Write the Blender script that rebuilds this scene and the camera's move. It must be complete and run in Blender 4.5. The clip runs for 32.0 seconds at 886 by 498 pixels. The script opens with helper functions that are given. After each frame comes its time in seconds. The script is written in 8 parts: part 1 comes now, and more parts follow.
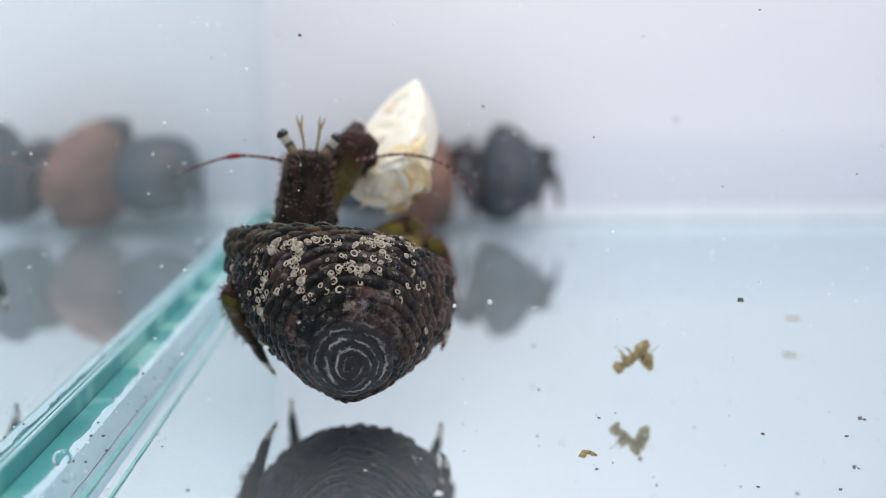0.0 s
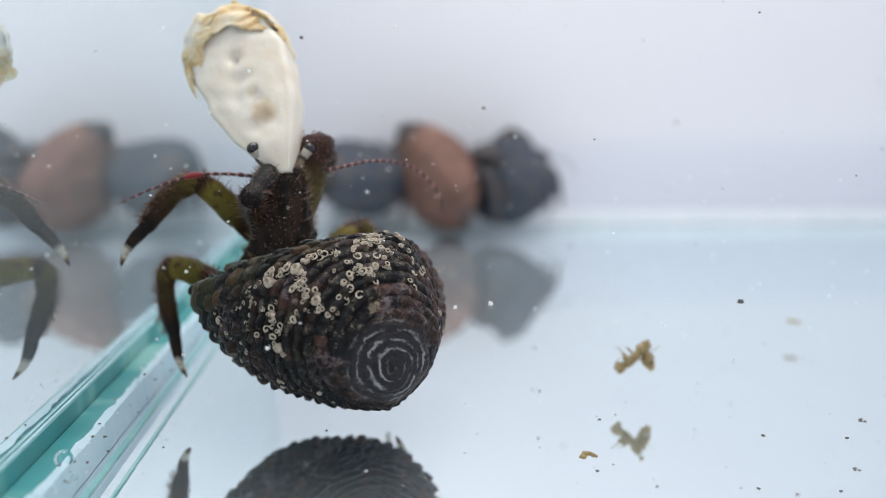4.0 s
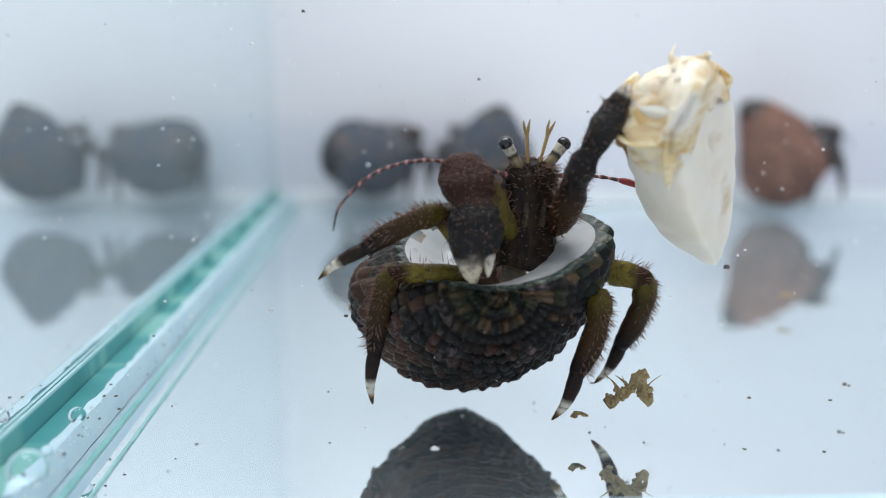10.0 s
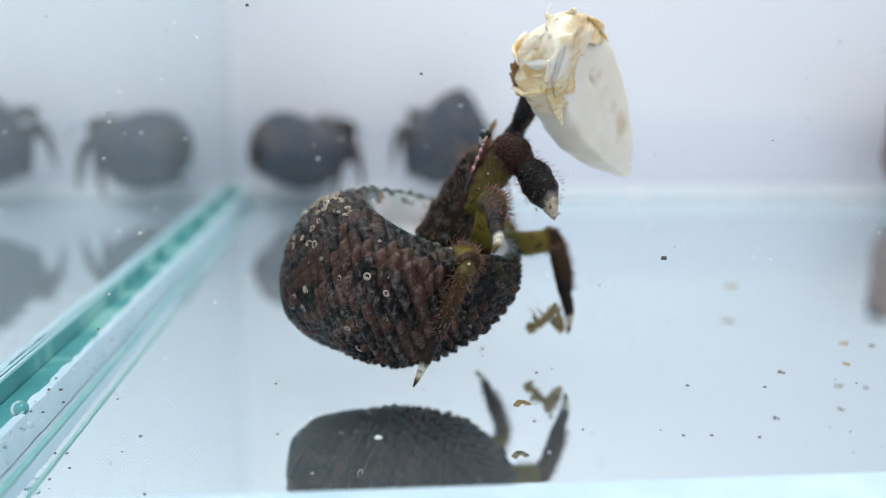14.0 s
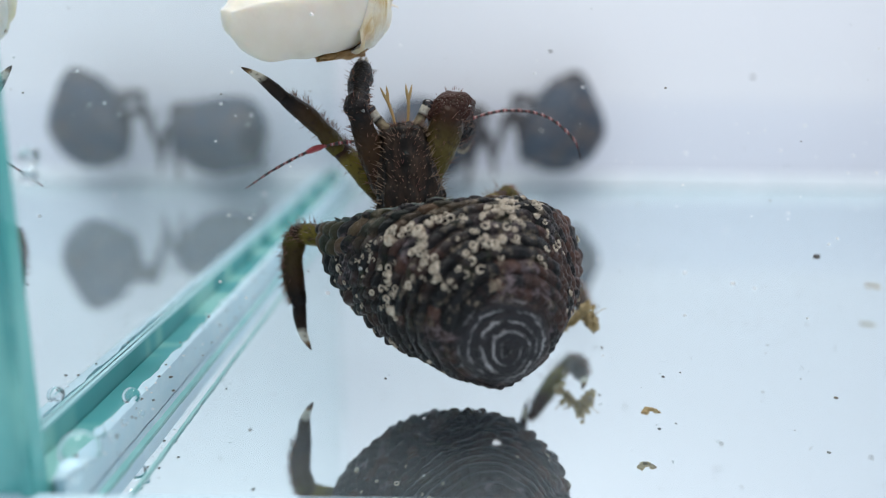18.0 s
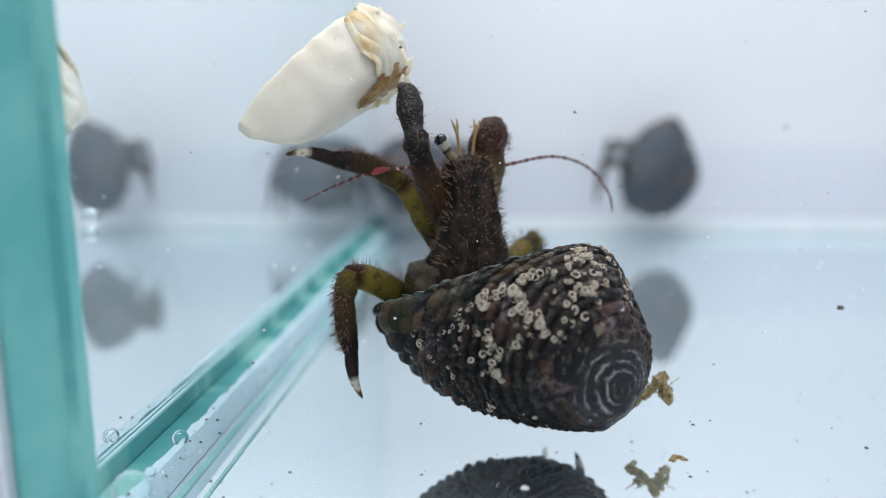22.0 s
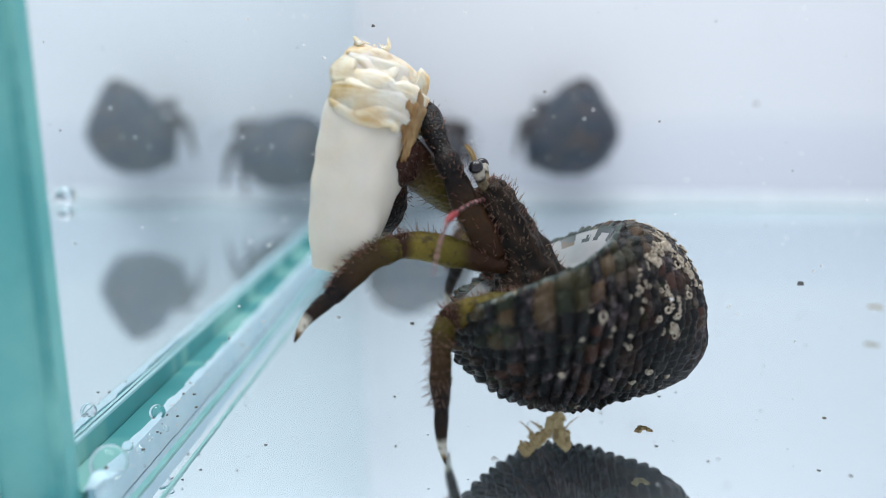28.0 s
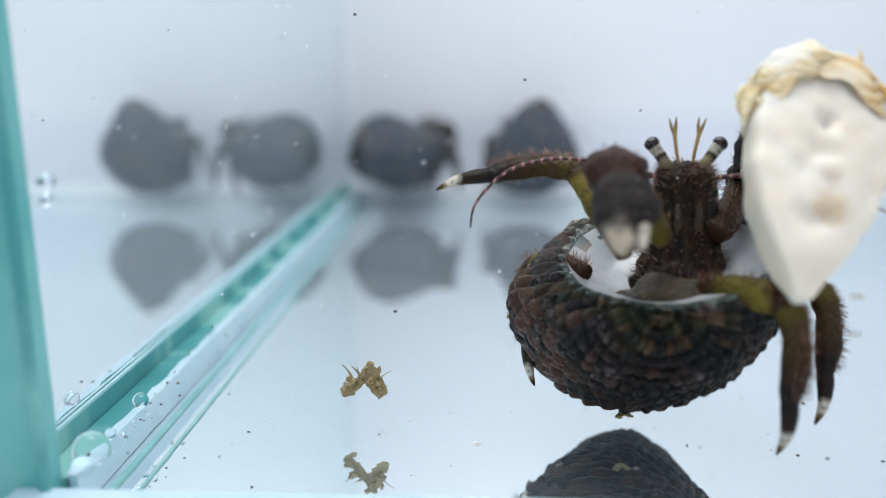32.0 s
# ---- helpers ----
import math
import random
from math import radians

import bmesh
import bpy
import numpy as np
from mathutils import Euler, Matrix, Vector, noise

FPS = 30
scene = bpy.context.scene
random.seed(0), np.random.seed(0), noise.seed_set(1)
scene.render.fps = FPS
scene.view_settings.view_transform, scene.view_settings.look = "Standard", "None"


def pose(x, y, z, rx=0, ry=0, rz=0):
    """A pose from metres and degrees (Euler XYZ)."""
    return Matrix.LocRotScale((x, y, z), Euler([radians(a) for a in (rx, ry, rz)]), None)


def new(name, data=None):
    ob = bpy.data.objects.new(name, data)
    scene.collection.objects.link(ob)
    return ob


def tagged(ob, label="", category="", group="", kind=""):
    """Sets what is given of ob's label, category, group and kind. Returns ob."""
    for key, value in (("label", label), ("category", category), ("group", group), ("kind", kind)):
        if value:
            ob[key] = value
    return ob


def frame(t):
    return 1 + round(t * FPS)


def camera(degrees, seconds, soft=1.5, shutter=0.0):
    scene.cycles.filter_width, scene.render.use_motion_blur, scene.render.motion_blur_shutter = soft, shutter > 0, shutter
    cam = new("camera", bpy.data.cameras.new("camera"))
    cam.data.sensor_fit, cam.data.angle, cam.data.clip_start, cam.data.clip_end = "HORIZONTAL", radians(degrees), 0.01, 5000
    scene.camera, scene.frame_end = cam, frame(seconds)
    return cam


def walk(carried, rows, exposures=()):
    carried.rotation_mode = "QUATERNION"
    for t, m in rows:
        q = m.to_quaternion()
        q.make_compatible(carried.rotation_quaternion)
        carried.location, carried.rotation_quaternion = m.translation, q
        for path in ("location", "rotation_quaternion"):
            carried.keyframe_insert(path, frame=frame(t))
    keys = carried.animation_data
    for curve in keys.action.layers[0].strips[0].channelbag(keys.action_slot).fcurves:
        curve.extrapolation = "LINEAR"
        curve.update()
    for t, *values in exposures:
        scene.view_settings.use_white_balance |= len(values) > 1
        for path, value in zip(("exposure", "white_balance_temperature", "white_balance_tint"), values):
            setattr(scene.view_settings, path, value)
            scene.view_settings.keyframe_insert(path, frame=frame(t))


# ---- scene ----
# ---- camera ----
cam = camera(57.0, 32.0, soft=0.6)
cam.data.dof.use_dof = True
cam.data.dof.focus_distance = 0.0800
cam.data.dof.aperture_fstop = 13.0
# seconds, millimetres, degrees
# <path>
PATH = [(0, -0, 0.01, 34.01, 78.46, -0.28, -3.35), (0.5, -0.06, -0.16, 33.72, 78.86, -0.29, -3.48), (1, -0.36, 0.09, 33.56, 78.79, -0.3, -3.41), (1.5, -0.47, 0.03, 33.7, 78.79, -0.33, -3.5), (2, -0.59, 0.02, 33.6, 78.97, -0.39, -3.64), (2.5, -0.56, 0.15, 33.58, 78.94, -0.39, -3.65), (3, -0.47, 0.2, 33.13, 78.93, -0.44, -3.63), (3.5, 0.16, -0.32, 33.12, 78.93, -0.38, -3.36), (4, 0.05, -0.3, 33.73, 78.81, -0.3, -3.24), (4.5, -1.47, -1.84, 34.55, 80.43, 0.25, -0.69), (6.5, -0.98, -3.09, 32.59, 79.08, 0.08, -1.4), (7, -0.69, -2.8, 32.68, 78.81, -0.07, -1.37), (7.5, 0.27, -2.95, 32.86, 78.05, -0.05, -1.35), (8, 0.95, -3.44, 32.81, 78.48, -0.04, -1.09), (8.5, 1.3, -3.46, 33.18, 78.29, -0.03, -1), (9, 1.92, -3.71, 33.25, 78.18, -0.03, -1.1), (9.5, 1.18, -3.56, 33.05, 78.17, -0.15, -1.78), (10, 0.83, -3.58, 32.51, 77.83, -0.3, -2.76), (10.5, 0.76, -3.6, 32.59, 77.86, -0.31, -2.95), (11, 0.6, -3.93, 32.42, 78.19, -0.35, -3.06), (11.5, 0.91, -3.78, 32.7, 77.9, -0.4, -3.25), (12, 1.25, -3.92, 32.73, 77.8, -0.49, -3.45), (12.5, 1.25, -3.96, 32.96, 77.98, -0.48, -3.56), (13, 1.62, -4.19, 32.9, 77.85, -0.54, -3.94), (13.5, 2.32, -4.99, 32.6, 77.53, -0.61, -5.05), (15.5, 3.52, -3.84, 32.16, 77.88, -0.98, -4.74), (16, 2.48, -2.69, 31.83, 77.9, -0.67, -1.85), (16.5, 3.23, -2.95, 32.54, 77.2, -0.38, -0.16), (17, 5.03, -2.95, 33.04, 75.84, -0.15, 0.67), (17.5, 2.68, -1.33, 32.33, 76.46, -0.23, 1.04), (18, 0.33, 0.39, 31.78, 76.5, -0.33, 1.38), (18.5, 0.47, 0.12, 32.61, 77.58, -0.08, 2.14), (19, 0.25, -0.22, 33.33, 79.46, 0.17, 3.19), (19.5, 0.92, -0.84, 33.26, 79.4, 0.25, 3.34), (20, 1.61, -1.74, 32.56, 79.8, 0.35, 3.56), (20.5, 1.8, -2.64, 33.41, 79.51, 0.38, 3.72), (21, 2.54, -3.78, 33.58, 78.71, 0.44, 3.53), (21.5, 2.48, -3.08, 33.66, 78.83, 0.42, 3.98), (22, 2.13, -2.87, 33.45, 79.42, 0.45, 4.76), (22.5, 1.29, -2.42, 33.66, 79.72, 0.53, 5.13), (23, 0.65, -2.34, 33.23, 79.98, 0.67, 5.44), (23.5, 0.42, -2.19, 33.25, 80.04, 0.69, 5.57), (24, 0.83, -2.29, 32.35, 80.26, 0.79, 5.27), (24.5, 1.37, -2.56, 32.51, 80.14, 0.78, 5.35), (26.5, 1.27, -3.65, 34.23, 78.38, 0.45, 4.04), (27, 2.09, -3.53, 33.8, 77.95, 0.35, 3.55), (27.5, 2.45, -3.79, 34.01, 77.56, 0.26, 3.12), (28, 3.02, -4.01, 34.24, 77.41, 0.21, 3.42), (28.5, 3.05, -3.98, 33.96, 77.49, 0.19, 3.42), (29, 3.2, -4.05, 33.8, 77.47, 0.19, 3.31), (29.5, 3.18, -4.18, 33.51, 77.57, 0.15, 3.04), (30, 3.07, -3.9, 33.52, 77.34, 0.17, 2.95), (30.5, 3.47, -4.22, 33.81, 77.12, 0.15, 3.06), (31, 4.47, -4.61, 33.82, 76.98, 0.13, 3.18), (31.5, 4.15, -4.57, 33.56, 77.16, 0.16, 2.83), (32, 3.97, -4.59, 33.41, 77.23, 0.21, 2.81)]
# </path>
MM = 0.001
walk(cam, [(r[0], pose(r[1] * MM, r[2] * MM, r[3] * MM, r[4], r[5], r[6])) for r in PATH],
     exposures=[(0.0, 0.0, 6680, 13), (4.5, 0.0, 6680, 13), (6.5, 0.0, 6500, 10), (13.5, 0.0, 6500, 10), (24.5, 0.0, 6420, 10), (32.0, 0.0, 6400, 10)])

# ---- light: white room and the tank's lamp overhead ----
world = bpy.data.worlds.new("room")
scene.world = world
world.use_nodes = True
wbg = world.node_tree.nodes["Background"]
wbg.inputs["Color"].default_value = (0.85, 0.89, 0.99, 1)
wbg.inputs["Strength"].default_value = 0.82
lamp = bpy.data.lights.new("tank_lamp", "AREA")
lamp.shape, lamp.size, lamp.size_y, lamp.energy = "RECTANGLE", 0.19, 0.16, 0.61
lamp.color = (1.0, 0.99, 0.96)
lamp_ob = new("tank_lamp", lamp)
lamp_ob.matrix_world = pose(-0.010, 0.11, 0.26)
tagged(lamp_ob, "white flat panel lamp over the tank", "lamp")


# ---- materials ----
def material(name, color, rough=0.5, metal=0.0):
    m = bpy.data.materials.new(name)
    m.use_nodes = True
    b = m.node_tree.nodes["Principled BSDF"]
    b.inputs["Base Color"].default_value = (*color, 1)
    b.inputs["Roughness"].default_value = rough
    b.inputs["Metallic"].default_value = metal
    return m, m.node_tree, b


def node(nt, kind, **inputs):
    n = nt.nodes.new(kind)
    for key, value in inputs.items():
        n.inputs[key.replace("_", " ")].default_value = value
    return n


def mixed(nt, fac, a, b):
    n = nt.nodes.new("ShaderNodeMix")
    n.data_type = "RGBA"
    for sock, val in ((n.inputs[0], fac), (n.inputs[6], a), (n.inputs[7], b)):
        if isinstance(val, (int, float)):
            sock.default_value = val
        elif isinstance(val, tuple):
            sock.default_value = (*val, 1)
        else:
            nt.links.new(val, sock)
    return n.outputs[2]


def ramp(nt, src, stops):
    n = nt.nodes.new("ShaderNodeValToRGB")
    while len(n.color_ramp.elements) < len(stops):
        n.color_ramp.elements.new(0.5)
    for e, (p, c) in zip(n.color_ramp.elements, stops):
        e.position = p
        e.color = (c, c, c, 1) if isinstance(c, (int, float)) else (*c, 1)
    nt.links.new(src, n.inputs[0])
    return n.outputs[0]


def noise_tex(nt, scale, detail=4.0, rough=0.6, vec=None, dist=0.0):
    n = nt.nodes.new("ShaderNodeTexNoise")
    n.inputs["Scale"].default_value, n.inputs["Detail"].default_value = scale, detail
    n.inputs["Roughness"].default_value, n.inputs["Distortion"].default_value = rough, dist
    if vec is None:
        vec = coords(nt)
    nt.links.new(vec, n.inputs["Vector"])
    return n.outputs[0]


def coords(nt):
    for n in nt.nodes:
        if n.type == "TEX_COORD":
            return n.outputs["Object"]
    return nt.nodes.new("ShaderNodeTexCoord").outputs["Object"]


def axis(nt, which):
    s = nt.nodes.new("ShaderNodeSeparateXYZ")
    nt.links.new(coords(nt), s.inputs[0])
    return s.outputs[which]


def scaled(nt, src, a0, a1):
    n = nt.nodes.new("ShaderNodeMapRange")
    n.inputs["From Min"].default_value, n.inputs["From Max"].default_value = a0, a1
    nt.links.new(src, n.inputs["Value"])
    return n.outputs[0]


def bumped(nt, b, height, strength, dist):
    n = nt.nodes.new("ShaderNodeBump")
    n.inputs["Strength"].default_value, n.inputs["Distance"].default_value = strength, dist
    nt.links.new(height, n.inputs["Height"])
    nt.links.new(n.outputs[0], b.inputs["Normal"])


def two_tone(name, c1, c2, scale, rough, bump=0.4, dist=0.0002, c3=None):
    """Two or three colours mingled by noise at two sizes, with fine relief."""
    m, nt, b = material(name, c1, rough)
    f = ramp(nt, noise_tex(nt, scale), [(0.38, 0.0), (0.62, 1.0)])
    col = mixed(nt, f, c1, c2)
    if c3:
        col = mixed(nt, ramp(nt, noise_tex(nt, scale * 2.7), [(0.58, 0.0), (0.68, 1.0)]), col, c3)
    nt.links.new(col, b.inputs["Base Color"])
    bumped(nt, b, noise_tex(nt, scale * 4, 5.0), bump, dist)
    return m


def mirror_sheet(name, tint, share, base, rough, ripple=0.0, far_haze=0.0):
    """A glass sheet that throws back most of the light from its far face; water haze is painted in by dulling the
    mirror towards the rear board.
    """
    m = bpy.data.materials.new(name)
    m.use_nodes = True
    nt = m.node_tree
    nt.nodes.clear()
    out = nt.nodes.new("ShaderNodeOutputMaterial")
    g = node(nt, "ShaderNodeBsdfGlossy", Color=(*tint, 1), Roughness=rough)
    d = node(nt, "ShaderNodeBsdfDiffuse", Color=(*base, 1))
    stain = mixed(nt, ramp(nt, noise_tex(nt, 40.0, 5.0), [(0.3, 0.0), (0.75, 1.0)]), base, tuple(c * 0.93 for c in base))
    nt.links.new(stain, d.inputs["Color"])
    mx = nt.nodes.new("ShaderNodeMixShader")
    mx.inputs[0].default_value = share
    if far_haze:
        haze_mix = nt.nodes.new("ShaderNodeMath")
        haze_mix.operation = "MULTIPLY_ADD"
        nt.links.new(noise_tex(nt, 30.0, 4.0), haze_mix.inputs[0])
        haze_mix.inputs[1].default_value = 0.35
        nt.links.new(scaled(nt, axis(nt, 1), 0.06, 0.22), haze_mix.inputs[2])
        nt.links.new(ramp(nt, haze_mix.outputs[0], [(0.15, share), (0.85, share - far_haze)]), mx.inputs[0])
    nt.links.new(d.outputs[0], mx.inputs[1])
    nt.links.new(g.outputs[0], mx.inputs[2])
    nt.links.new(mx.outputs[0], out.inputs[0])
    if ripple:
        bn = nt.nodes.new("ShaderNodeBump")
        bn.inputs["Strength"].default_value, bn.inputs["Distance"].default_value = ripple, 0.001
        nt.links.new(noise_tex(nt, 60.0, 2.0), bn.inputs["Height"])
        nt.links.new(bn.outputs[0], g.inputs["Normal"])
    return m


def backing():
    """White board that fades into a grey-blue foot."""
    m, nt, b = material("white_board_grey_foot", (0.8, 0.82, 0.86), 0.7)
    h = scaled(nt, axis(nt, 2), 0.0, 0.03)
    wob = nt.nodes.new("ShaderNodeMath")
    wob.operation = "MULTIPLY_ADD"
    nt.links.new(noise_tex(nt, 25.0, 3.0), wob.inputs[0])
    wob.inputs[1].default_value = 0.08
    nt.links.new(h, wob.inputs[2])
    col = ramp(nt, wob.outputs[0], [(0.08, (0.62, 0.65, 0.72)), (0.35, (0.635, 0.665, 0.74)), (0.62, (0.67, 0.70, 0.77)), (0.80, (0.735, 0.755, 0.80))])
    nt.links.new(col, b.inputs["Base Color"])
    return m


def soft_flesh(m, weight, depth):
    """Lets light sink into flesh."""
    b = m.node_tree.nodes["Principled BSDF"]
    b.inputs["Subsurface Weight"].default_value = weight
    b.inputs["Subsurface Radius"].default_value = (1.0, 0.8, 0.55)
    b.inputs["Subsurface Scale"].default_value = depth


def meat_skin():
    """Creamy meat with a few tan stains down the flat face."""
    m, nt, b = material("creamy_white_meat", (0.82, 0.79, 0.69), 0.42)
    col = mixed(nt, ramp(nt, noise_tex(nt, 130.0), [(0.35, 0.0), (0.65, 1.0)]), (0.78, 0.745, 0.66), (0.73, 0.67, 0.55))
    face = ramp(nt, scaled(nt, axis(nt, 1), 0.0004, 0.0012), [(0.0, 0.0), (1.0, 1.0)])
    wob = nt.nodes.new("ShaderNodeVectorMath")
    wob.operation = "MULTIPLY_ADD"
    nz = nt.nodes.new("ShaderNodeTexNoise")
    nz.inputs["Scale"].default_value = 600.0
    nt.links.new(coords(nt), nz.inputs["Vector"])
    nt.links.new(nz.outputs["Color"], wob.inputs[0])
    wob.inputs[1].default_value = (0.0016, 0.0016, 0.0016)
    nt.links.new(coords(nt), wob.inputs[2])
    for x, z, r, c in ((0.0008, 0.0128, 0.0012, (0.60, 0.47, 0.30)), (0.0006, 0.0100, 0.0006, (0.66, 0.58, 0.46)), (0.0011, 0.0058, 0.0005, (0.66, 0.58, 0.46))):
        off = nt.nodes.new("ShaderNodeVectorMath")
        off.operation = "DISTANCE"
        nt.links.new(wob.outputs[0], off.inputs[0])
        off.inputs[1].default_value = (x + 0.0008, 0.0024, z + 0.0008)
        spot = ramp(nt, scaled(nt, off.outputs["Value"], r * 1.5, r * 0.7), [(0.0, 0.0), (1.0, 0.8)])
        mul = nt.nodes.new("ShaderNodeMath")
        mul.operation = "MULTIPLY"
        nt.links.new(spot, mul.inputs[0])
        nt.links.new(face, mul.inputs[1])
        col = mixed(nt, mul.outputs[0], col, c)
    nt.links.new(col, b.inputs["Base Color"])
    bumped(nt, b, noise_tex(nt, 420.0, 5.0), 0.3, 0.0005)
    soft_flesh(m, 0.55, 0.002)
    return m


def banded():
    """Antenna rings: black, red and pale in turn."""
    m, nt, b = material("banded_antenna", (0.2, 0.02, 0.03), 0.45)
    f = nt.nodes.new("ShaderNodeMath")
    f.operation = "PINGPONG"
    nt.links.new(axis(nt, 0), f.inputs[0])
    f.inputs[1].default_value = 0.00042
    col = ramp(nt, scaled(nt, f.outputs[0], 0.0, 0.00042), [(0.0, (0.012, 0.010, 0.010)), (0.42, (0.02, 0.012, 0.012)), (0.55, (0.20, 0.025, 0.03)), (0.80, (0.26, 0.05, 0.05)), (0.92, (0.42, 0.33, 0.31))])
    nt.links.new(mixed(nt, ramp(nt, noise_tex(nt, 700.0), [(0.45, 0.0), (0.7, 0.6)]), col, (0.03, 0.012, 0.012)), b.inputs["Base Color"])
    return m


def bubble_glass():
    m = bpy.data.materials.new("air_bubble")
    m.use_nodes = True
    nt = m.node_tree
    nt.nodes.clear()
    out = nt.nodes.new("ShaderNodeOutputMaterial")
    g = node(nt, "ShaderNodeBsdfGlass", Color=(0.97, 0.99, 1, 1), Roughness=0.0, IOR=1.33)
    nt.links.new(g.outputs[0], out.inputs[0])
    return m


def shell_skin(name, dark, rust, pale, moss, worn_ridge=(0.10, 0.085, 0.070), rusty=1.0):
    """Weathered turban shell: scales black, brown or mossy by turns, pale crust and a worn, ringed apex."""
    m, nt, b = material(name, dark, 0.34)
    b.inputs["Specular IOR Level"].default_value = 0.20
    wide = noise_tex(nt, 190.0, 3.0)
    cell = nt.nodes.new("ShaderNodeAttribute")
    cell.attribute_name = "scales"
    chance = nt.nodes.new("ShaderNodeSeparateColor")
    nt.links.new(cell.outputs["Color"], chance.inputs[0])
    both = nt.nodes.new("ShaderNodeMath")
    both.operation = "MULTIPLY_ADD"
    nt.links.new(chance.outputs[0], both.inputs[0])
    both.inputs[1].default_value = 0.45
    nt.links.new(wide, both.inputs[2])
    col = mixed(nt, ramp(nt, both.outputs[0], [(0.80, 0.0), (0.97, 0.9)]), dark, rust)
    col = mixed(nt, ramp(nt, noise_tex(nt, 380.0, 5.0), [(0.58, 0.0), (0.68, 0.9)]), col, moss)
    tan = ramp(nt, chance.outputs[1], [(0.90, 0.0), (0.94, 0.55)])
    col = mixed(nt, tan, col, tuple(c * (1 + 1.6 * rusty) for c in rust))
    flank = nt.nodes.new("ShaderNodeMath")
    flank.operation = "MULTIPLY"
    nt.links.new(ramp(nt, scaled(nt, axis(nt, 0), 0.002, 0.010), [(0.0, 0.0), (1.0, 1.0)]), flank.inputs[0])
    nt.links.new(ramp(nt, chance.outputs[2], [(0.62, 0.0), (0.68, 0.6 * rusty)]), flank.inputs[1])
    col = mixed(nt, flank.outputs[0], col, (rust[0] * 3.4, rust[1] * 3.4, rust[2] * 3.2))
    crust = ramp(nt, noise_tex(nt, 1100.0, 6.0, 0.72), [(0.62, 0.0), (0.67, 0.7)])
    col = mixed(nt, crust, col, pale)
    lilac = nt.nodes.new("ShaderNodeMath")
    lilac.operation = "MULTIPLY"
    nt.links.new(ramp(nt, noise_tex(nt, 240.0, 3.0), [(0.55, 0.0), (0.63, 1.0)]), lilac.inputs[0])
    nt.links.new(ramp(nt, noise_tex(nt, 1350.0, 6.0, 0.75), [(0.48, 0.0), (0.60, 0.75 * rusty)]), lilac.inputs[1])
    col = mixed(nt, lilac.outputs[0], col, (0.175, 0.140, 0.150))
    speckled = nt.nodes.new("ShaderNodeMath")
    speckled.operation = "MULTIPLY"
    nt.links.new(ramp(nt, scaled(nt, axis(nt, 0), 0.0065, 0.0110), [(0.0, 0.0), (1.0, 1.0)]), speckled.inputs[0])
    nt.links.new(ramp(nt, noise_tex(nt, 1700.0, 6.0, 0.75), [(0.52, 0.0), (0.60, 0.5 * rusty)]), speckled.inputs[1])
    col = mixed(nt, speckled.outputs[0], col, (0.21, 0.175, 0.165))
    brim = nt.nodes.new("ShaderNodeVectorMath")
    brim.operation = "DOT_PRODUCT"
    brim.inputs[1].default_value = (-0.17, 0.44, 0.88)
    nt.links.new(coords(nt), brim.inputs[0])
    near_lip = ramp(nt, scaled(nt, brim.outputs["Value"], 0.0040, 0.0066), [(0.0, 0.0), (1.0, 1.0)])
    for pick, stops, tone in ((1, [(0.66, 0.0), (0.80, 0.6 * rusty)], (0.105, 0.068, 0.030)), (0, [(0.62, 0.0), (0.80, 0.6 * rusty)], (0.012, 0.024, 0.010))):
        both_ = nt.nodes.new("ShaderNodeMath")
        both_.operation = "MULTIPLY"
        nt.links.new(near_lip, both_.inputs[0])
        nt.links.new(ramp(nt, chance.outputs[pick], stops), both_.inputs[1])
        col = mixed(nt, both_.outputs[0], col, tone)
    top = nt.nodes.new("ShaderNodeVectorMath")
    top.operation = "DOT_PRODUCT"
    top.inputs[1].default_value = (-0.23, -0.71, 0.66)
    nt.links.new(coords(nt), top.inputs[0])
    grown = nt.nodes.new("ShaderNodeMath")
    grown.operation = "MULTIPLY"
    nt.links.new(ramp(nt, scaled(nt, top.outputs["Value"], 0.0055, 0.0105), [(0.0, 0.0), (1.0, 1.0)]), grown.inputs[0])
    nt.links.new(ramp(nt, noise_tex(nt, 520.0, 7.0, 0.75), [(0.55, 0.0), (0.61, 0.85 * rusty)]), grown.inputs[1])
    col = mixed(nt, grown.outputs[0], col, mixed(nt, noise_tex(nt, 1500.0, 4.0), (0.06, 0.045, 0.030), (0.32, 0.27, 0.20)))
    dot = nt.nodes.new("ShaderNodeVectorMath")
    dot.operation = "DOT_PRODUCT"
    dot.inputs[1].default_value = (0.060, -0.975, -0.211)
    nt.links.new(coords(nt), dot.inputs[0])
    high = dot.outputs["Value"]
    along = nt.nodes.new("ShaderNodeVectorMath")
    along.operation = "SCALE"
    along.inputs[0].default_value = (0.060, -0.975, -0.211)
    nt.links.new(high, along.inputs["Scale"])
    off = nt.nodes.new("ShaderNodeVectorMath")
    off.operation = "DISTANCE"
    nt.links.new(coords(nt), off.inputs[0])
    nt.links.new(along.outputs[0], off.inputs[1])
    pole = Vector((0.060, -0.975, -0.211)).normalized()
    sx = (Vector((1, 0, 0)) - pole * pole.x).normalized()
    sides_ = []
    for v in (sx, pole.cross(sx)):
        d2 = nt.nodes.new("ShaderNodeVectorMath")
        d2.operation = "DOT_PRODUCT"
        d2.inputs[1].default_value = v
        nt.links.new(coords(nt), d2.inputs[0])
        sides_.append(d2.outputs["Value"])
    turn = nt.nodes.new("ShaderNodeMath")
    turn.operation = "ARCTAN2"
    nt.links.new(sides_[1], turn.inputs[0])
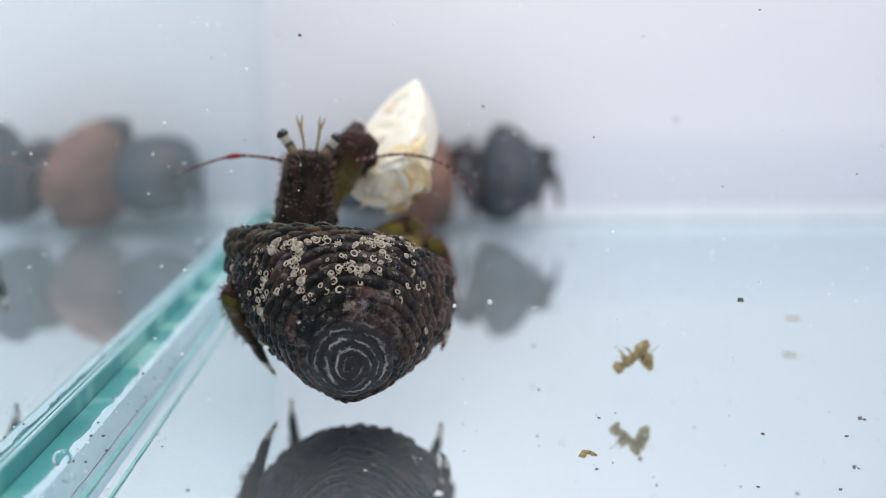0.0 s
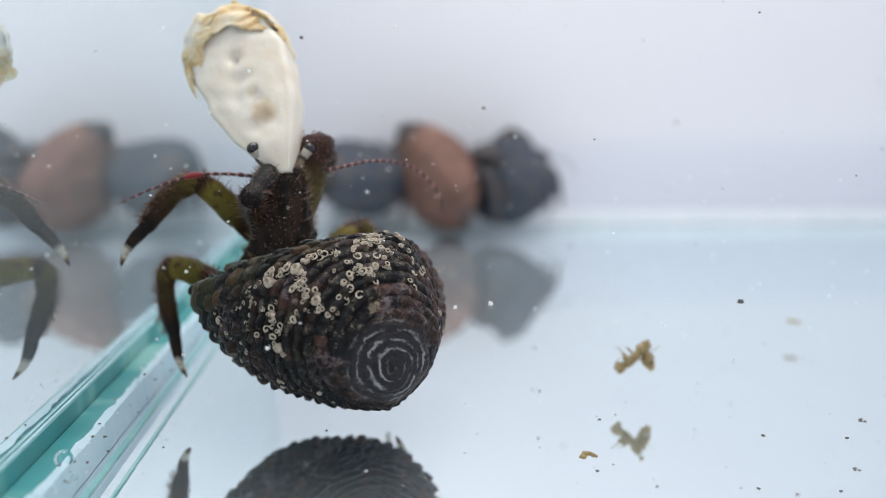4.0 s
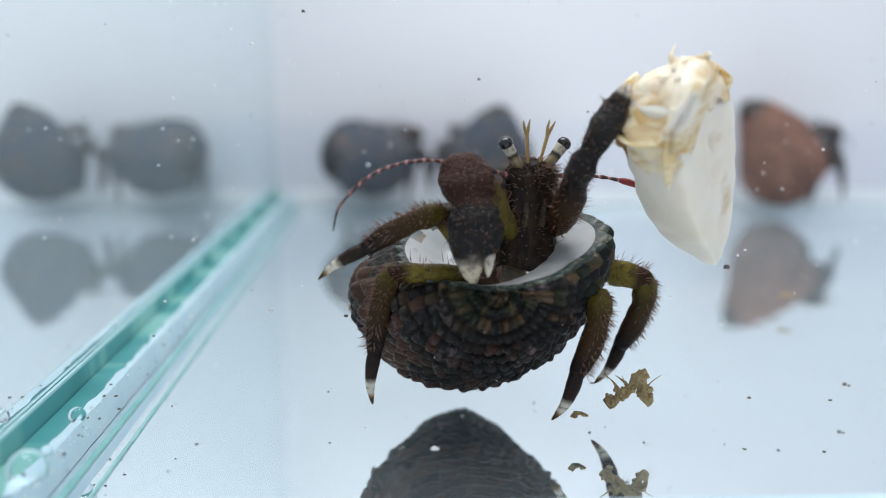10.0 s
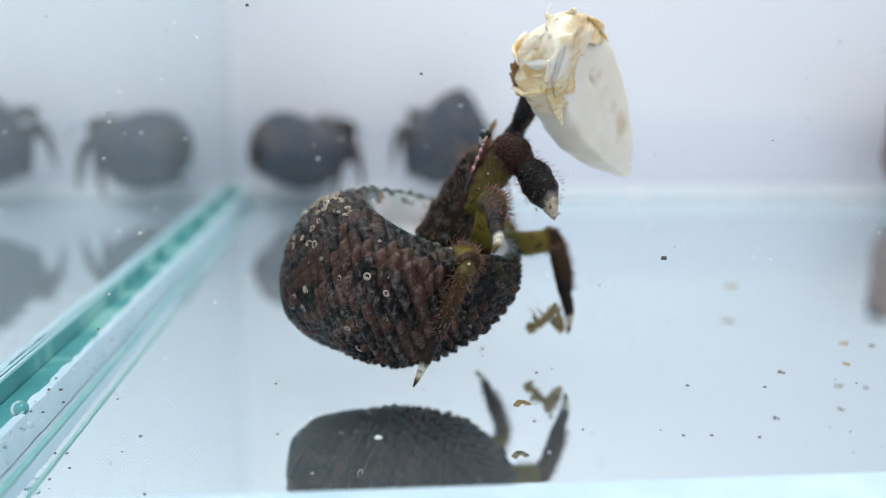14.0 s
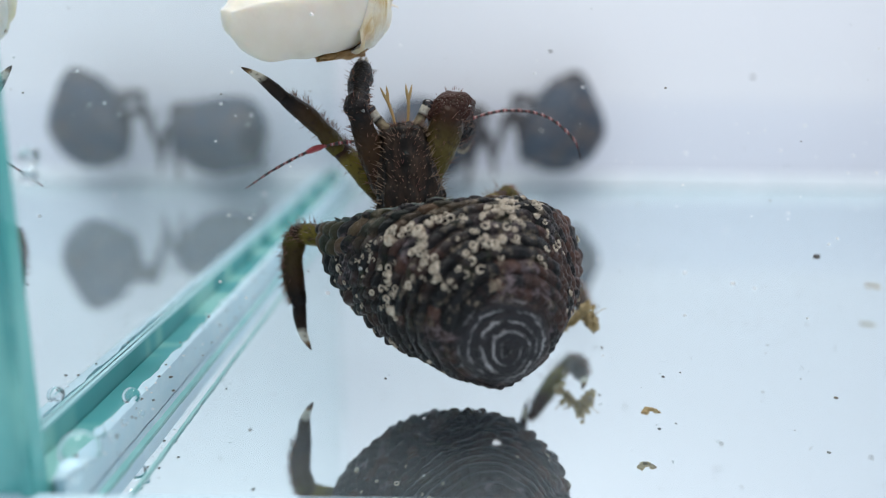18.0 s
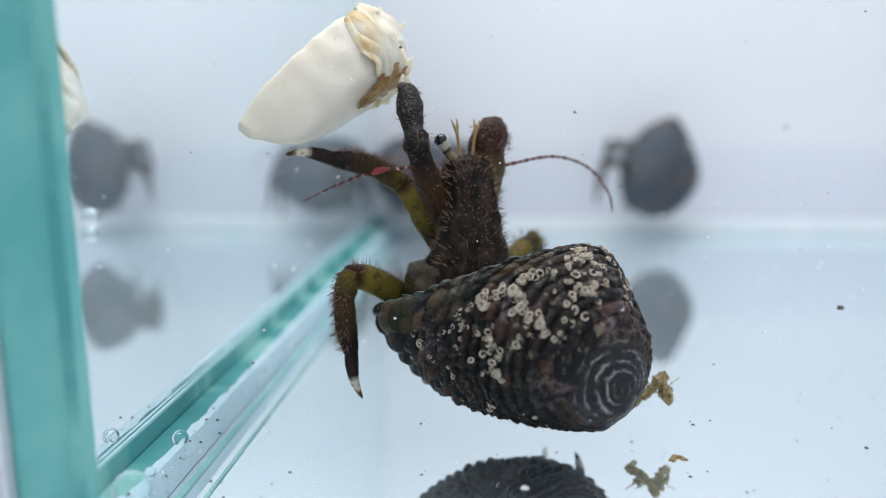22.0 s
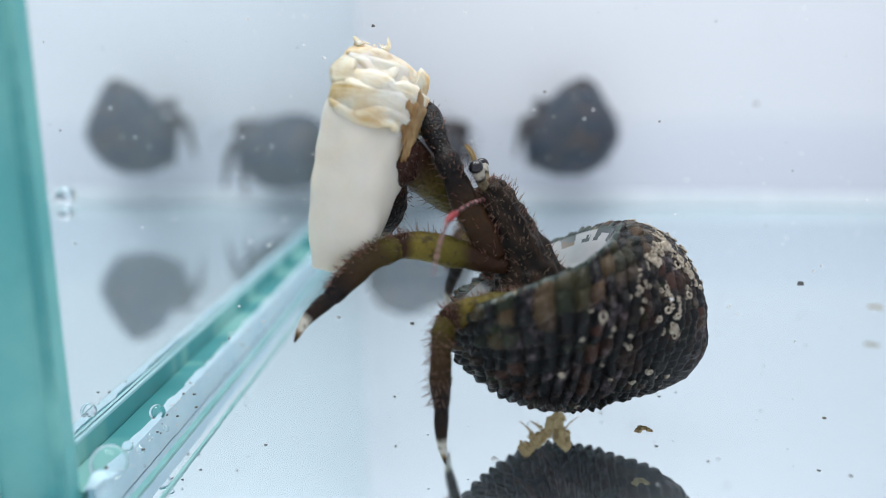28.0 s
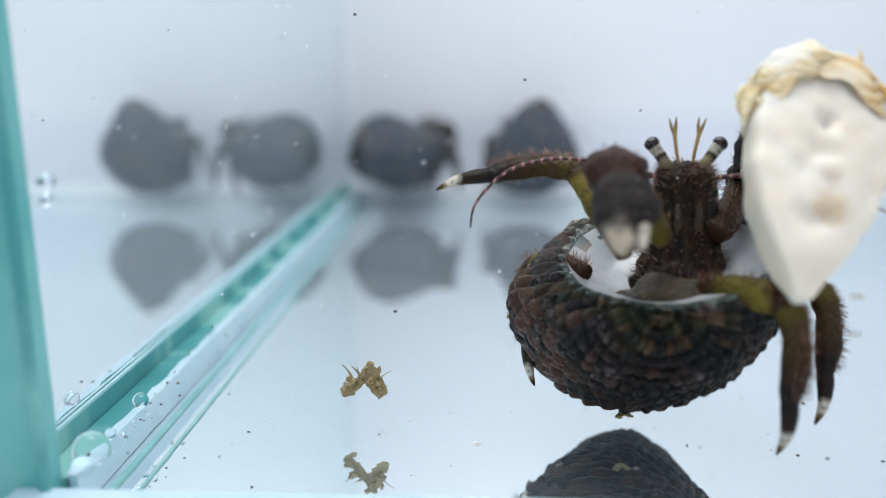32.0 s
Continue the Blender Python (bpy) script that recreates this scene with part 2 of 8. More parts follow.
    nt.links.new(sides_[0], turn.inputs[1])
    turns = nt.nodes.new("ShaderNodeMath")
    turns.operation = "MULTIPLY_ADD"
    nt.links.new(turn.outputs[0], turns.inputs[0])
    turns.inputs[1].default_value = 1 / math.pi
    nt.links.new(scaled(nt, noise_tex(nt, 300.0, 7.0, 0.8), 0.40, 0.60), turns.inputs[2])
    bands = nt.nodes.new("ShaderNodeMath")
    bands.operation = "MULTIPLY_ADD"
    nt.links.new(off.outputs["Value"], bands.inputs[0])
    bands.inputs[1].default_value = 2300.0
    nt.links.new(turns.outputs[0], bands.inputs[2])
    wave = nt.nodes.new("ShaderNodeMath")
    wave.operation = "PINGPONG"
    nt.links.new(bands.outputs[0], wave.inputs[0])
    wave.inputs[1].default_value = 1.0
    ring = nt.nodes.new("ShaderNodeMath")
    ring.operation = "MULTIPLY"
    nt.links.new(ramp(nt, wave.outputs[0], [(0.62, 0.0), (0.90, 0.95)]), ring.inputs[0])
    nt.links.new(ramp(nt, noise_tex(nt, 430.0, 5.0), [(0.46, 0.0), (0.58, 1.0)]), ring.inputs[1])
    apex = ramp(nt, scaled(nt, off.outputs["Value"], 0.0046, 0.0003), [(0.0, 0.0), (0.22, 0.95), (0.85, 0.95), (1.0, 0.6)])
    rear = ramp(nt, scaled(nt, high, 0.004, 0.007), [(0.0, 0.0), (1.0, 1.0)])
    cap = nt.nodes.new("ShaderNodeMath")
    cap.operation = "MULTIPLY"
    nt.links.new(apex, cap.inputs[0])
    nt.links.new(rear, cap.inputs[1])
    worn = mixed(nt, ring.outputs[0], (0.022, 0.022, 0.025), (0.33, 0.33, 0.335))
    geo = nt.nodes.new("ShaderNodeNewGeometry")
    ridge = ramp(nt, geo.outputs["Pointiness"], [(0.52, 0.0), (0.60, 0.28)])
    patchy = nt.nodes.new("ShaderNodeMath")
    patchy.operation = "MULTIPLY"
    nt.links.new(ridge, patchy.inputs[0])
    nt.links.new(ramp(nt, noise_tex(nt, 330.0, 3.0), [(0.46, 0.0), (0.62, 1.0)]), patchy.inputs[1])
    col = mixed(nt, patchy.outputs[0], col, worn_ridge)
    col = mixed(nt, cap.outputs[0], col, worn)
    nt.links.new(col, b.inputs["Base Color"])
    bumped(nt, b, noise_tex(nt, 1100.0, 6.0, 0.65), 0.6, 0.0006)
    return m


def nacre_skin():
    """Pearly inside of the shell, spotted blackish green towards the rear of its rim."""
    m, nt, b = material("white_nacre", (0.6, 0.6, 0.6), 0.25)
    col = mixed(nt, ramp(nt, noise_tex(nt, 160.0), [(0.4, 0.0), (0.65, 1.0)]), (0.44, 0.44, 0.45), (0.34, 0.39, 0.40))
    cell = nt.nodes.new("ShaderNodeAttribute")
    cell.attribute_name = "scales"
    chance = nt.nodes.new("ShaderNodeSeparateColor")
    nt.links.new(cell.outputs["Color"], chance.inputs[0])
    rear = nt.nodes.new("ShaderNodeMath")
    rear.operation = "MULTIPLY"
    nt.links.new(ramp(nt, scaled(nt, axis(nt, 1), 0.002, -0.002), [(0.0, 0.0), (1.0, 1.0)]), rear.inputs[0])
    nt.links.new(ramp(nt, chance.outputs[0], [(0.52, 0.0), (0.60, 0.85)]), rear.inputs[1])
    col = mixed(nt, rear.outputs[0], col, (0.010, 0.030, 0.030))
    tan = nt.nodes.new("ShaderNodeMath")
    tan.operation = "MULTIPLY"
    nt.links.new(ramp(nt, chance.outputs[1], [(0.80, 0.0), (0.84, 0.7)]), tan.inputs[0])
    nt.links.new(rear.outputs[0], tan.inputs[1])
    col = mixed(nt, tan.outputs[0], col, (0.30, 0.18, 0.08))
    nt.links.new(col, b.inputs["Base Color"])
    bumped(nt, b, noise_tex(nt, 500.0, 3.0), 0.2, 0.0003)
    return m


def frill_skin():
    """Thin creased membrane, cream with tan along the creases."""
    m, nt, b = material("yellowish_membrane", (0.78, 0.68, 0.48), 0.42)
    st = nt.nodes.new("ShaderNodeVectorMath")
    st.operation = "MULTIPLY"
    st.inputs[1].default_value = (0.35, 0.35, 1.0)
    nt.links.new(coords(nt), st.inputs[0])
    crease = noise_tex(nt, 900.0, 4.0, 0.6, st.outputs[0], 0.8)
    col = mixed(nt, ramp(nt, crease, [(0.40, 0.0), (0.60, 1.0)]), (0.62, 0.42, 0.18), (0.80, 0.69, 0.47))
    col = mixed(nt, ramp(nt, noise_tex(nt, 190.0, 3.0), [(0.44, 0.0), (0.60, 0.85)]), col, (0.83, 0.78, 0.66))
    nt.links.new(col, b.inputs["Base Color"])
    bumped(nt, b, crease, 0.5, 0.0005)
    return m


def leg_skin(name, stops, length, seed_scale=700.0, rough=0.45, dots=0.0, relief=0.45, grain=1900.0):
    """Crab armour: colours along the limb, speckled, with granules."""
    m, nt, b = material(name, (0.1, 0.08, 0.03), rough)
    b.inputs["Specular IOR Level"].default_value = 0.13
    f = scaled(nt, axis(nt, 2), 0.0, length)
    wob = nt.nodes.new("ShaderNodeMath")
    wob.operation = "MULTIPLY_ADD"
    nt.links.new(noise_tex(nt, 500.0, 3.0), wob.inputs[0])
    wob.inputs[1].default_value = 0.22
    nt.links.new(f, wob.inputs[2])
    col = ramp(nt, wob.outputs[0], [(p + 0.11, c) for p, c in stops])
    speck = ramp(nt, noise_tex(nt, seed_scale * 2.2, 3.0), [(0.52, 0.0), (0.66, 0.7)])
    col = mixed(nt, speck, col, (0.03, 0.018, 0.012))
    nt.links.new(col, b.inputs["Base Color"])
    v = nt.nodes.new("ShaderNodeTexVoronoi")
    v.inputs["Scale"].default_value = grain
    nt.links.new(coords(nt), v.inputs["Vector"])
    if dots:
        col = mixed(nt, ramp(nt, v.outputs["Distance"], [(0.0, dots), (0.13, dots), (0.2, 0.0)]), col, (0.42, 0.38, 0.33))
        nt.links.new(col, b.inputs["Base Color"])
    bumped(nt, b, v.outputs["Distance"], relief, 0.00025)
    return m


def carapace_skin():
    """Dark brown back shield, streaked lengthwise, with a few pale dots."""
    m, nt, b = material("brown_carapace", (0.02, 0.012, 0.008), 0.45)
    b.inputs["Specular IOR Level"].default_value = 0.13
    st = nt.nodes.new("ShaderNodeVectorMath")
    st.operation = "MULTIPLY"
    st.inputs[1].default_value = (1.0, 1.0, 0.22)
    nt.links.new(coords(nt), st.inputs[0])
    streak = noise_tex(nt, 1100.0, 4.0, 0.6, st.outputs[0])
    col = mixed(nt, ramp(nt, streak, [(0.40, 0.0), (0.62, 1.0)]), (0.006, 0.005, 0.004), (0.032, 0.019, 0.012))
    col = mixed(nt, ramp(nt, noise_tex(nt, 330.0, 3.0), [(0.50, 0.0), (0.66, 0.7)]), col, (0.010, 0.008, 0.007))
    v = nt.nodes.new("ShaderNodeTexVoronoi")
    v.inputs["Scale"].default_value = 1500.0
    nt.links.new(coords(nt), v.inputs["Vector"])
    col = mixed(nt, ramp(nt, v.outputs["Distance"], [(0.0, 0.55), (0.10, 0.55), (0.16, 0.0)]), col, (0.20, 0.15, 0.10))
    nt.links.new(col, b.inputs["Base Color"])
    bumped(nt, b, streak, 0.5, 0.0004)
    return m


OLIVE, BROWN, DARK, PALE = (0.085, 0.072, 0.012), (0.032, 0.014, 0.007), (0.010, 0.008, 0.008), (0.58, 0.55, 0.46)
M_FLOOR = mirror_sheet("tank_floor_glass", (0.86, 0.935, 0.955), 0.91, (0.56, 0.66, 0.71), 0.008, 0.05, 0.11)
M_SIDE = mirror_sheet("tank_side_glass", (0.935, 0.985, 0.99), 0.86, (0.66, 0.78, 0.82), 0.012)
M_BACK = two_tone("white_backing_board", (0.73, 0.76, 0.80), (0.69, 0.72, 0.77), 9.0, 0.7, 0.05)
M_REAR = backing()
M_TABLE = two_tone("white_table", (0.78, 0.79, 0.80), (0.73, 0.75, 0.77), 12.0, 0.6, 0.1)
M_TEAL = two_tone("teal_glass_edge", (0.10, 0.42, 0.41), (0.16, 0.50, 0.47), 90.0, 0.15, 0.1)
M_TEAL_DARK = two_tone("deep_teal_glass_edge", (0.05, 0.30, 0.30), (0.16, 0.48, 0.44), 70.0, 0.15, 0.1)
M_FOOT = two_tone("pale_teal_glass_foot", (0.36, 0.64, 0.68), (0.46, 0.72, 0.76), 60.0, 0.2, 0.1)


def striped_teal():
    """Polished glass edge broken across into dark and light teal patches."""
    m, nt, b = material("striped_teal_edge", (0.1, 0.4, 0.4), 0.15)
    st = nt.nodes.new("ShaderNodeVectorMath")
    st.operation = "MULTIPLY"
    st.inputs[1].default_value = (0.35, 1.0, 0.0)
    nt.links.new(coords(nt), st.inputs[0])
    f = noise_tex(nt, 95.0, 1.5, 0.4, st.outputs[0])
    col = ramp(nt, f, [(0.40, (0.05, 0.27, 0.28)), (0.50, (0.08, 0.34, 0.35)), (0.54, (0.24, 0.53, 0.49)), (0.66, (0.29, 0.57, 0.55))])
    nt.links.new(col, b.inputs["Base Color"])
    bumped(nt, b, noise_tex(nt, 300.0), 0.15, 0.0002)
    return m


M_STRIPED = striped_teal()
M_TEAL_PALE = two_tone("pale_teal_glass_edge", (0.20, 0.47, 0.46), (0.29, 0.55, 0.54), 120.0, 0.15, 0.1)
M_SILICONE = two_tone("clear_silicone_seam", (0.52, 0.71, 0.81), (0.60, 0.77, 0.85), 160.0, 0.3, 0.5, 0.0003)
M_BEVEL_LINE = two_tone("blue_grey_line", (0.10, 0.12, 0.20), (0.16, 0.18, 0.26), 80.0, 0.4, 0.1)
M_SEAM = two_tone("white_silicone_seam", (0.70, 0.76, 0.80), (0.76, 0.80, 0.84), 160.0, 0.4, 0.4, 0.0003)
M_BUBBLE = bubble_glass()
M_SHELL = shell_skin("weathered_turban_shell", (0.0040, 0.0045, 0.0054), (0.030, 0.014, 0.010), (0.16, 0.145, 0.125), (0.018, 0.025, 0.011))
# far shells: water haze painted into the colours, dark one bluer, both paler
M_SHELL_DARK = shell_skin("hazy_dark_turban_shell", (0.062, 0.080, 0.108), (0.150, 0.120, 0.105), (0.20, 0.19, 0.18), (0.050, 0.085, 0.100), (0.08, 0.08, 0.085), 0.0)
M_SHELL_RED = shell_skin("hazy_reddish_turban_shell", (0.17, 0.095, 0.075), (0.30, 0.165, 0.125), (0.16, 0.12, 0.11), (0.07, 0.05, 0.045), rusty=0.0)
M_FAR = two_tone("dusky_limb_skin", (0.045, 0.046, 0.056), (0.075, 0.066, 0.062), 300.0, 0.5, 0.3)
M_NACRE = nacre_skin()
M_LIP = two_tone("mottled_shell_lip", (0.008, 0.022, 0.020), (0.05, 0.075, 0.06), 420.0, 0.4, 0.3, 0.0002, (0.24, 0.19, 0.11))
M_CRUST = two_tone("white_worm_tube", (0.56, 0.50, 0.40), (0.20, 0.155, 0.105), 900.0, 0.7, 0.6)
M_CARAPACE = carapace_skin()
M_UPPER = leg_skin("olive_leg_skin", [(0.0, BROWN), (0.2, OLIVE), (0.75, (0.16, 0.125, 0.022)), (1.0, BROWN)], 0.007)
M_LOWER = leg_skin("brown_leg_skin", [(0.0, OLIVE), (0.2, (0.050, 0.034, 0.010)), (0.65, (0.036, 0.020, 0.009)), (1.0, DARK)], 0.0075)
M_DACTYL = leg_skin("banded_claw_tip", [(0.0, DARK), (0.48, (0.022, 0.014, 0.010)), (0.60, PALE), (0.76, PALE), (0.84, (0.20, 0.12, 0.045)), (1.0, (0.05, 0.03, 0.015))], 0.0055)
M_ARM = leg_skin("olive_arm_skin", [(0.0, OLIVE), (0.5, (0.09, 0.07, 0.02)), (1.0, BROWN)], 0.0075)
M_UNDER = two_tone("mottled_underside", (0.016, 0.010, 0.006), (0.055, 0.038, 0.012), 520.0, 0.45, 0.6, 0.0006, (0.11, 0.07, 0.03))
M_SLIM_ARM = leg_skin("brown_slim_arm_skin", [(0.0, BROWN), (0.5, (0.045, 0.024, 0.010)), (1.0, DARK)], 0.0085)
M_PINCER = leg_skin("granular_pincer_skin", [(0.0, (0.042, 0.017, 0.012)), (0.34, (0.030, 0.013, 0.010)), (0.42, (0.009, 0.009, 0.010)), (0.80, (0.012, 0.012, 0.013)), (0.90, (0.30, 0.27, 0.22)), (1.0, (0.50, 0.44, 0.33))], 0.0104, dots=0.45, grain=3200.0, relief=0.8)
M_SLIM = leg_skin("dark_slim_pincer_skin", [(0.0, DARK), (0.5, (0.008, 0.008, 0.009)), (1.0, (0.02, 0.02, 0.02))], 0.006, dots=0.3, grain=3000.0)
M_FINGER = leg_skin("white_pincer_tip", [(0.0, (0.018, 0.013, 0.011)), (0.38, (0.05, 0.045, 0.04)), (0.58, (0.40, 0.37, 0.31)), (1.0, (0.60, 0.55, 0.46))], 0.003)
M_SETAE = two_tone("reddish_bristles", (0.11, 0.030, 0.024), (0.20, 0.12, 0.08), 800.0, 0.6, 0.0)
M_BLOND = two_tone("blond_bristles", (0.20, 0.14, 0.085), (0.12, 0.07, 0.05), 800.0, 0.6, 0.0)
M_EYE = two_tone("glossy_black_eye", (0.008, 0.008, 0.010), (0.015, 0.015, 0.02), 900.0, 0.08, 0.0)
M_STALK = leg_skin("banded_eyestalk", [(0.0, (0.14, 0.11, 0.05)), (0.45, (0.26, 0.22, 0.14)), (0.6, DARK), (0.68, (0.45, 0.43, 0.36)), (1.0, (0.40, 0.37, 0.30))], 0.003, rough=0.35)
M_FEELER = two_tone("yellow_feeler", (0.36, 0.22, 0.07), (0.28, 0.20, 0.08), 900.0, 0.5, 0.1)
M_ANTENNA = banded()
M_RED = two_tone("red_joint", (0.26, 0.015, 0.02), (0.18, 0.012, 0.018), 700.0, 0.4, 0.2)
M_MEAT = meat_skin()
M_FRILL = frill_skin()
soft_flesh(M_FRILL, 0.6, 0.0016)
M_GUT = two_tone("brown_gut", (0.24, 0.13, 0.04), (0.38, 0.25, 0.11), 500.0, 0.5, 0.5)
M_FLAKE = two_tone("tan_flake", (0.30, 0.22, 0.10), (0.42, 0.34, 0.18), 900.0, 0.8, 0.6, 0.0003, (0.14, 0.09, 0.04))
M_SPECK = two_tone("dark_speck", (0.10, 0.10, 0.10), (0.16, 0.14, 0.11), 900.0, 0.8, 0.2)
M_WHITE_SPECK = two_tone("white_speck", (0.85, 0.86, 0.86), (0.7, 0.72, 0.72), 900.0, 0.6, 0.2)


# ---- mesh helpers ----
def mesh_of(name, bm, mats, smooth=True):
    me = bpy.data.meshes.new(name)
    bm.normal_update()
    bm.to_mesh(me)
    bm.free()
    for m in mats if isinstance(mats, (list, tuple)) else [mats]:
        me.materials.append(m)
    if smooth:
        me.shade_smooth()
    return me


def part_of(name, me, parent, label=""):
    ob = new(name, me)
    ob.parent = parent
    if label:
        ob["label"] = label
    return ob


def part(name, bm, mats, parent, label="", smooth=True):
    return part_of(name, mesh_of(name, bm, mats, smooth), parent, label)


def thing(name, label, category, group="", kind=""):
    return tagged(new(name), label, category, group, kind)


def box(bm, x0, x1, y0, y1, z0, z1, mat=0, bevel=0.0):
    vs = [bm.verts.new((x, y, z)) for z in (z0, z1) for y in (y0, y1) for x in (x0, x1)]
    fs = [bm.faces.new([vs[i] for i in f]) for f in
          ((0, 2, 3, 1), (4, 5, 7, 6), (0, 1, 5, 4), (2, 6, 7, 3), (0, 4, 6, 2), (1, 3, 7, 5))]
    for f in fs:
        f.material_index = mat
    if bevel:
        bmesh.ops.bevel(bm, geom=list({e for f in fs for e in f.edges}), offset=bevel, segments=2, profile=0.6, affect="EDGES")
    return fs


def tube(bm, pts, rx, ry=None, sides=12, mat=0, lump=0.0, first=None):
    """A closed limb along pts with half-widths rx and ry at each point."""
    pts = [Vector(p) for p in pts]
    ry = ry or rx
    n = len(pts)
    side = Vector(first) if first else None
    rings = []
    for i, p in enumerate(pts):
        d = (pts[min(i + 1, n - 1)] - pts[max(i - 1, 0)]).normalized()
        if side is None:
            side = d.orthogonal()
        side = (side - d * side.dot(d)).normalized()
        up = d.cross(side)
        ring = []
        for j in range(sides):
            a = 2 * math.pi * j / sides
            q = p + side * (math.cos(a) * rx[i]) + up * (math.sin(a) * ry[i])
            if lump:
                q += (q - p) * (lump * noise.noise(q * 900.0))
            ring.append(bm.verts.new(q))
        rings.append(ring)
    for a, b in zip(rings, rings[1:]):
        for j in range(sides):
            bm.faces.new((a[j], a[(j + 1) % sides], b[(j + 1) % sides], b[j])).material_index = mat
    bm.faces.new(rings[0][::-1]).material_index = mat
    bm.faces.new(rings[-1]).material_index = mat
    return rings


def spline(pts, n):
    """Smooth points through the given ones."""
    pts = [Vector(p) for p in pts]
    out = []
    for i in range(len(pts) - 1):
        p0, p1, p2, p3 = pts[max(i - 1, 0)], pts[i], pts[i + 1], pts[min(i + 2, len(pts) - 1)]
        for k in range(n):
            t = k / n
            out.append(0.5 * (2 * p1 + (p2 - p0) * t + (2 * p0 - 5 * p1 + 4 * p2 - p3) * t * t + (3 * p1 - p0 - 3 * p2 + p3) * t ** 3))
    out.append(pts[-1])
    return out


def lerp_list(xs, n):
    """Values spread evenly over n places."""
    return [float(v) for v in np.interp(np.linspace(0, 1, n), np.linspace(0, 1, len(xs)), xs)]


def hair(bm, p, d, length, r):
    d = d.normalized()
    s = d.orthogonal().normalized()
    u = d.cross(s)
    a = [bm.verts.new(p + s * (math.cos(k * 2.094) * r) + u * (math.sin(k * 2.094) * r)) for k in range(3)]
    t = bm.verts.new(p + d * length)
    for k in range(3):
        bm.faces.new((a[k], a[(k + 1) % 3], t))


def bristles(pts, radii, count, length, rng, lean=0.5, span=(0.05, 0.95), flat=None, sides_only=False):
    """Fine hairs that stand off a limb."""
    bm = bmesh.new()
    n = len(pts)
    for _ in range(count):
        u = rng.uniform(*span) * (n - 1)
        i = min(int(u), n - 2)
        p = Vector(pts[i]).lerp(Vector(pts[i + 1]), u - i)
        d = (Vector(pts[i + 1]) - Vector(pts[i])).normalized()
        a = rng.uniform(0, 2 * math.pi) if flat is None else flat + rng.gauss(0, 0.7)
        if sides_only:
            a = rng.choice((0, math.pi)) + rng.gauss(0, 0.45)
        s = Vector((math.cos(a), math.sin(a), 0))
        s = (s - d * s.dot(d)).normalized()
        r = radii[i] * 0.9
        hair(bm, p + s * r, s + d * rng.uniform(0, 2 * lean), length * rng.uniform(0.5, 1.3), 0.000055)
    return bm


def smoothstep(a, b, x):
    t = min(max((x - a) / (b - a), 0), 1)
    return t * t * (3 - 2 * t)


# ---- the tank ----
WALL, MIRROR, FRONT, BACK, RIGHT, HIGH = -0.0305, -0.0333, 0.0553, 0.2190, 0.2300, 0.1500
GLASS = 0.0028

table = tagged(part("ground", bmesh.new(), M_TABLE, None), "white table top under the glass tank", "table top", kind="structure")
bm = bmesh.new()
box(bm, -0.40, 0.50, -0.30, 0.50, -0.04, -0.012)
table.data = mesh_of("ground", bm, M_TABLE, False)

floor = tagged(new("floor"), "reflecting clear glass bottom of the tank", "tank floor", kind="structure")
bm = bmesh.new()
box(bm, MIRROR - 0.003, RIGHT, FRONT - 0.006, BACK, -0.0060, -GLASS)
part("reflecting_face", bm, M_FLOOR, floor, smooth=False)

back = tagged(new("wall_back"), "white board behind the clear back pane", "back wall", kind="structure")
bm = bmesh.new()
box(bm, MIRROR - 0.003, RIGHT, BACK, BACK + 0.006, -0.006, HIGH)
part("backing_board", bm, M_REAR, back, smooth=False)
bm = bmesh.new()
box(bm, MIRROR + 0.0001, RIGHT, BACK - 0.003, BACK - 0.0004, -0.0027, 0.0011, bevel=0.0003)
part("silicone_seam", bm, M_SEAM, back, smooth=False)

# added out of view: gives the side mirror white surroundings to reflect
right_wall = tagged(new("wall_right"), "unseen white board added on the right for the glass to reflect", "side wall", kind="structure")
bm = bmesh.new()
box(bm, RIGHT, RIGHT + 0.006, FRONT - 0.006, BACK + 0.006, -0.006, HIGH)
part("side_board", bm, M_BACK, right_wall, smooth=False)

left_wall = tagged(new("wall_left"), "reflecting glass side wall with a teal edge", "glass wall", kind="structure")
bm = bmesh.new()
box(bm, MIRROR - 0.0027, MIRROR, FRONT + 0.0002, BACK, -0.0027, HIGH)
part("reflecting_face", bm, M_SIDE, left_wall, smooth=False)
bm = bmesh.new()
box(bm, MIRROR - 0.0029, WALL, FRONT - 0.0020, FRONT, -0.0027, HIGH, bevel=0.0002)
part("front_edge", bm, M_TEAL, left_wall, "polished teal front edge of the pane", smooth=False)
bm = bmesh.new()
box(bm, WALL - 0.0006, WALL + 0.0002, FRONT - 0.0026, FRONT - 0.0021, -0.0027, HIGH)
part("edge_bevel", bm, M_TEAL_DARK, left_wall, smooth=False)
bm = bmesh.new()
box(bm, MIRROR - 0.0042, MIRROR - 0.0030, FRONT - 0.0030, FRONT - 0.0004, -0.0027, HIGH, bevel=0.0002)
part("outer_bevel", bm, M_BACK, left_wall, "pale bevel beside the teal edge", smooth=False)
# thin dark blue-grey strip standing in front of the pale bevel
bm = bmesh.new()
box(bm, MIRROR - 0.0040, MIRROR - 0.0037, FRONT - 0.0033, FRONT - 0.0031, -0.0027, HIGH)
part("shadow_gap", bm, M_BEVEL_LINE, left_wall, "dark blue-grey line along the bevel", smooth=False)


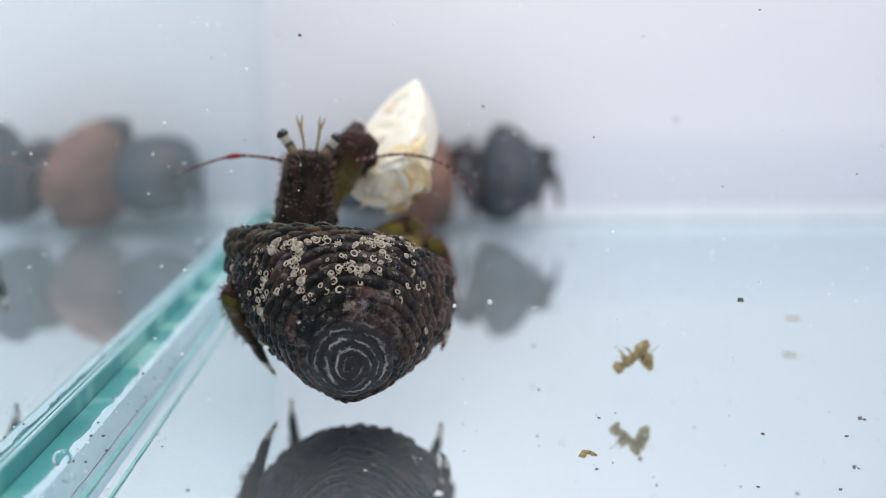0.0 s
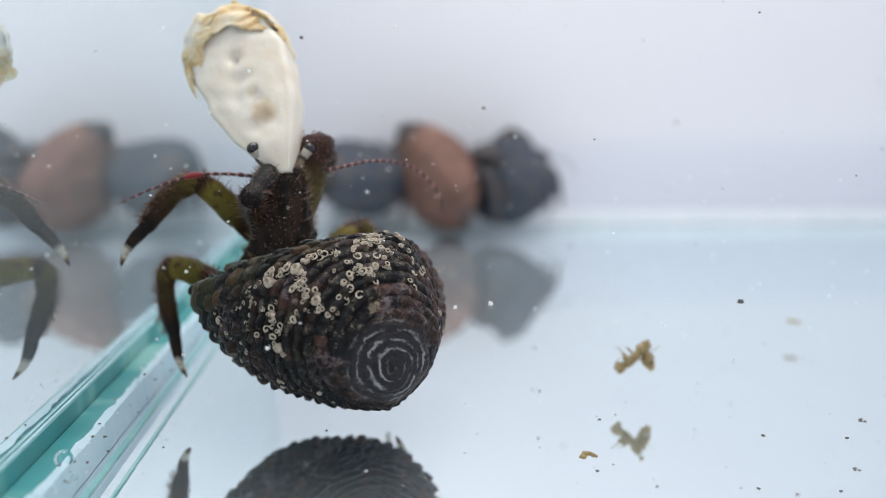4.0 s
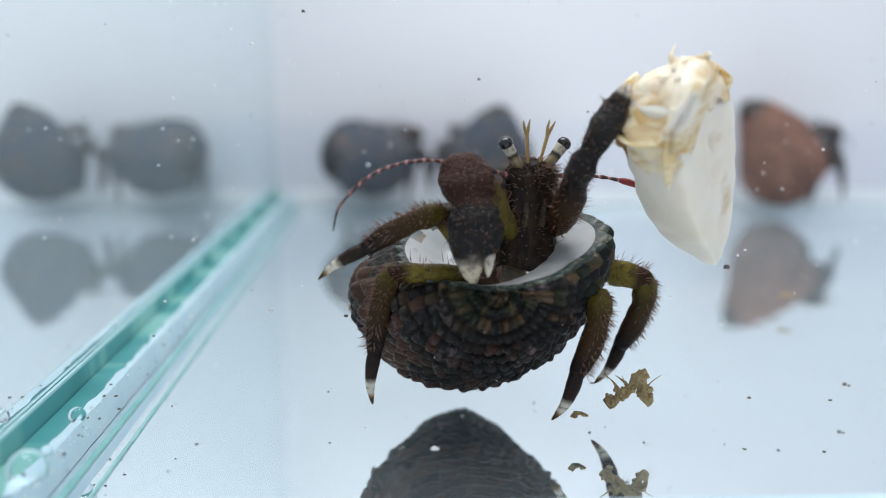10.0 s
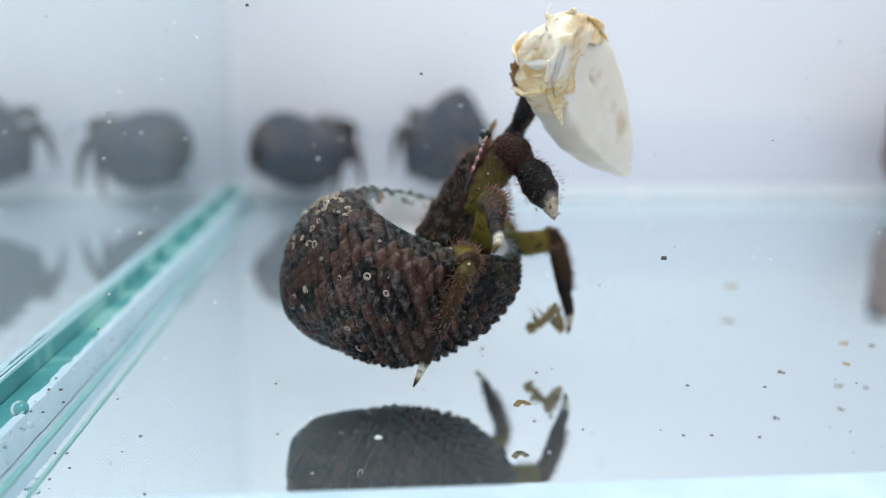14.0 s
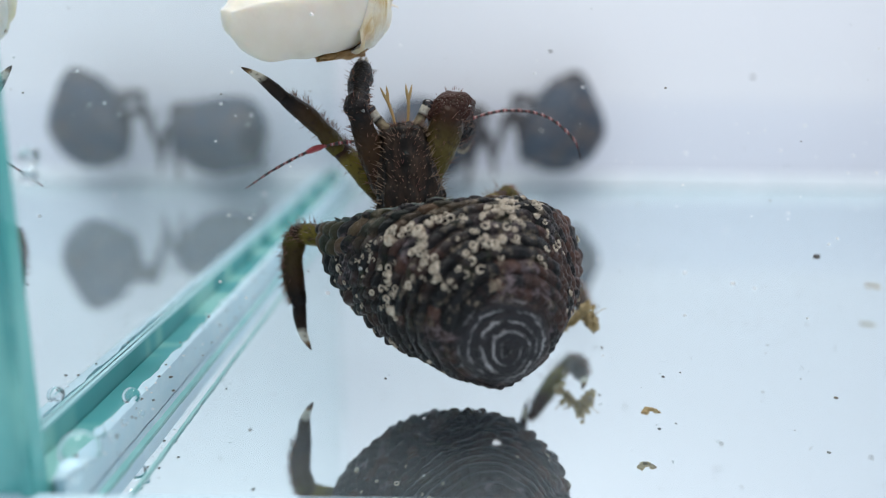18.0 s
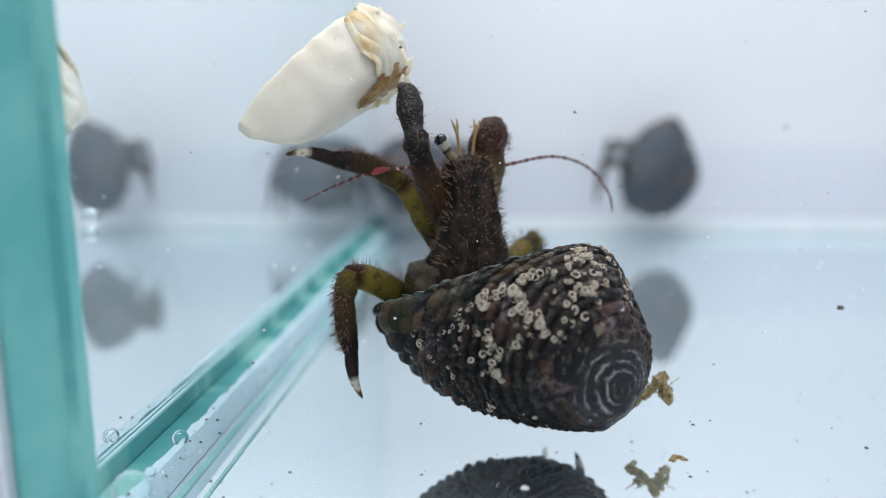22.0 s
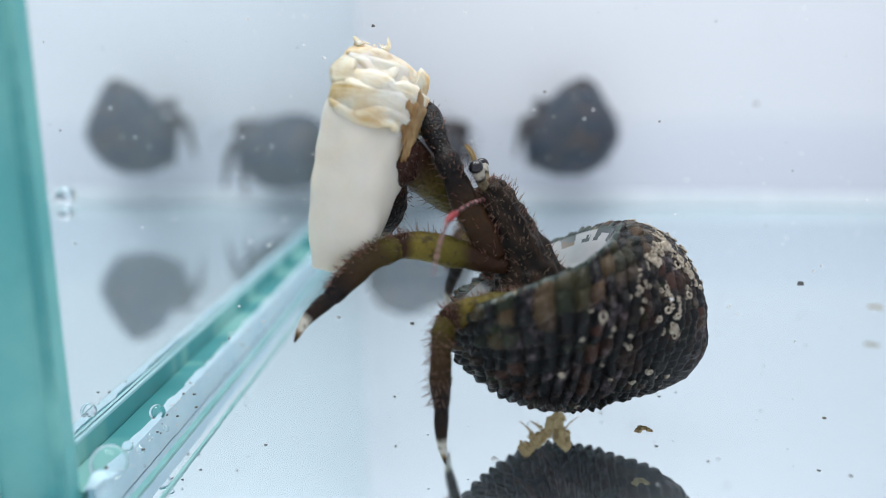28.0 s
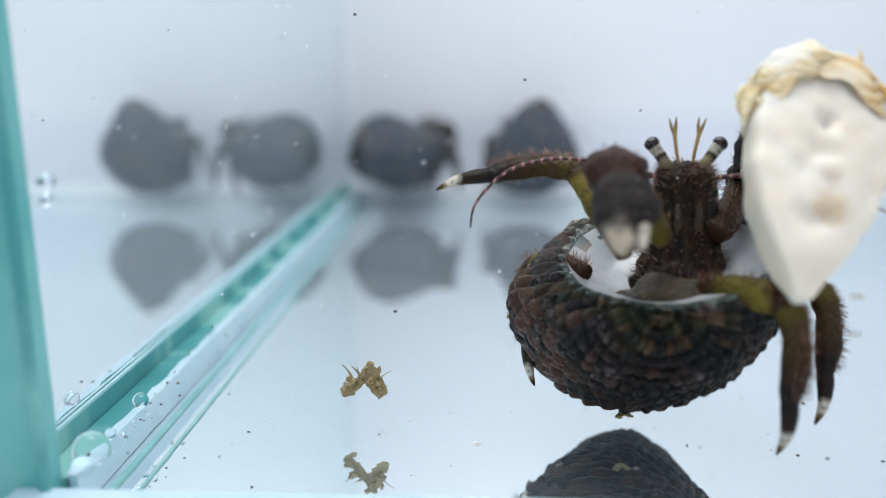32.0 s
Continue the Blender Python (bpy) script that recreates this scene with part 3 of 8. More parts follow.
def seam_strip(name, x0, x1, z0, z1, mat, jag0, jag1, seed, label=""):
    """A long strip along the foot of the side wall with uneven borders."""
    rng = random.Random(seed)
    bm = bmesh.new()
    n = 150
    rows_ = []
    for i in range(n + 1):
        y = FRONT + (BACK - FRONT) * i / n
        a, b = x0 + rng.gauss(0, jag0), x1 + rng.gauss(0, jag1)
        rows_.append([bm.verts.new(v) for v in ((a, y, z0), (b, y, z0), (b, y, z1), (a, y, z1))])
    for r, s in zip(rows_, rows_[1:]):
        for k in range(4):
            bm.faces.new((r[k], r[(k + 1) % 4], s[(k + 1) % 4], s[k]))
    bm.faces.new(rows_[0][::-1])
    bm.faces.new(rows_[-1])
    bmesh.ops.recalc_face_normals(bm, faces=bm.faces)
    return part(name, bm, mat, left_wall, label, smooth=False)


seam_strip("bottom_edge", MIRROR + 0.0005, WALL + 0.0004, -0.0027, 0.0002, M_STRIPED, 0, 0.00008, 1, "teal bottom edge of the side pane")
seam_strip("edge_face", MIRROR + 0.0001, MIRROR + 0.0004, -0.0027, 0.0022, M_STRIPED, 0, 0, 6, "teal edge of the side pane seen through the glass")
seam_strip("glass_foot", MIRROR + 0.0001, MIRROR + 0.00042, 0.0022, 0.0025, M_FOOT, 0, 0, 2, "pale teal foot of the side pane")
seam_strip("silicone_bead", WALL + 0.0003, WALL + 0.0012, -0.0027, 0.0005, M_SILICONE, 0.00012, 0.00003, 3, "pale blue silicone bead with a ragged edge")
seam_strip("glass_line", WALL + 0.0020, WALL + 0.0026, -0.00277, -0.0026, M_TEAL_PALE, 0.00002, 0.00002, 4)
seam_strip("glass_line", WALL + 0.0046, WALL + 0.0049, -0.00277, -0.0026, M_TEAL_PALE, 0.00002, 0.00002, 5)

front_sill = tagged(new("sill_front"), "pale silicone seam at the foot of the front pane", "glass seam", kind="structure")
bm = bmesh.new()
box(bm, MIRROR, RIGHT, FRONT - 0.0070, FRONT - 0.0018, -0.0027, 0.0004, bevel=0.0003)
part("silicone_seam", bm, M_SILICONE, front_sill, smooth=False)


# ---- bubbles on the glass ----
def bubble(x, y, z, r, label, flat=1.0):
    bm = bmesh.new()
    bmesh.ops.create_uvsphere(bm, u_segments=20, v_segments=12, radius=r)
    for v in bm.verts:
        v.co.z *= flat
    ob = new("air_bubble", mesh_of("air_bubble", bm, M_BUBBLE))
    ob.location = (x, y, z)
    ob.visible_shadow = False
    tagged(ob, label, "bubble", "bubbles on the side wall")


for bx, by, bz, br in ((-0.0298, 0.0694, 0.0010, 0.0008), (-0.0296, 0.0622, 0.0009, 0.0005), (-0.0293, 0.0580, 0.0014, 0.0016),
                       (-0.0294, 0.0566, 0.0005, 0.0010), (-0.0284, 0.0622, 0.0006, 0.0004), (-0.0279, 0.0668, 0.0005, 0.0003),
                       (-0.0312, 0.0590, 0.0242, 0.0008), (-0.0312, 0.0588, 0.0228, 0.0006), (-0.0286, 0.0648, 0.0006, 0.0003)):
    bubble(bx, by, bz, br, "small clear air bubble clinging to the glass seam")


# ---- crab meshes ----
# the shell's axes in the crab's own space: apex to the rear and down, mouth opening forward and up
APEX = Vector((0.06, -0.975, -0.21)).normalized()
SHELL_X = (Vector((1, 0, 0)) - APEX * APEX.x).normalized()
SHELL_Y = APEX.cross(SHELL_X)
MOUTH = Vector((-0.17, 0.44, 0.88)).normalized()
MOUTH_X = MOUTH.cross(Vector((0, 1, -0.3))).normalized()
MOUTH_Y = MOUTH.cross(MOUTH_X)
LIP_ANGLE = radians(52.5)


# broad sides of the turban: facing and distance from the middle in millimetres
SIDES = [(Vector(q[:3]).normalized(), q[3] * 0.001) for q in (
    (-0.86, -0.39, 0.34, 11.9), (-0.85, -0.33, -0.41, 10.5), (-0.68, 0.43, -0.60, 11.3), (-0.42, -0.13, -0.90, 8.9),
    (-0.18, -0.98, 0.11, 13.1), (-0.15, -0.45, 0.88, 12.0), (0.00, 0.98, -0.19, 13.3), (0.14, 0.46, -0.88, 10.2),
    (0.04, 0.37, 0.93, 7.6), (0.63, -0.31, -0.72, 10.8), (0.78, 0.57, -0.24, 11.9), (0.79, -0.51, 0.33, 11.7))]


CORD, CORDS_A_TURN, SCALES_A_TURN = 0.108, 5, 40      # spiral cords and the scales along them


def chance_of(i, j, k=0):
    """A fixed number from 0 to 1 for each scale."""
    v = math.sin(i * 12.9898 + j * 78.233 + k * 37.719) * 43758.5453
    return v - math.floor(v)


def shell_base(d):
    """Distance to the plain turban, without relief."""
    return sum(max(0.0, d.dot(n) / h) ** 6 for n, h in SIDES) ** (-1 / 6)


def shell_scale(d):
    """Where d falls on the spiral: angle from the apex, turn, cord number and place along the cord."""
    alpha = math.acos(max(-0.999, min(0.9999, d.dot(APEX))))
    beta = math.atan2(-d.dot(SHELL_Y), d.dot(SHELL_X))
    cord = alpha / CORD - CORDS_A_TURN * beta / (2 * math.pi) + 0.40 * noise.noise(d * 2.2 + Vector((7, 0, 2))) + 0.22 * noise.noise(d * 7.0)
    along = SCALES_A_TURN * beta / (2 * math.pi) + 0.4 * (cord + CORDS_A_TURN) + 0.28 * noise.noise(d * 5.0 + Vector((0, 4, 1)))
    return alpha, beta, cord, along


def shell_radius(d, rough=1.0):
    """Distance from the shell's middle to its skin along d: a squat turban wound with cords of overlapping scales."""
    r = shell_base(d)
    if rough == 0.0:
        return r
    alpha, beta, cord, along = shell_scale(d)
    f, g = cord - math.floor(cord), along - math.floor(along)
    own = chance_of(math.floor(cord), math.floor(along))
    grown = smoothstep(0.24, 0.55, alpha)
    ridge = max(0.0, math.sin(math.pi * f ** 0.85)) ** 0.72
    shingle = max(0.0, math.sin(math.pi * g ** 0.6)) ** 0.6 * (0.55 + 0.75 * own)      # puffed, steep on one side
    smooth_top = (1.0 - 0.40 * smoothstep(0.10, 0.75, d.z) * smoothstep(0.3, -0.3, d.y)) * (1.0 - 0.62 * smoothstep(1.55, 0.75, alpha))
    lift = grown * (0.00040 * ridge + 0.00062 * ridge ** 0.7 * shingle * smooth_top)
    rho = math.sin(alpha) * r
    turns = rho / 0.00115 - beta / (2 * math.pi)
    lift += (1 - grown) * 0.00030 * (turns - math.floor(turns)) ** 0.6
    lift += 0.00030 * noise.noise(d * 5.0) + 0.00008 * noise.noise(d * 19.0) + 0.00004 * noise.noise(d * 45.0)
    return r + rough * (lift - 0.00072)


def shell_mesh(name, skin, rings_n=270, sides=430, spire=0.0):
    """spire: how far the rear is drawn out into a cone."""
    bm = bmesh.new()
    rings = []

    def ring(theta, f, mi, rough=1.0, deep=None):
        row = []
        for j in range(sides):
            ph = 2 * math.pi * j / sides
            lip = LIP_ANGLE * (1 + 0.05 * math.cos(ph * 2 + 0.6) + 0.018 * noise.noise(Vector((math.cos(ph) * 3, math.sin(ph) * 3, 5))) + (0.022 if deep is None else 0.0) * noise.noise(Vector((math.cos(ph) * 14, math.sin(ph) * 14, 2))))
            lip *= 1 - 0.10 * max(0.0, -(MOUTH_X * math.cos(ph) + MOUTH_Y * math.sin(ph)).x)
            th = theta(lip)
            d = MOUTH * math.cos(th) + (MOUTH_X * math.cos(ph) + MOUTH_Y * math.sin(ph)) * math.sin(th)
            edge = MOUTH * math.cos(lip) + (MOUTH_X * math.cos(ph) + MOUTH_Y * math.sin(ph)) * math.sin(lip)
            base = shell_radius(d, rough) if deep is None else shell_base(edge) * 0.985
            q = d * base * f
            if spire:
                h = q.dot(APEX)
                wide = q - APEX * h
                q = APEX * (h * (1 + spire * 0.45 * (h > 0))) + wide * (1.0 - spire * 0.75 * max(0.0, h) / 0.013 + spire * 0.2 * smoothstep(0.002, -0.006, h))
            row.append(bm.verts.new(q))
        rings.append((row, mi))

    for i in range(rings_n + 1):
        u = i / rings_n
        ring(lambda lip: math.pi - (math.pi - lip) * u * 0.9995 - 0.0005, 1.0, 2 if u > 0.992 else 0, 1.0)
    ring(lambda lip: lip * 0.985, 0.975, 2, 0.3, 1)
    for i in range(1, 23):
        v = i / 22
        wall, well = smoothstep(0, 0.6, v), smoothstep(0.45, 1.0, v)
        ring(lambda lip: lip * (0.985 - 0.12 * wall - 0.85 * well), 0.960 - 0.44 * wall - 0.30 * well, 2 if i < 2 else 1, 0.0, 1)
    for (p, _), (q, mi) in zip(rings, rings[1:]):
        for j in range(sides):
            bm.faces.new((p[j], q[j], q[(j + 1) % sides], p[(j + 1) % sides])).material_index = mi
    bm.faces.new(rings[0][0])
    bm.faces.new(rings[-1][0][::-1]).material_index = 1
    bmesh.ops.recalc_face_normals(bm, faces=bm.faces)
    me = mesh_of(name, bm, [skin, M_NACRE, M_LIP])
    tone = me.attributes.new("scales", "FLOAT_COLOR", "FACE")
    for f, slot in zip(me.polygons, tone.data):
        alpha, beta, cord, along = shell_scale(f.center.normalized())
        a, b = math.floor(cord), math.floor(along)
        if f.material_index == 1:                # blocks just inside the lip, plain nacre further down
            d = f.center.normalized()
            deep = f.center.length / shell_base(d)
            if deep < 0.84:
                slot.color = (0.0, 0.0, 0.0, 1.0)
                continue
            a = math.floor(7.0 * math.atan2(d.dot(MOUTH_Y), d.dot(MOUTH_X)) + 0.6 * noise.noise(d * 8.0))
            b = math.floor(9 * deep + 0.5 * noise.noise(d * 11.0))
        slot.color = (chance_of(a, b, 1), chance_of(a, b, 2), chance_of(a, b, 3), 1.0)
    return me


SHELL_MESH = shell_mesh("shell", M_SHELL)
SHELL_MESH_DARK = shell_mesh("shell", M_SHELL_DARK, 80, 120, 0.08)
SHELL_MESH_PEAKED = shell_mesh("shell", M_SHELL_DARK, 80, 120, 0.22)
SHELL_MESH_RED = shell_mesh("shell", M_SHELL_RED, 80, 120, 0.5)


def ring_tube(seed):
    """A small coiled worm tube."""
    rng = random.Random(seed)
    bm = bmesh.new()
    k = 18
    squash, tail = rng.uniform(0.7, 1.0), rng.uniform(0.0, 0.5)
    pts = []
    for i, a in enumerate(np.linspace(0, rng.uniform(5.0, 9.5), k)):
        r = 0.00042 * (1 + tail * max(0.0, 0.35 - i / k)) - 0.000011 * i
        pts.append((math.cos(a) * r, math.sin(a) * r * squash, 0.00008 + 0.000014 * i))
    tube(bm, pts, lerp_list([0.00004, 0.00009, 0.00011, 0.00009], k), sides=6, lump=0.15)
    return mesh_of("worm_tube", bm, M_CRUST)


def barnacle():
    bm = bmesh.new()
    prof = ((0.0, 0.00062), (0.0003, 0.00055), (0.00055, 0.00036), (0.0005, 0.00022), (0.0002, 0.00016))
    rings = [[bm.verts.new((math.cos(a) * r * (1 + 0.08 * math.cos(5 * a)), math.sin(a) * r, z)) for a in np.linspace(0, 2 * math.pi, 12, endpoint=False)] for z, r in prof]
    for a, b in zip(rings, rings[1:]):
        for j in range(12):
            bm.faces.new((a[j], a[(j + 1) % 12], b[(j + 1) % 12], b[j]))
    bm.faces.new(rings[-1])
    return mesh_of("barnacle", bm, M_CRUST)


TUBES = [ring_tube(s) for s in range(1, 8)]
BARNACLE = barnacle()

LEG_A, LEG_B = 0.0070, 0.0125


def leg_meshes():
    rng = random.Random(5)
    out = {}
    pts = spline([(0, -0.0002, -0.0034), (0, 0.0002, -0.0004), (0, 0.0006, 0.0042), (0, 0.0002, LEG_A + 0.0004)], 5)
    ra = lerp_list([0.0007, 0.00105, 0.0015, 0.0014, 0.0010], len(pts))
    bm = bmesh.new()
    tube(bm, pts, [r * 0.72 for r in ra], ra, 12, lump=0.12, first=(1, 0, 0))
    out["upper"] = mesh_of("leg_upper", bm, M_UPPER)
    out["upper_setae"] = mesh_of("bristles", bristles(pts, ra, 130, 0.0011, rng, flat=math.pi / 2), M_SETAE)
    pts = spline([(0, -0.0003, -0.0006), (0, 0.0006, 0.0016), (0, 0.0007, 0.0045), (0, 0.0002, 0.0076)], 8)
    rb = lerp_list([0.0009, 0.0012, 0.0013, 0.00105, 0.00125, 0.00122, 0.0010, 0.0008], len(pts))
    bm = bmesh.new()
    tube(bm, pts, [r * 0.75 for r in rb], rb, 12, lump=0.12, first=(1, 0, 0))
    out["lower"] = mesh_of("leg_lower", bm, M_LOWER)
    out["lower_setae"] = mesh_of("bristles", bristles(pts, rb, 220, 0.0009, rng, flat=math.pi / 2), M_SETAE)
    pts = spline([(0, 0.0002, 0.0), (0, 0.0002, 0.0018), (0, -0.0001, 0.0036), (0, -0.0009, 0.0053)], 5)
    rc = lerp_list([0.00072, 0.00078, 0.00062, 0.00040, 0.00006], len(pts))
    bm = bmesh.new()
    tube(bm, pts, [r * 0.8 for r in rc], rc, 10, first=(1, 0, 0))
    out["tip"] = mesh_of("claw_tip", bm, M_DACTYL)
    return out


def pincer_meshes():
    rng = random.Random(8)
    out = {}
    pts = spline([(0, 0, -0.001), (0, 0.0003, 0.002), (0, 0.0004, 0.005), (0, 0, 0.008)], 5)
    ra = lerp_list([0.0010, 0.0015, 0.0020, 0.0021, 0.0014], len(pts))
    bm = bmesh.new()
    tube(bm, pts, ra, [r * 0.85 for r in ra], 14, lump=0.14)
    out["arm"] = mesh_of("big_arm", bm, M_ARM)
    out["arm_setae"] = mesh_of("bristles", bristles(pts, ra, 90, 0.0010, rng), M_SETAE)
    pts = spline([(0, 0, -0.0012), (0, 0.0005, 0.0012), (0, 0.0007, 0.0036), (0, 0.0006, 0.0060), (-0.0007, 0.0002, 0.0084), (-0.0004, -0.0005, 0.0104)], 10)
    rh = lerp_list([0.0012, 0.0022, 0.0026, 0.0026, 0.0018, 0.0023, 0.0026, 0.0025, 0.0021, 0.0013, 0.0009, 0.0003], len(pts))
    bm = bmesh.new()
    tube(bm, pts, rh, [r * 0.74 for r in rh], 22, lump=0.14, first=(1, 0, 0))
    bmesh.ops.recalc_face_normals(bm, faces=bm.faces)
    bm.normal_update()
    for v in bm.verts:                       # granules all over
        v.co += v.normal * 0.00012 * noise.noise(v.co * 5200.0)
    out["hand"] = mesh_of("big_pincer", bm, M_PINCER)
    bm = bristles(pts, rh, 170, 0.00050, rng)
    out["hand_setae"] = mesh_of("bristles", bm, M_SETAE)
    pts = spline([(0, 0, 0), (0, 0.0002, 0.0016), (0, -0.0003, 0.0032)], 5)
    rf = lerp_list([0.00085, 0.0008, 0.0005, 0.00012], len(pts))
    bm = bmesh.new()
    tube(bm, pts, rf, None, 10)
    out["finger"] = mesh_of("finger", bm, M_FINGER)
    pts = spline([(0, 0, -0.0008), (0, 0.0004, 0.002), (0, 0.0005, 0.0055), (0, 0, 0.009)], 5)
    ra = lerp_list([0.0010, 0.0014, 0.0015, 0.0013, 0.0010], len(pts))
    bm = bmesh.new()
    tube(bm, pts, [r * 0.85 for r in ra], ra, 12, lump=0.14)
    out["slim_arm"] = mesh_of("slim_arm", bm, M_SLIM_ARM)
    out["slim_arm_setae"] = mesh_of("bristles", bristles(pts, ra, 110, 0.0010, rng), M_SETAE)
    pts = spline([(0, 0, -0.0008), (0, 0.0002, 0.0015), (0, 0.0003, 0.0045), (0, 0, 0.0076)], 8)
    rs = lerp_list([0.0008, 0.0013, 0.0014, 0.0010, 0.0013, 0.0014, 0.0012, 0.0007], len(pts))
    bm = bmesh.new()
    tube(bm, pts, [r * 0.85 for r in rs], rs, 12, lump=0.16)
    out["slim_hand"] = mesh_of("slim_pincer", bm, M_SLIM)
    out["slim_hand_setae"] = mesh_of("bristles", bristles(pts, rs, 80, 0.0007, rng), M_SETAE)
    return out


def body_meshes():
    rng = random.Random(11)
    out = {}
    pts = spline([(0, -0.0012, -0.0078), (0, 0, 0.0), (0, -0.0002, 0.004), (0, 0, 0.008), (0, 0.0003, 0.0112), (0, 0.0006, 0.0126)], 14)
    n = len(pts)
    rx = lerp_list([0.0030, 0.0046, 0.0046, 0.0037, 0.0032, 0.0030, 0.0026, 0.0009], n)
    ry = lerp_list([0.0026, 0.0040, 0.0038, 0.0029, 0.0024, 0.0021, 0.0017, 0.0006], n)
    bm = bmesh.new()
    rings = tube(bm, pts, rx, ry, 64, lump=0.10, first=(1, 0, 0))
    for ring in rings:                       # lengthwise furrows down the back
        for j, v in enumerate(ring):
            a = 2 * math.pi * j / 64
            f = 1 - 0.085 * abs(math.sin(4 * a)) * (1 if math.sin(a) < 0 else 0.4)
            v.co.x *= f
            v.co.y *= f
    bm.normal_update()
    for v in bm.verts:
        q = v.co
        v.co = q + v.normal * (0.00022 * noise.noise(Vector((q.x * 1800, q.y * 1800, q.z * 700))) + 0.00016 * noise.noise(q * 3600.0))
    out["carapace"] = mesh_of("carapace", bm, M_CARAPACE)
    bm = bmesh.new()
    bmesh.ops.create_icosphere(bm, subdivisions=4, radius=1.0)
    for v in bm.verts:
        q = v.co * (1 + 0.22 * noise.noise(v.co * 2.2) + 0.10 * noise.noise(v.co * 6.0))
        v.co = Vector((q.x * 0.0062, q.y * 0.0042 + 0.0022, q.z * 0.0034 - 0.0004))
    out["underside"] = mesh_of("underside", bm, M_UNDER)
    out["setae"] = mesh_of("bristles", bristles(pts, rx, 520, 0.0010, rng, span=(0.25, 0.98), sides_only=True), M_BLOND)
    out["short_setae"] = mesh_of("bristles", bristles(pts, ry, 700, 0.0007, rng, span=(0.2, 0.98)), M_SETAE)
    bm = bmesh.new()
    p = spline([(0, 0, 0), (0, 0.0001, 0.0014), (0, 0, 0.0027)], 4)
    tube(bm, p, lerp_list([0.00058, 0.00045, 0.00048, 0.00055], len(p)), None, 10)
    out["stalk"] = mesh_of("eyestalk", bm, M_STALK)
    bm = bmesh.new()
    bmesh.ops.create_uvsphere(bm, u_segments=14, v_segments=9, radius=0.00062)
    for v in bm.verts:
        v.co.z *= 0.85
    out["eye"] = mesh_of("eye", bm, M_EYE)
    bm = bmesh.new()
    p = spline([(0, 0, 0), (0.0001, 0.0002, 0.0018), (0, 0, 0.0034)], 5)
    tube(bm, p, lerp_list([0.00020, 0.00015, 0.00017, 0.00019], len(p)), None, 7)
    for s in (-1, 1):
        q = spline([(0, 0, 0.0033), (s * 0.0002, 0, 0.0041), (s * 0.00032, 0.0002, 0.0049)], 4)
        tube(bm, q, lerp_list([0.00018, 0.00015, 0.00003], len(q)), None, 6)
    out["feeler"] = mesh_of("feeler", bm, M_FEELER)
    bm = bmesh.new()
    p = spline([(0.0021, 0.0008, 0.0112), (0.0058, 0.0012, 0.0121), (0.0112, 0.0016, 0.0130), (0.0158, 0.0020, 0.0120), (0.0188, 0.0022, 0.0092), (0.0194, 0.0022, 0.0068)], 9)
    tube(bm, p, [r * (1.28 if i % 3 == 0 else 0.9) for i, r in enumerate(lerp_list([0.00026, 0.00018, 0.00016, 0.00014, 0.00007], len(p)))], None, 7)
    out["antenna_right"] = mesh_of("antenna", bm, M_ANTENNA)
    bm = bmesh.new()
    p = spline([(-0.0021, 0.0008, 0.0112), (-0.0055, 0.0018, 0.0115), (-0.0090, 0.0034, 0.0112), (-0.0130, 0.0044, 0.0098), (-0.0166, 0.0052, 0.0080)], 9)
    tube(bm, p, [r * (1.28 if i % 3 == 0 else 0.9) for i, r in enumerate(lerp_list([0.00026, 0.00018, 0.00016, 0.00014, 0.00007], len(p)))], None, 7)
    out["antenna_left"] = mesh_of("antenna", bm, M_ANTENNA)
    bm = bmesh.new()
    p = spline([(-0.0078, 0.0028, 0.0114), (-0.0090, 0.0034, 0.0112), (-0.0101, 0.0039, 0.0109)], 5)
    tube(bm, p, lerp_list([0.0001, 0.00036, 0.00034, 0.0001], len(p)), None, 8, lump=0.3)
    out["knot"] = mesh_of("antenna_knot", bm, M_RED)
    bm = bmesh.new()
    p = spline([(0, 0, 0), (0, 0.0012, 0.0016), (0, 0.0008, 0.0036), (0, 0.0002, 0.0046)], 4)
    tube(bm, p, lerp_list([0.0006, 0.00055, 0.0004, 0.00012], len(p)), None, 8, lump=0.2)
    out["mouthpart"] = mesh_of("mouthpart", bm, M_UNDER)
    return out


LEG, PINCER, BODY = leg_meshes(), pincer_meshes(), body_meshes()


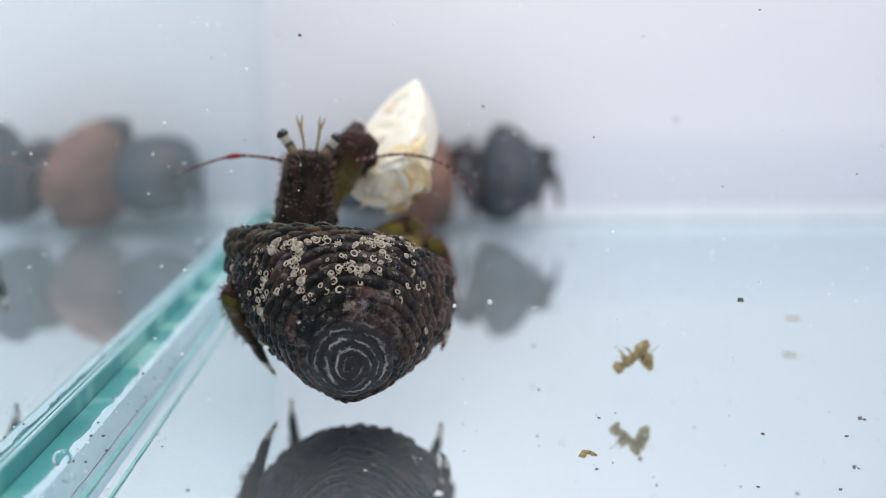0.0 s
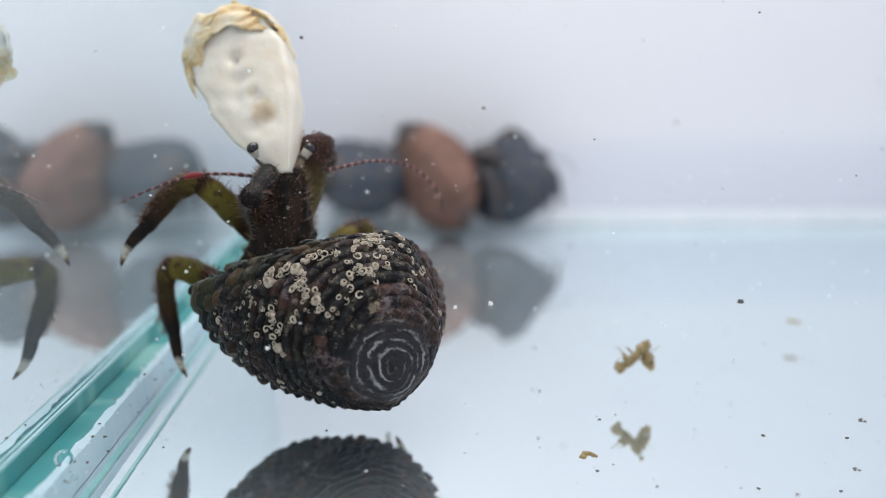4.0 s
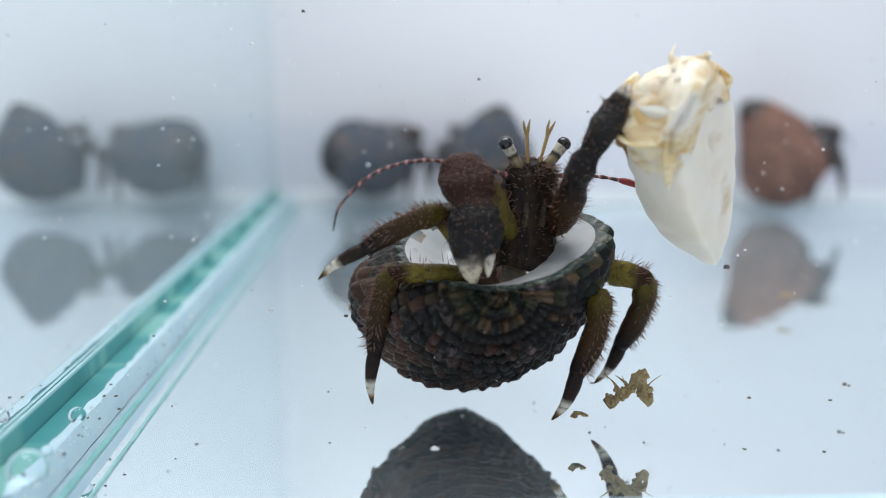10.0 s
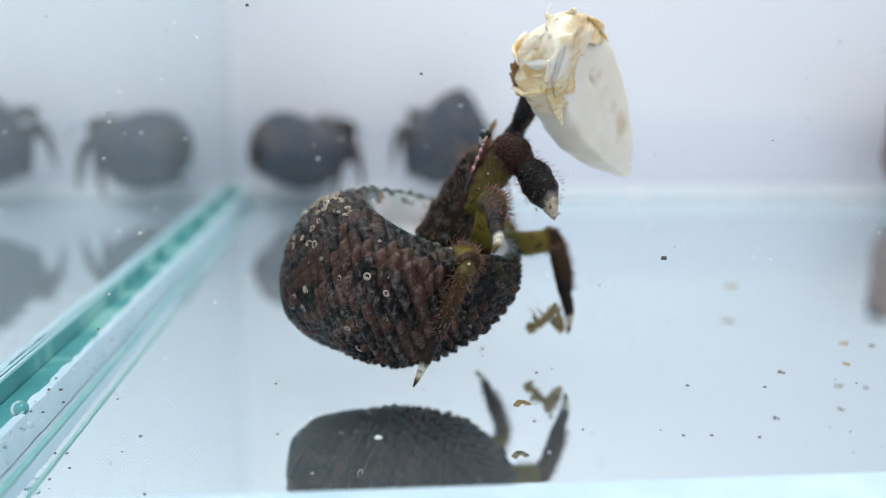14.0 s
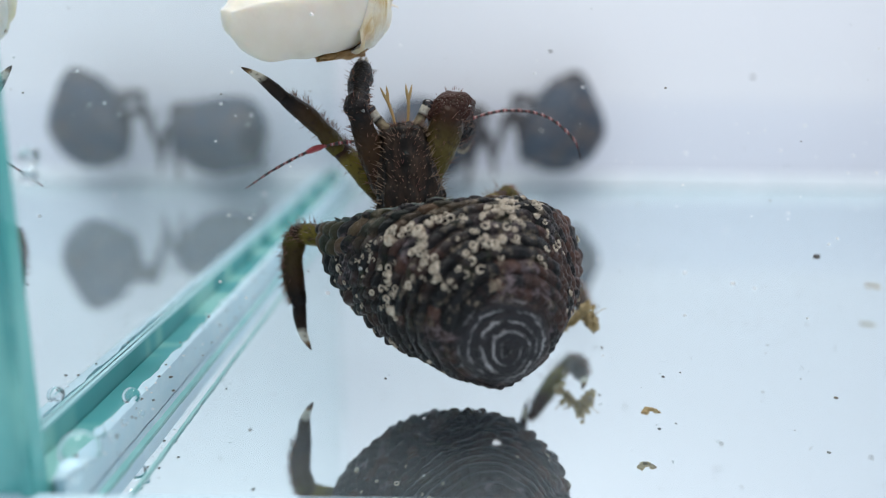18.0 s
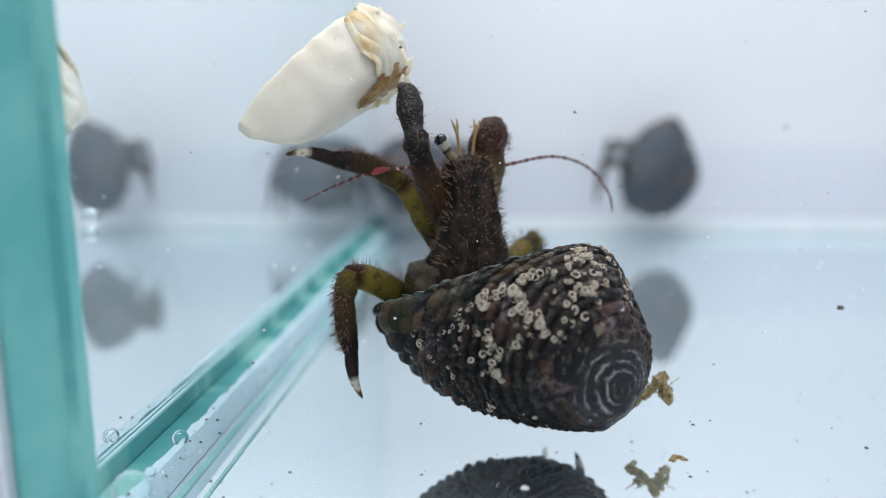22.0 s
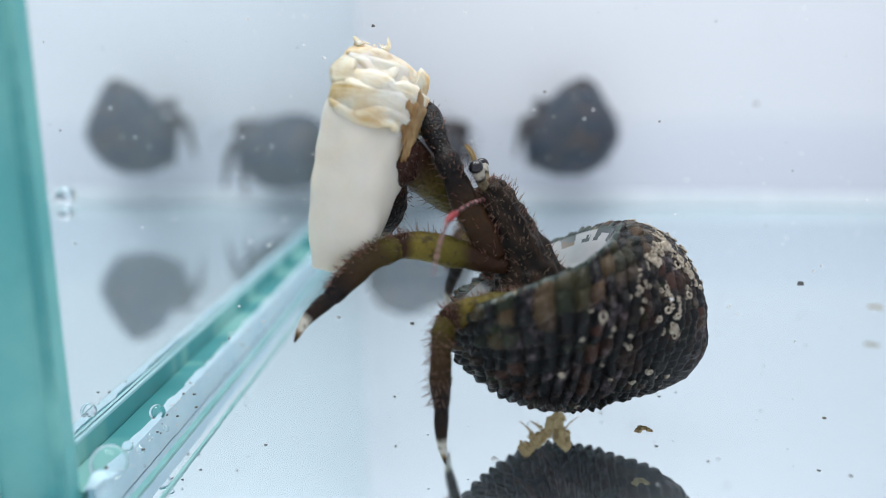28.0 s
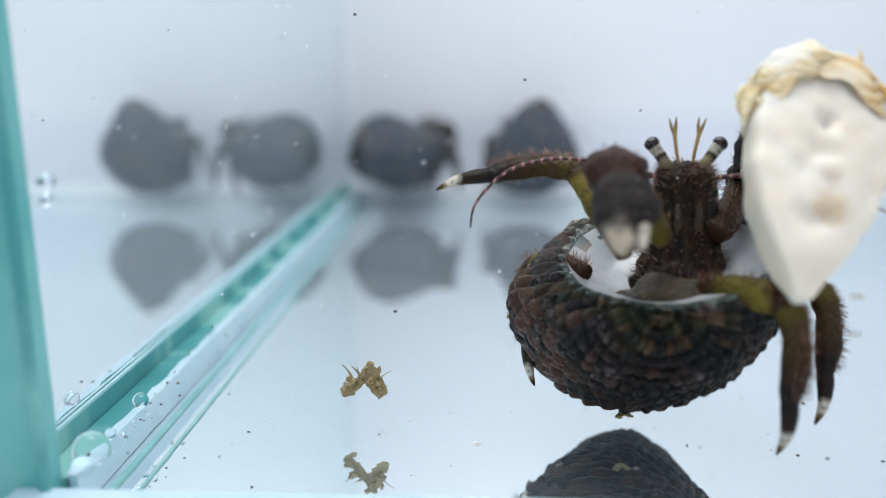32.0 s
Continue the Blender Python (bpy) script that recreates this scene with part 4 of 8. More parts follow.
def build_crab(label, shell_me, group="", fine=True):
    """A hermit crab in its shell; its moving parts come back by name."""
    root = thing("hermit_crab", label, "hermit crab", group)
    p = {}
    shell = part_of("shell", shell_me, root, "black and brown weathered turban shell with a white inside")
    if fine:
        rng = random.Random(21)
        count = 0
        while count < 300:
            d = (Vector((-0.22, -0.68, 0.62)) + Vector([rng.gauss(0, 0.52) for _ in range(3)])).normalized()
            if noise.noise(d * 4.2 + Vector((1.3, 0, 0))) + 0.6 * noise.noise(d * 11.0) < rng.uniform(-0.22, 0.38) or d.dot(MOUTH) > 0.42 or d.dot(APEX) > 0.84:
                continue
            a = d * shell_radius(d)
            e1 = d.orthogonal().normalized() * 0.05
            e2 = d.cross(e1)
            nrm = ((d + e1).normalized() * shell_radius((d + e1).normalized(), 0.0) - (d - e1).normalized() * shell_radius((d - e1).normalized(), 0.0)).cross(
                (d + e2).normalized() * shell_radius((d + e2).normalized(), 0.0) - (d - e2).normalized() * shell_radius((d - e2).normalized(), 0.0)).normalized()
            if nrm.dot(d) < 0:
                nrm = -nrm
            big = rng.random() < 0.07
            w = part_of("barnacle" if big else "worm_tube", BARNACLE if big else rng.choice(TUBES), shell)
            w.matrix_basis = Matrix.Translation(a - nrm * 0.00008) @ nrm.to_track_quat("Z", "Y").to_matrix().to_4x4() @ Matrix.Rotation(rng.uniform(0, 6.28), 4, "Z") @ Matrix.Scale(0.48 + 0.62 * rng.random() ** 2, 4)
            count += 1
    body = p["body"] = part_of("body", BODY["carapace"], root, "dark brown ridged carapace")
    if fine:
        part_of("bristles", BODY["setae"], body)
        part_of("bristles", BODY["short_setae"], body)
    part_of("underside", BODY["underside"], body, "mottled brown underside where the legs join")
    for s in (-1, 1):
        st = part_of("eyestalk", BODY["stalk"], body, "pale eyestalk with black bands")
        st.matrix_basis = Matrix.Translation((s * 0.0011, 0.0004, 0.0116)) @ Matrix.Rotation(s * 0.62, 4, "Y") @ Matrix.Scale(1.15, 4)
        ey = part_of("eye", BODY["eye"], body, "glossy black eye")
        ey.matrix_basis = st.matrix_basis @ Matrix.Translation((0, 0, 0.0029))
        fe = part_of("feeler", BODY["feeler"], body, "thin yellow forked feeler")
        fe.matrix_basis = Matrix.Translation((s * 0.0005, 0.0006, 0.0118)) @ Matrix.Rotation(s * 0.17, 4, "Y")
        if fine:
            mo = part_of("mouthpart", BODY["mouthpart"], body)
            mo.matrix_basis = Matrix.Translation((s * 0.0009, 0.0012, 0.0060)) @ Matrix.Scale(0.8, 4)
    part_of("antenna", BODY["antenna_right"], body, "red and black jointed antenna")
    part_of("antenna", BODY["antenna_left"], body, "red and black jointed antenna")
    part_of("antenna_knot", BODY["knot"], body, "red thickened antenna joint")
    for n in ("L1", "L2", "R1", "R2"):
        up = p[n + "a"] = part_of("leg_upper", LEG["upper"], root, "olive upper leg with dark ends")
        lo = p[n + "b"] = part_of("leg_lower", LEG["lower"], root, "dark brown bristly lower leg")
        tip = part_of("claw_tip", LEG["tip"], lo, "curved tip with a white band")
        tip.location = (0, 0, 0.0072)
        if fine:
            part_of("bristles", LEG["upper_setae"], up)
            part_of("bristles", LEG["lower_setae"], lo)
    arm = p["Ca"] = part_of("big_arm", PINCER["arm"], root, "stout olive-brown arm")
    hand = p["Cb"] = part_of("big_pincer", PINCER["hand"], root, "large dark granular pincer")
    sarm = p["Ga"] = part_of("slim_arm", PINCER["slim_arm"], root, "slim olive-brown arm")
    shand = p["Gb"] = part_of("slim_pincer", PINCER["slim_hand"], root, "slim dark pincer")
    dactyl = part_of("finger", PINCER["finger"], hand, "pale movable finger of the big pincer")
    dactyl.matrix_basis = Matrix.Translation((0.0011, 0.0001, 0.0066)) @ Matrix.Rotation(-0.06, 4, "Y") @ Matrix.Diagonal((1.0, 1.1, 1.08, 1))
    for s in (-1, 1):
        f = part_of("finger", PINCER["finger"], shand, "white-tipped pincer finger")
        f.matrix_basis = Matrix.Translation((s * 0.00042, 0.0002, 0.0070)) @ Matrix.Rotation(-s * 0.08, 4, "Y") @ Matrix.Scale(0.66, 4)
    if not fine:
        for ob in [body] + list(p.values()) + [c for q in p.values() for c in q.children]:
            ob.material_slots[0].link = "OBJECT"
            ob.material_slots[0].material = M_FAR
    if fine:
        part_of("bristles", PINCER["arm_setae"], arm)
        part_of("bristles", PINCER["hand_setae"], hand)
        part_of("bristles", PINCER["slim_arm_setae"], sarm)
        part_of("bristles", PINCER["slim_hand_setae"], shand)
    return root, p


crab, crab_parts = build_crab("hermit crab in a dark encrusted turban shell, on clear glass", SHELL_MESH)


# ---- the piece of meat ----
def meat():
    root = thing("meat_piece", "creamy white piece of meat with a yellowish frill", "food")
    L = 0.0198

    def width_at(table, u):
        """The table's value at u, rounded off between its rows."""
        xs, ys = zip(*table)
        return sum(float(np.interp(min(max(u + o, 0.0), 1.0), xs, ys)) for o in (-0.07, -0.035, 0.0, 0.035, 0.07)) / 5

    bm = bmesh.new()
    n, sides = 60, 64
    wz = ((0, 0.0040), (0.08, 0.0050), (0.25, 0.0057), (0.42, 0.0057), (0.60, 0.0049), (0.76, 0.0036), (0.90, 0.0019), (0.97, 0.0009), (1.0, 0.0003))
    hz = ((0, 0.0034), (0.1, 0.0041), (0.35, 0.0043), (0.6, 0.0041), (0.85, 0.0034), (0.95, 0.0022), (1.0, 0.0005))
    rings = []
    for i in range(n + 1):
        u = i / n
        w = width_at(wz, u) * 0.94
        h = width_at(hz, u)
        ring = []
        for j in range(sides):
            a = 2 * math.pi * j / sides
            c, s = math.cos(a), math.sin(a)
            x = w * math.copysign(abs(c) ** 0.85, c)
            y = h * math.copysign(abs(s) ** (0.55 if s > 0 else 0.85), s) * (0.50 if s > 0 else 1.38)
            q = Vector((x, y, u * L))
            if s > 0.25:                               # hollows worn down the flat face inside its rim
                inner = smoothstep(1.0, 0.75, abs(x) / max(w, 0.0002))
                mid = math.exp(-((x - 0.0006 * math.sin(u * 9)) / 0.0013) ** 2) * smoothstep(0.12, 0.25, u) * smoothstep(0.85, 0.65, u)
                q.y -= inner * (0.00030 + 0.0015 * mid * max(0.0, 0.15 + 1.2 * noise.noise(Vector((x * 500, 3.0, u * 9)))) + 0.00010 * noise.noise(q * 700))
            q += Vector((x, y, 0)) * 0.07 * noise.noise(q * 420)
            ring.append(bm.verts.new(q))
        rings.append(ring)
    for a, b in zip(rings, rings[1:]):
        for j in range(sides):
            bm.faces.new((a[j], a[(j + 1) % sides], b[(j + 1) % sides], b[j]))
    bm.faces.new(rings[0][::-1])
    bm.faces.new(rings[-1])
    part("flesh", bm, M_MEAT, root)
    rng = random.Random(3)

    def outline(u, a, grow):
        w = width_at(wz, u) * 0.94 * grow
        h = width_at(hz, u) * grow
        c, t = math.cos(a), math.sin(a)
        return (w * math.copysign(abs(c) ** 0.85, c), h * math.copysign(abs(t) ** 0.85, t) * (0.55 if t > 0 else 1.35))

    # creased cap over the cut end, then folds of membrane wrapped round it
    bm = bmesh.new()
    rings, n, sides = [], 26, 72
    for i in range(n + 1):
        v = i / n
        ring = []
        for j in range(sides):
            a = 2 * math.pi * j / sides
            edge = 0.0058 - 0.0030 * max(0.0, math.sin(a)) ** 2 - 0.0008 * math.sin(a) + 0.0016 * noise.noise(Vector((math.cos(a) * 1.6, math.sin(a) * 1.6, 4.0))) + 0.0006 * noise.noise(Vector((math.cos(a) * 5, math.sin(a) * 5, 1.0)))
            z = -0.0020 + (edge + 0.0020) * v
            round_off = math.sqrt(max(0.0, 1 - (1 - min(v / 0.42, 1.0)) ** 2))
            x, y = outline(max(z, 0) / L, a, 1.07 * round_off)
            q = Vector((x, y, z))
            fold = math.sin(z * 3000 + 3.0 * noise.noise(Vector((math.cos(a) * 1.8, math.sin(a) * 1.8, z * 250))) * 2)
            q += Vector((x, y, 0)) * (0.050 * fold + 0.13 * noise.noise(q * 260)) + Vector((0, 0, 0.0007 * noise.noise(q * 380 + Vector((5, 0, 0)))))
            if v > 0.97:
                q = Vector((q.x * 0.94, q.y * 0.94, q.z))
            ring.append(bm.verts.new(q))
        rings.append(ring)
    for a, b in zip(rings, rings[1:]):
        for j in range(sides):
            bm.faces.new((a[j], a[(j + 1) % sides], b[(j + 1) % sides], b[j]))
    bmesh.ops.remove_doubles(bm, verts=rings[0], dist=0.0001)
    part("creased_membrane", bm, M_FRILL, root, "creased cream and tan membrane round the cut end")
    for k in range(9):
        bm = bmesh.new()
        a0, span = rng.uniform(0, 6.28), rng.uniform(1.1, 2.4)
        base, slope = rng.uniform(0.0002, 0.0050), rng.uniform(-0.0014, 0.0014)
        p, rx_, ry_ = [], [], []
        for i in range(30):
            u = i / 29
            a = a0 + span * u
            z = base + slope * u - (base + 0.0014) * 0.8 * max(0.0, math.sin(a)) + 0.0005 * noise.noise(Vector((a * 2, k, 0)))
            z = max(z, -0.0008)
            x, y = outline(max(z, 0) / L, a, (1.09 if z > -0.0008 else 1.09 - (-z - 0.0008) * 160) + 0.05 * noise.noise(Vector((a * 3, k * 2.0, 1))))
            p.append((x, y, z))
            fade = smoothstep(0, 0.25, u) * smoothstep(1, 0.75, u)
            rx_.append(0.00005 + 0.00125 * fade)
            ry_.append(0.00004 + 0.00022 * fade)
        tube(bm, p, rx_, ry_, 8, lump=0.3, first=(0, 0, 1))
        part("membrane_fold", bm, M_FRILL, root, "thin cream fold of membrane")
    for gx, gy, gz, gw, gh in ((0.0014, -0.0058, 0.0042, 0.0018, 0.0024), (0.0012, -0.0060, 0.0066, 0.0010, 0.0022), (-0.0030, -0.0050, 0.0030, 0.0012, 0.0024)):
        bm = bmesh.new()
        bmesh.ops.create_icosphere(bm, subdivisions=4, radius=1.0)
        for v in bm.verts:
            q = v.co * (1 + 0.5 * noise.noise(v.co * 2.3 + Vector((gx * 4000, gz * 3000, 0))))
            v.co = Vector((gx + q.x * gw, gy + q.y * gw * 0.42, gz + q.z * gh))
        part("gut_shred", bm, M_GUT, root, "brown shred of gut")
    for w, path in ((0.0009, ((-0.0040, 0.0010, -0.0004), (-0.0054, 0.0008, 0.0022), (-0.0060, 0.0004, 0.0046), (-0.0061, 0.0000, 0.0066))),):
        bm = bmesh.new()
        p = spline(path, 6)
        tube(bm, p, lerp_list([w * 0.8, w, w * 0.55, w * 0.1], len(p)), lerp_list([0.0002, 0.00025, 0.0002, 0.0001], len(p)), 10, lump=0.35)
        part("membrane_flap", bm, M_FRILL, root, "hanging pale yellowish flap")
    bm = bmesh.new()
    for _ in range(9):
        a, r = rng.uniform(0, 6.28), rng.uniform(0.0005, 0.0030)
        s0 = Vector((math.cos(a) * r, math.sin(a) * r * 0.7, -0.0012))
        s1 = s0 + Vector((rng.gauss(0, 0.0005), rng.gauss(0, 0.0004), -rng.uniform(0.0003, 0.0008)))
        p = spline([s0, s1, s1 + Vector((rng.gauss(0, 0.0008), rng.gauss(0, 0.0006), -rng.uniform(0.0, 0.0004)))], 4)
        tube(bm, p, lerp_list([0.00050, 0.00022, 0.00003], len(p)), lerp_list([0.00012, 0.00008, 0.00003], len(p)), 6)
    part("shreds", bm, M_FRILL, root, "wispy pale shreds on the cut end")
    return root


food = meat()

# ---- the other crabs ----
others = {}
REST = dict(L1=((-6, 7, 1), (-11, 9, 2), (-15, 12, -9)), L2=((-7, 5, 1), (-12, 4, 1), (-13, 3, -9)),
            R1=((3, 7, 1), (8, 9, 2), (12, 12, -9)), R2=((4.5, 6, 1), (10, 5, 1), (11, 4, -9)),
            C=((0.5, 6, 4), (4, 10, 6), (3, 13, -3)), G=((-5, 6, 4), (-7, 10, 6), (-8, 14, -2)))


def aim(a, b, hint):
    z = (b - a).normalized()
    y = (hint - z * hint.dot(z)).normalized()
    return Matrix.Translation(a) @ Matrix((y.cross(z), y, z)).transposed().to_4x4()


for key, me, lab, size, lean in (("D1", SHELL_MESH_DARK, "hermit crab in a dark grey shell by the back pane", 0.98, -12),
                           ("D2", SHELL_MESH_PEAKED, "hermit crab in a blackish shell by the back pane", 0.86, -98),
                           ("D3", SHELL_MESH_RED, "hermit crab in a reddish-brown shell by the back pane", 1.02, -68)):
    other, op = build_crab(lab, me, "hermit crabs by the back pane", fine=False)
    other.scale = (size, size, size)
    next(c for c in other.children if c.name.startswith("shell")).matrix_basis = Matrix.Rotation(radians(lean), 4, "X")
    others[key] = other
    op["body"].matrix_basis = aim(Vector((-0.0025, 0.001, -0.002)), Vector((-0.0025, 0.009, 0.006)), Vector((0, 1, 0)))
    for n, (a, b, c) in REST.items():
        a, b, c = Vector(a) * MM, Vector(b) * MM, Vector(c) * MM
        la, lb = (0.007, 0.0125) if n[0] in "LR" else (0.0075, 0.0105)
        b = a + (b - a).normalized() * la
        op[n + "a"].matrix_basis = aim(a, b, Vector((0, 0.2, 1)))
        op[n + "b"].matrix_basis = aim(b, c, Vector((0, 0.2, 1)))


# ---- debris ----
def chip(bm, x, y, z, r, rng, flat=0.35, mat=0):
    """A ragged flat crumb."""
    k = rng.randint(5, 8)
    a0 = rng.uniform(0, 6.28)
    ring = [Vector((math.cos(a0 + 6.28 * i / k) * r * rng.uniform(0.5, 1.2), math.sin(a0 + 6.28 * i / k) * r * rng.uniform(0.5, 1.2), 0)) for i in range(k)]
    lo = [bm.verts.new(v + Vector((x, y, z))) for v in ring]
    hi = [bm.verts.new(v * 0.75 + Vector((x, y, z + r * flat * rng.uniform(0.6, 1.4)))) for v in ring]
    for i in range(k):
        bm.faces.new((lo[i], lo[(i + 1) % k], hi[(i + 1) % k], hi[i])).material_index = mat
    bm.faces.new(hi).material_index = mat
    bm.faces.new(lo[::-1]).material_index = mat


flake = thing("debris_flake", "tan ragged flake of moult lying on the glass", "debris")
rng = random.Random(4)
for path, w in ((((-0.0021, 0, 0.0003), (-0.0009, 0.0002, 0.0011), (0.0003, 0, 0.0022), (0.0012, 0.0001, 0.0038)), 0.0007),
                (((0.0009, 0, 0.0036), (0.0014, 0.0002, 0.0022), (0.0016, 0.0001, 0.0010), (0.0021, 0, 0.0003)), 0.0008)):
    bm = bmesh.new()
    p = spline(path, 8)
    tube(bm, p, [w * (0.55 + 0.9 * abs(noise.noise(q * 1500.0))) for q in p], [w * 0.45] * len(p), 9, lump=0.7)
    part("flake_body", bm, M_FLAKE, flake, smooth=False)
bm = bmesh.new()
for i in range(7):
    a = rng.uniform(-0.9, 0.9)
    s = Vector((0.0004 * i - 0.001, 0, 0.0016))
    p = spline([s, s + Vector((a * 0.0012, 0.0003, 0.001)), s + Vector((a * 0.0024, 0.0004, 0.0016))], 4)
    tube(bm, p, lerp_list([0.00009, 0.00006, 0.00002], len(p)), None, 5)
crumbs = bmesh.new()
for _ in range(26):
    u = rng.random()
    chip(crumbs, -0.0020 + 0.0032 * u + rng.gauss(0, 0.0003), rng.gauss(0, 0.0004), 0.0003 + 0.0032 * u + rng.gauss(0, 0.0003), rng.uniform(0.00015, 0.00055), rng, 0.9)
for _ in range(12):
    u = rng.random()
    chip(crumbs, 0.0011 + 0.0010 * u + rng.gauss(0, 0.0004), rng.gauss(0, 0.0004), 0.0034 - 0.0030 * u, rng.uniform(0.0002, 0.0007), rng, 0.9)
part("ragged_rim", crumbs, M_FLAKE, flake, smooth=False)
part("flake_leg", bm, M_FLAKE, flake, "thin dry leg of the moult")

for sx, sy, sr in ((0.0585, 0.1130, 0.0009), (0.0610, 0.0860, 0.0005), (0.0640, 0.0850, 0.0004), (0.0570, 0.0790, 0.0005),
                   (0.0700, 0.0880, 0.0006), (0.0480, 0.0770, 0.0004), (0.0655, 0.0775, 0.0007), (0.0180, 0.0700, 0.0007)):
    bm = bmesh.new()
    for _ in range(4):
        chip(bm, rng.gauss(0, sr * 0.5), rng.gauss(0, sr * 0.3), 0.0, sr * 0.6, rng, 0.5)
    ob = new("debris_crumb", mesh_of("debris_crumb", bm, M_FLAKE if sr > 0.00045 else M_SPECK, False))
    ob.location = (sx, sy, -0.0001)
    tagged(ob, "small tan crumb lying on the glass", "debris", "crumbs on the glass")

bm = bmesh.new()
for _ in range(260):
    chip(bm, rng.uniform(-0.026, 0.12), rng.uniform(0.057, 0.17), 0.0, abs(rng.gauss(0, 0.00010)) + 0.00005, rng, 0.5, 0 if rng.random() < 0.6 else 1)
for _ in range(70):
    chip(bm, WALL + rng.uniform(0.0, 0.004), rng.uniform(0.057, 0.12), 0.0006, rng.uniform(0.00008, 0.00022), rng, 0.5, 0 if rng.random() < 0.5 else 1)
tagged(part("fine_debris", bm, [M_SPECK, M_WHITE_SPECK], None, smooth=False), "fine dark and white specks on the tank floor", "debris", kind="stuff")

bm = bmesh.new()
for _ in range(560):
    y = rng.uniform(0.066, 0.125)
    chip(bm, rng.uniform(-0.029, 0.08), y, rng.uniform(0.004, 0.045), abs(rng.gauss(0, 0.00008)) + 0.00005, rng, 1.0, 1 if rng.random() < 0.85 else 0)
tagged(part("floating_specks", bm, [M_SPECK, M_WHITE_SPECK], None, smooth=False), "fine white particles drifting in the water", "particles", kind="stuff")

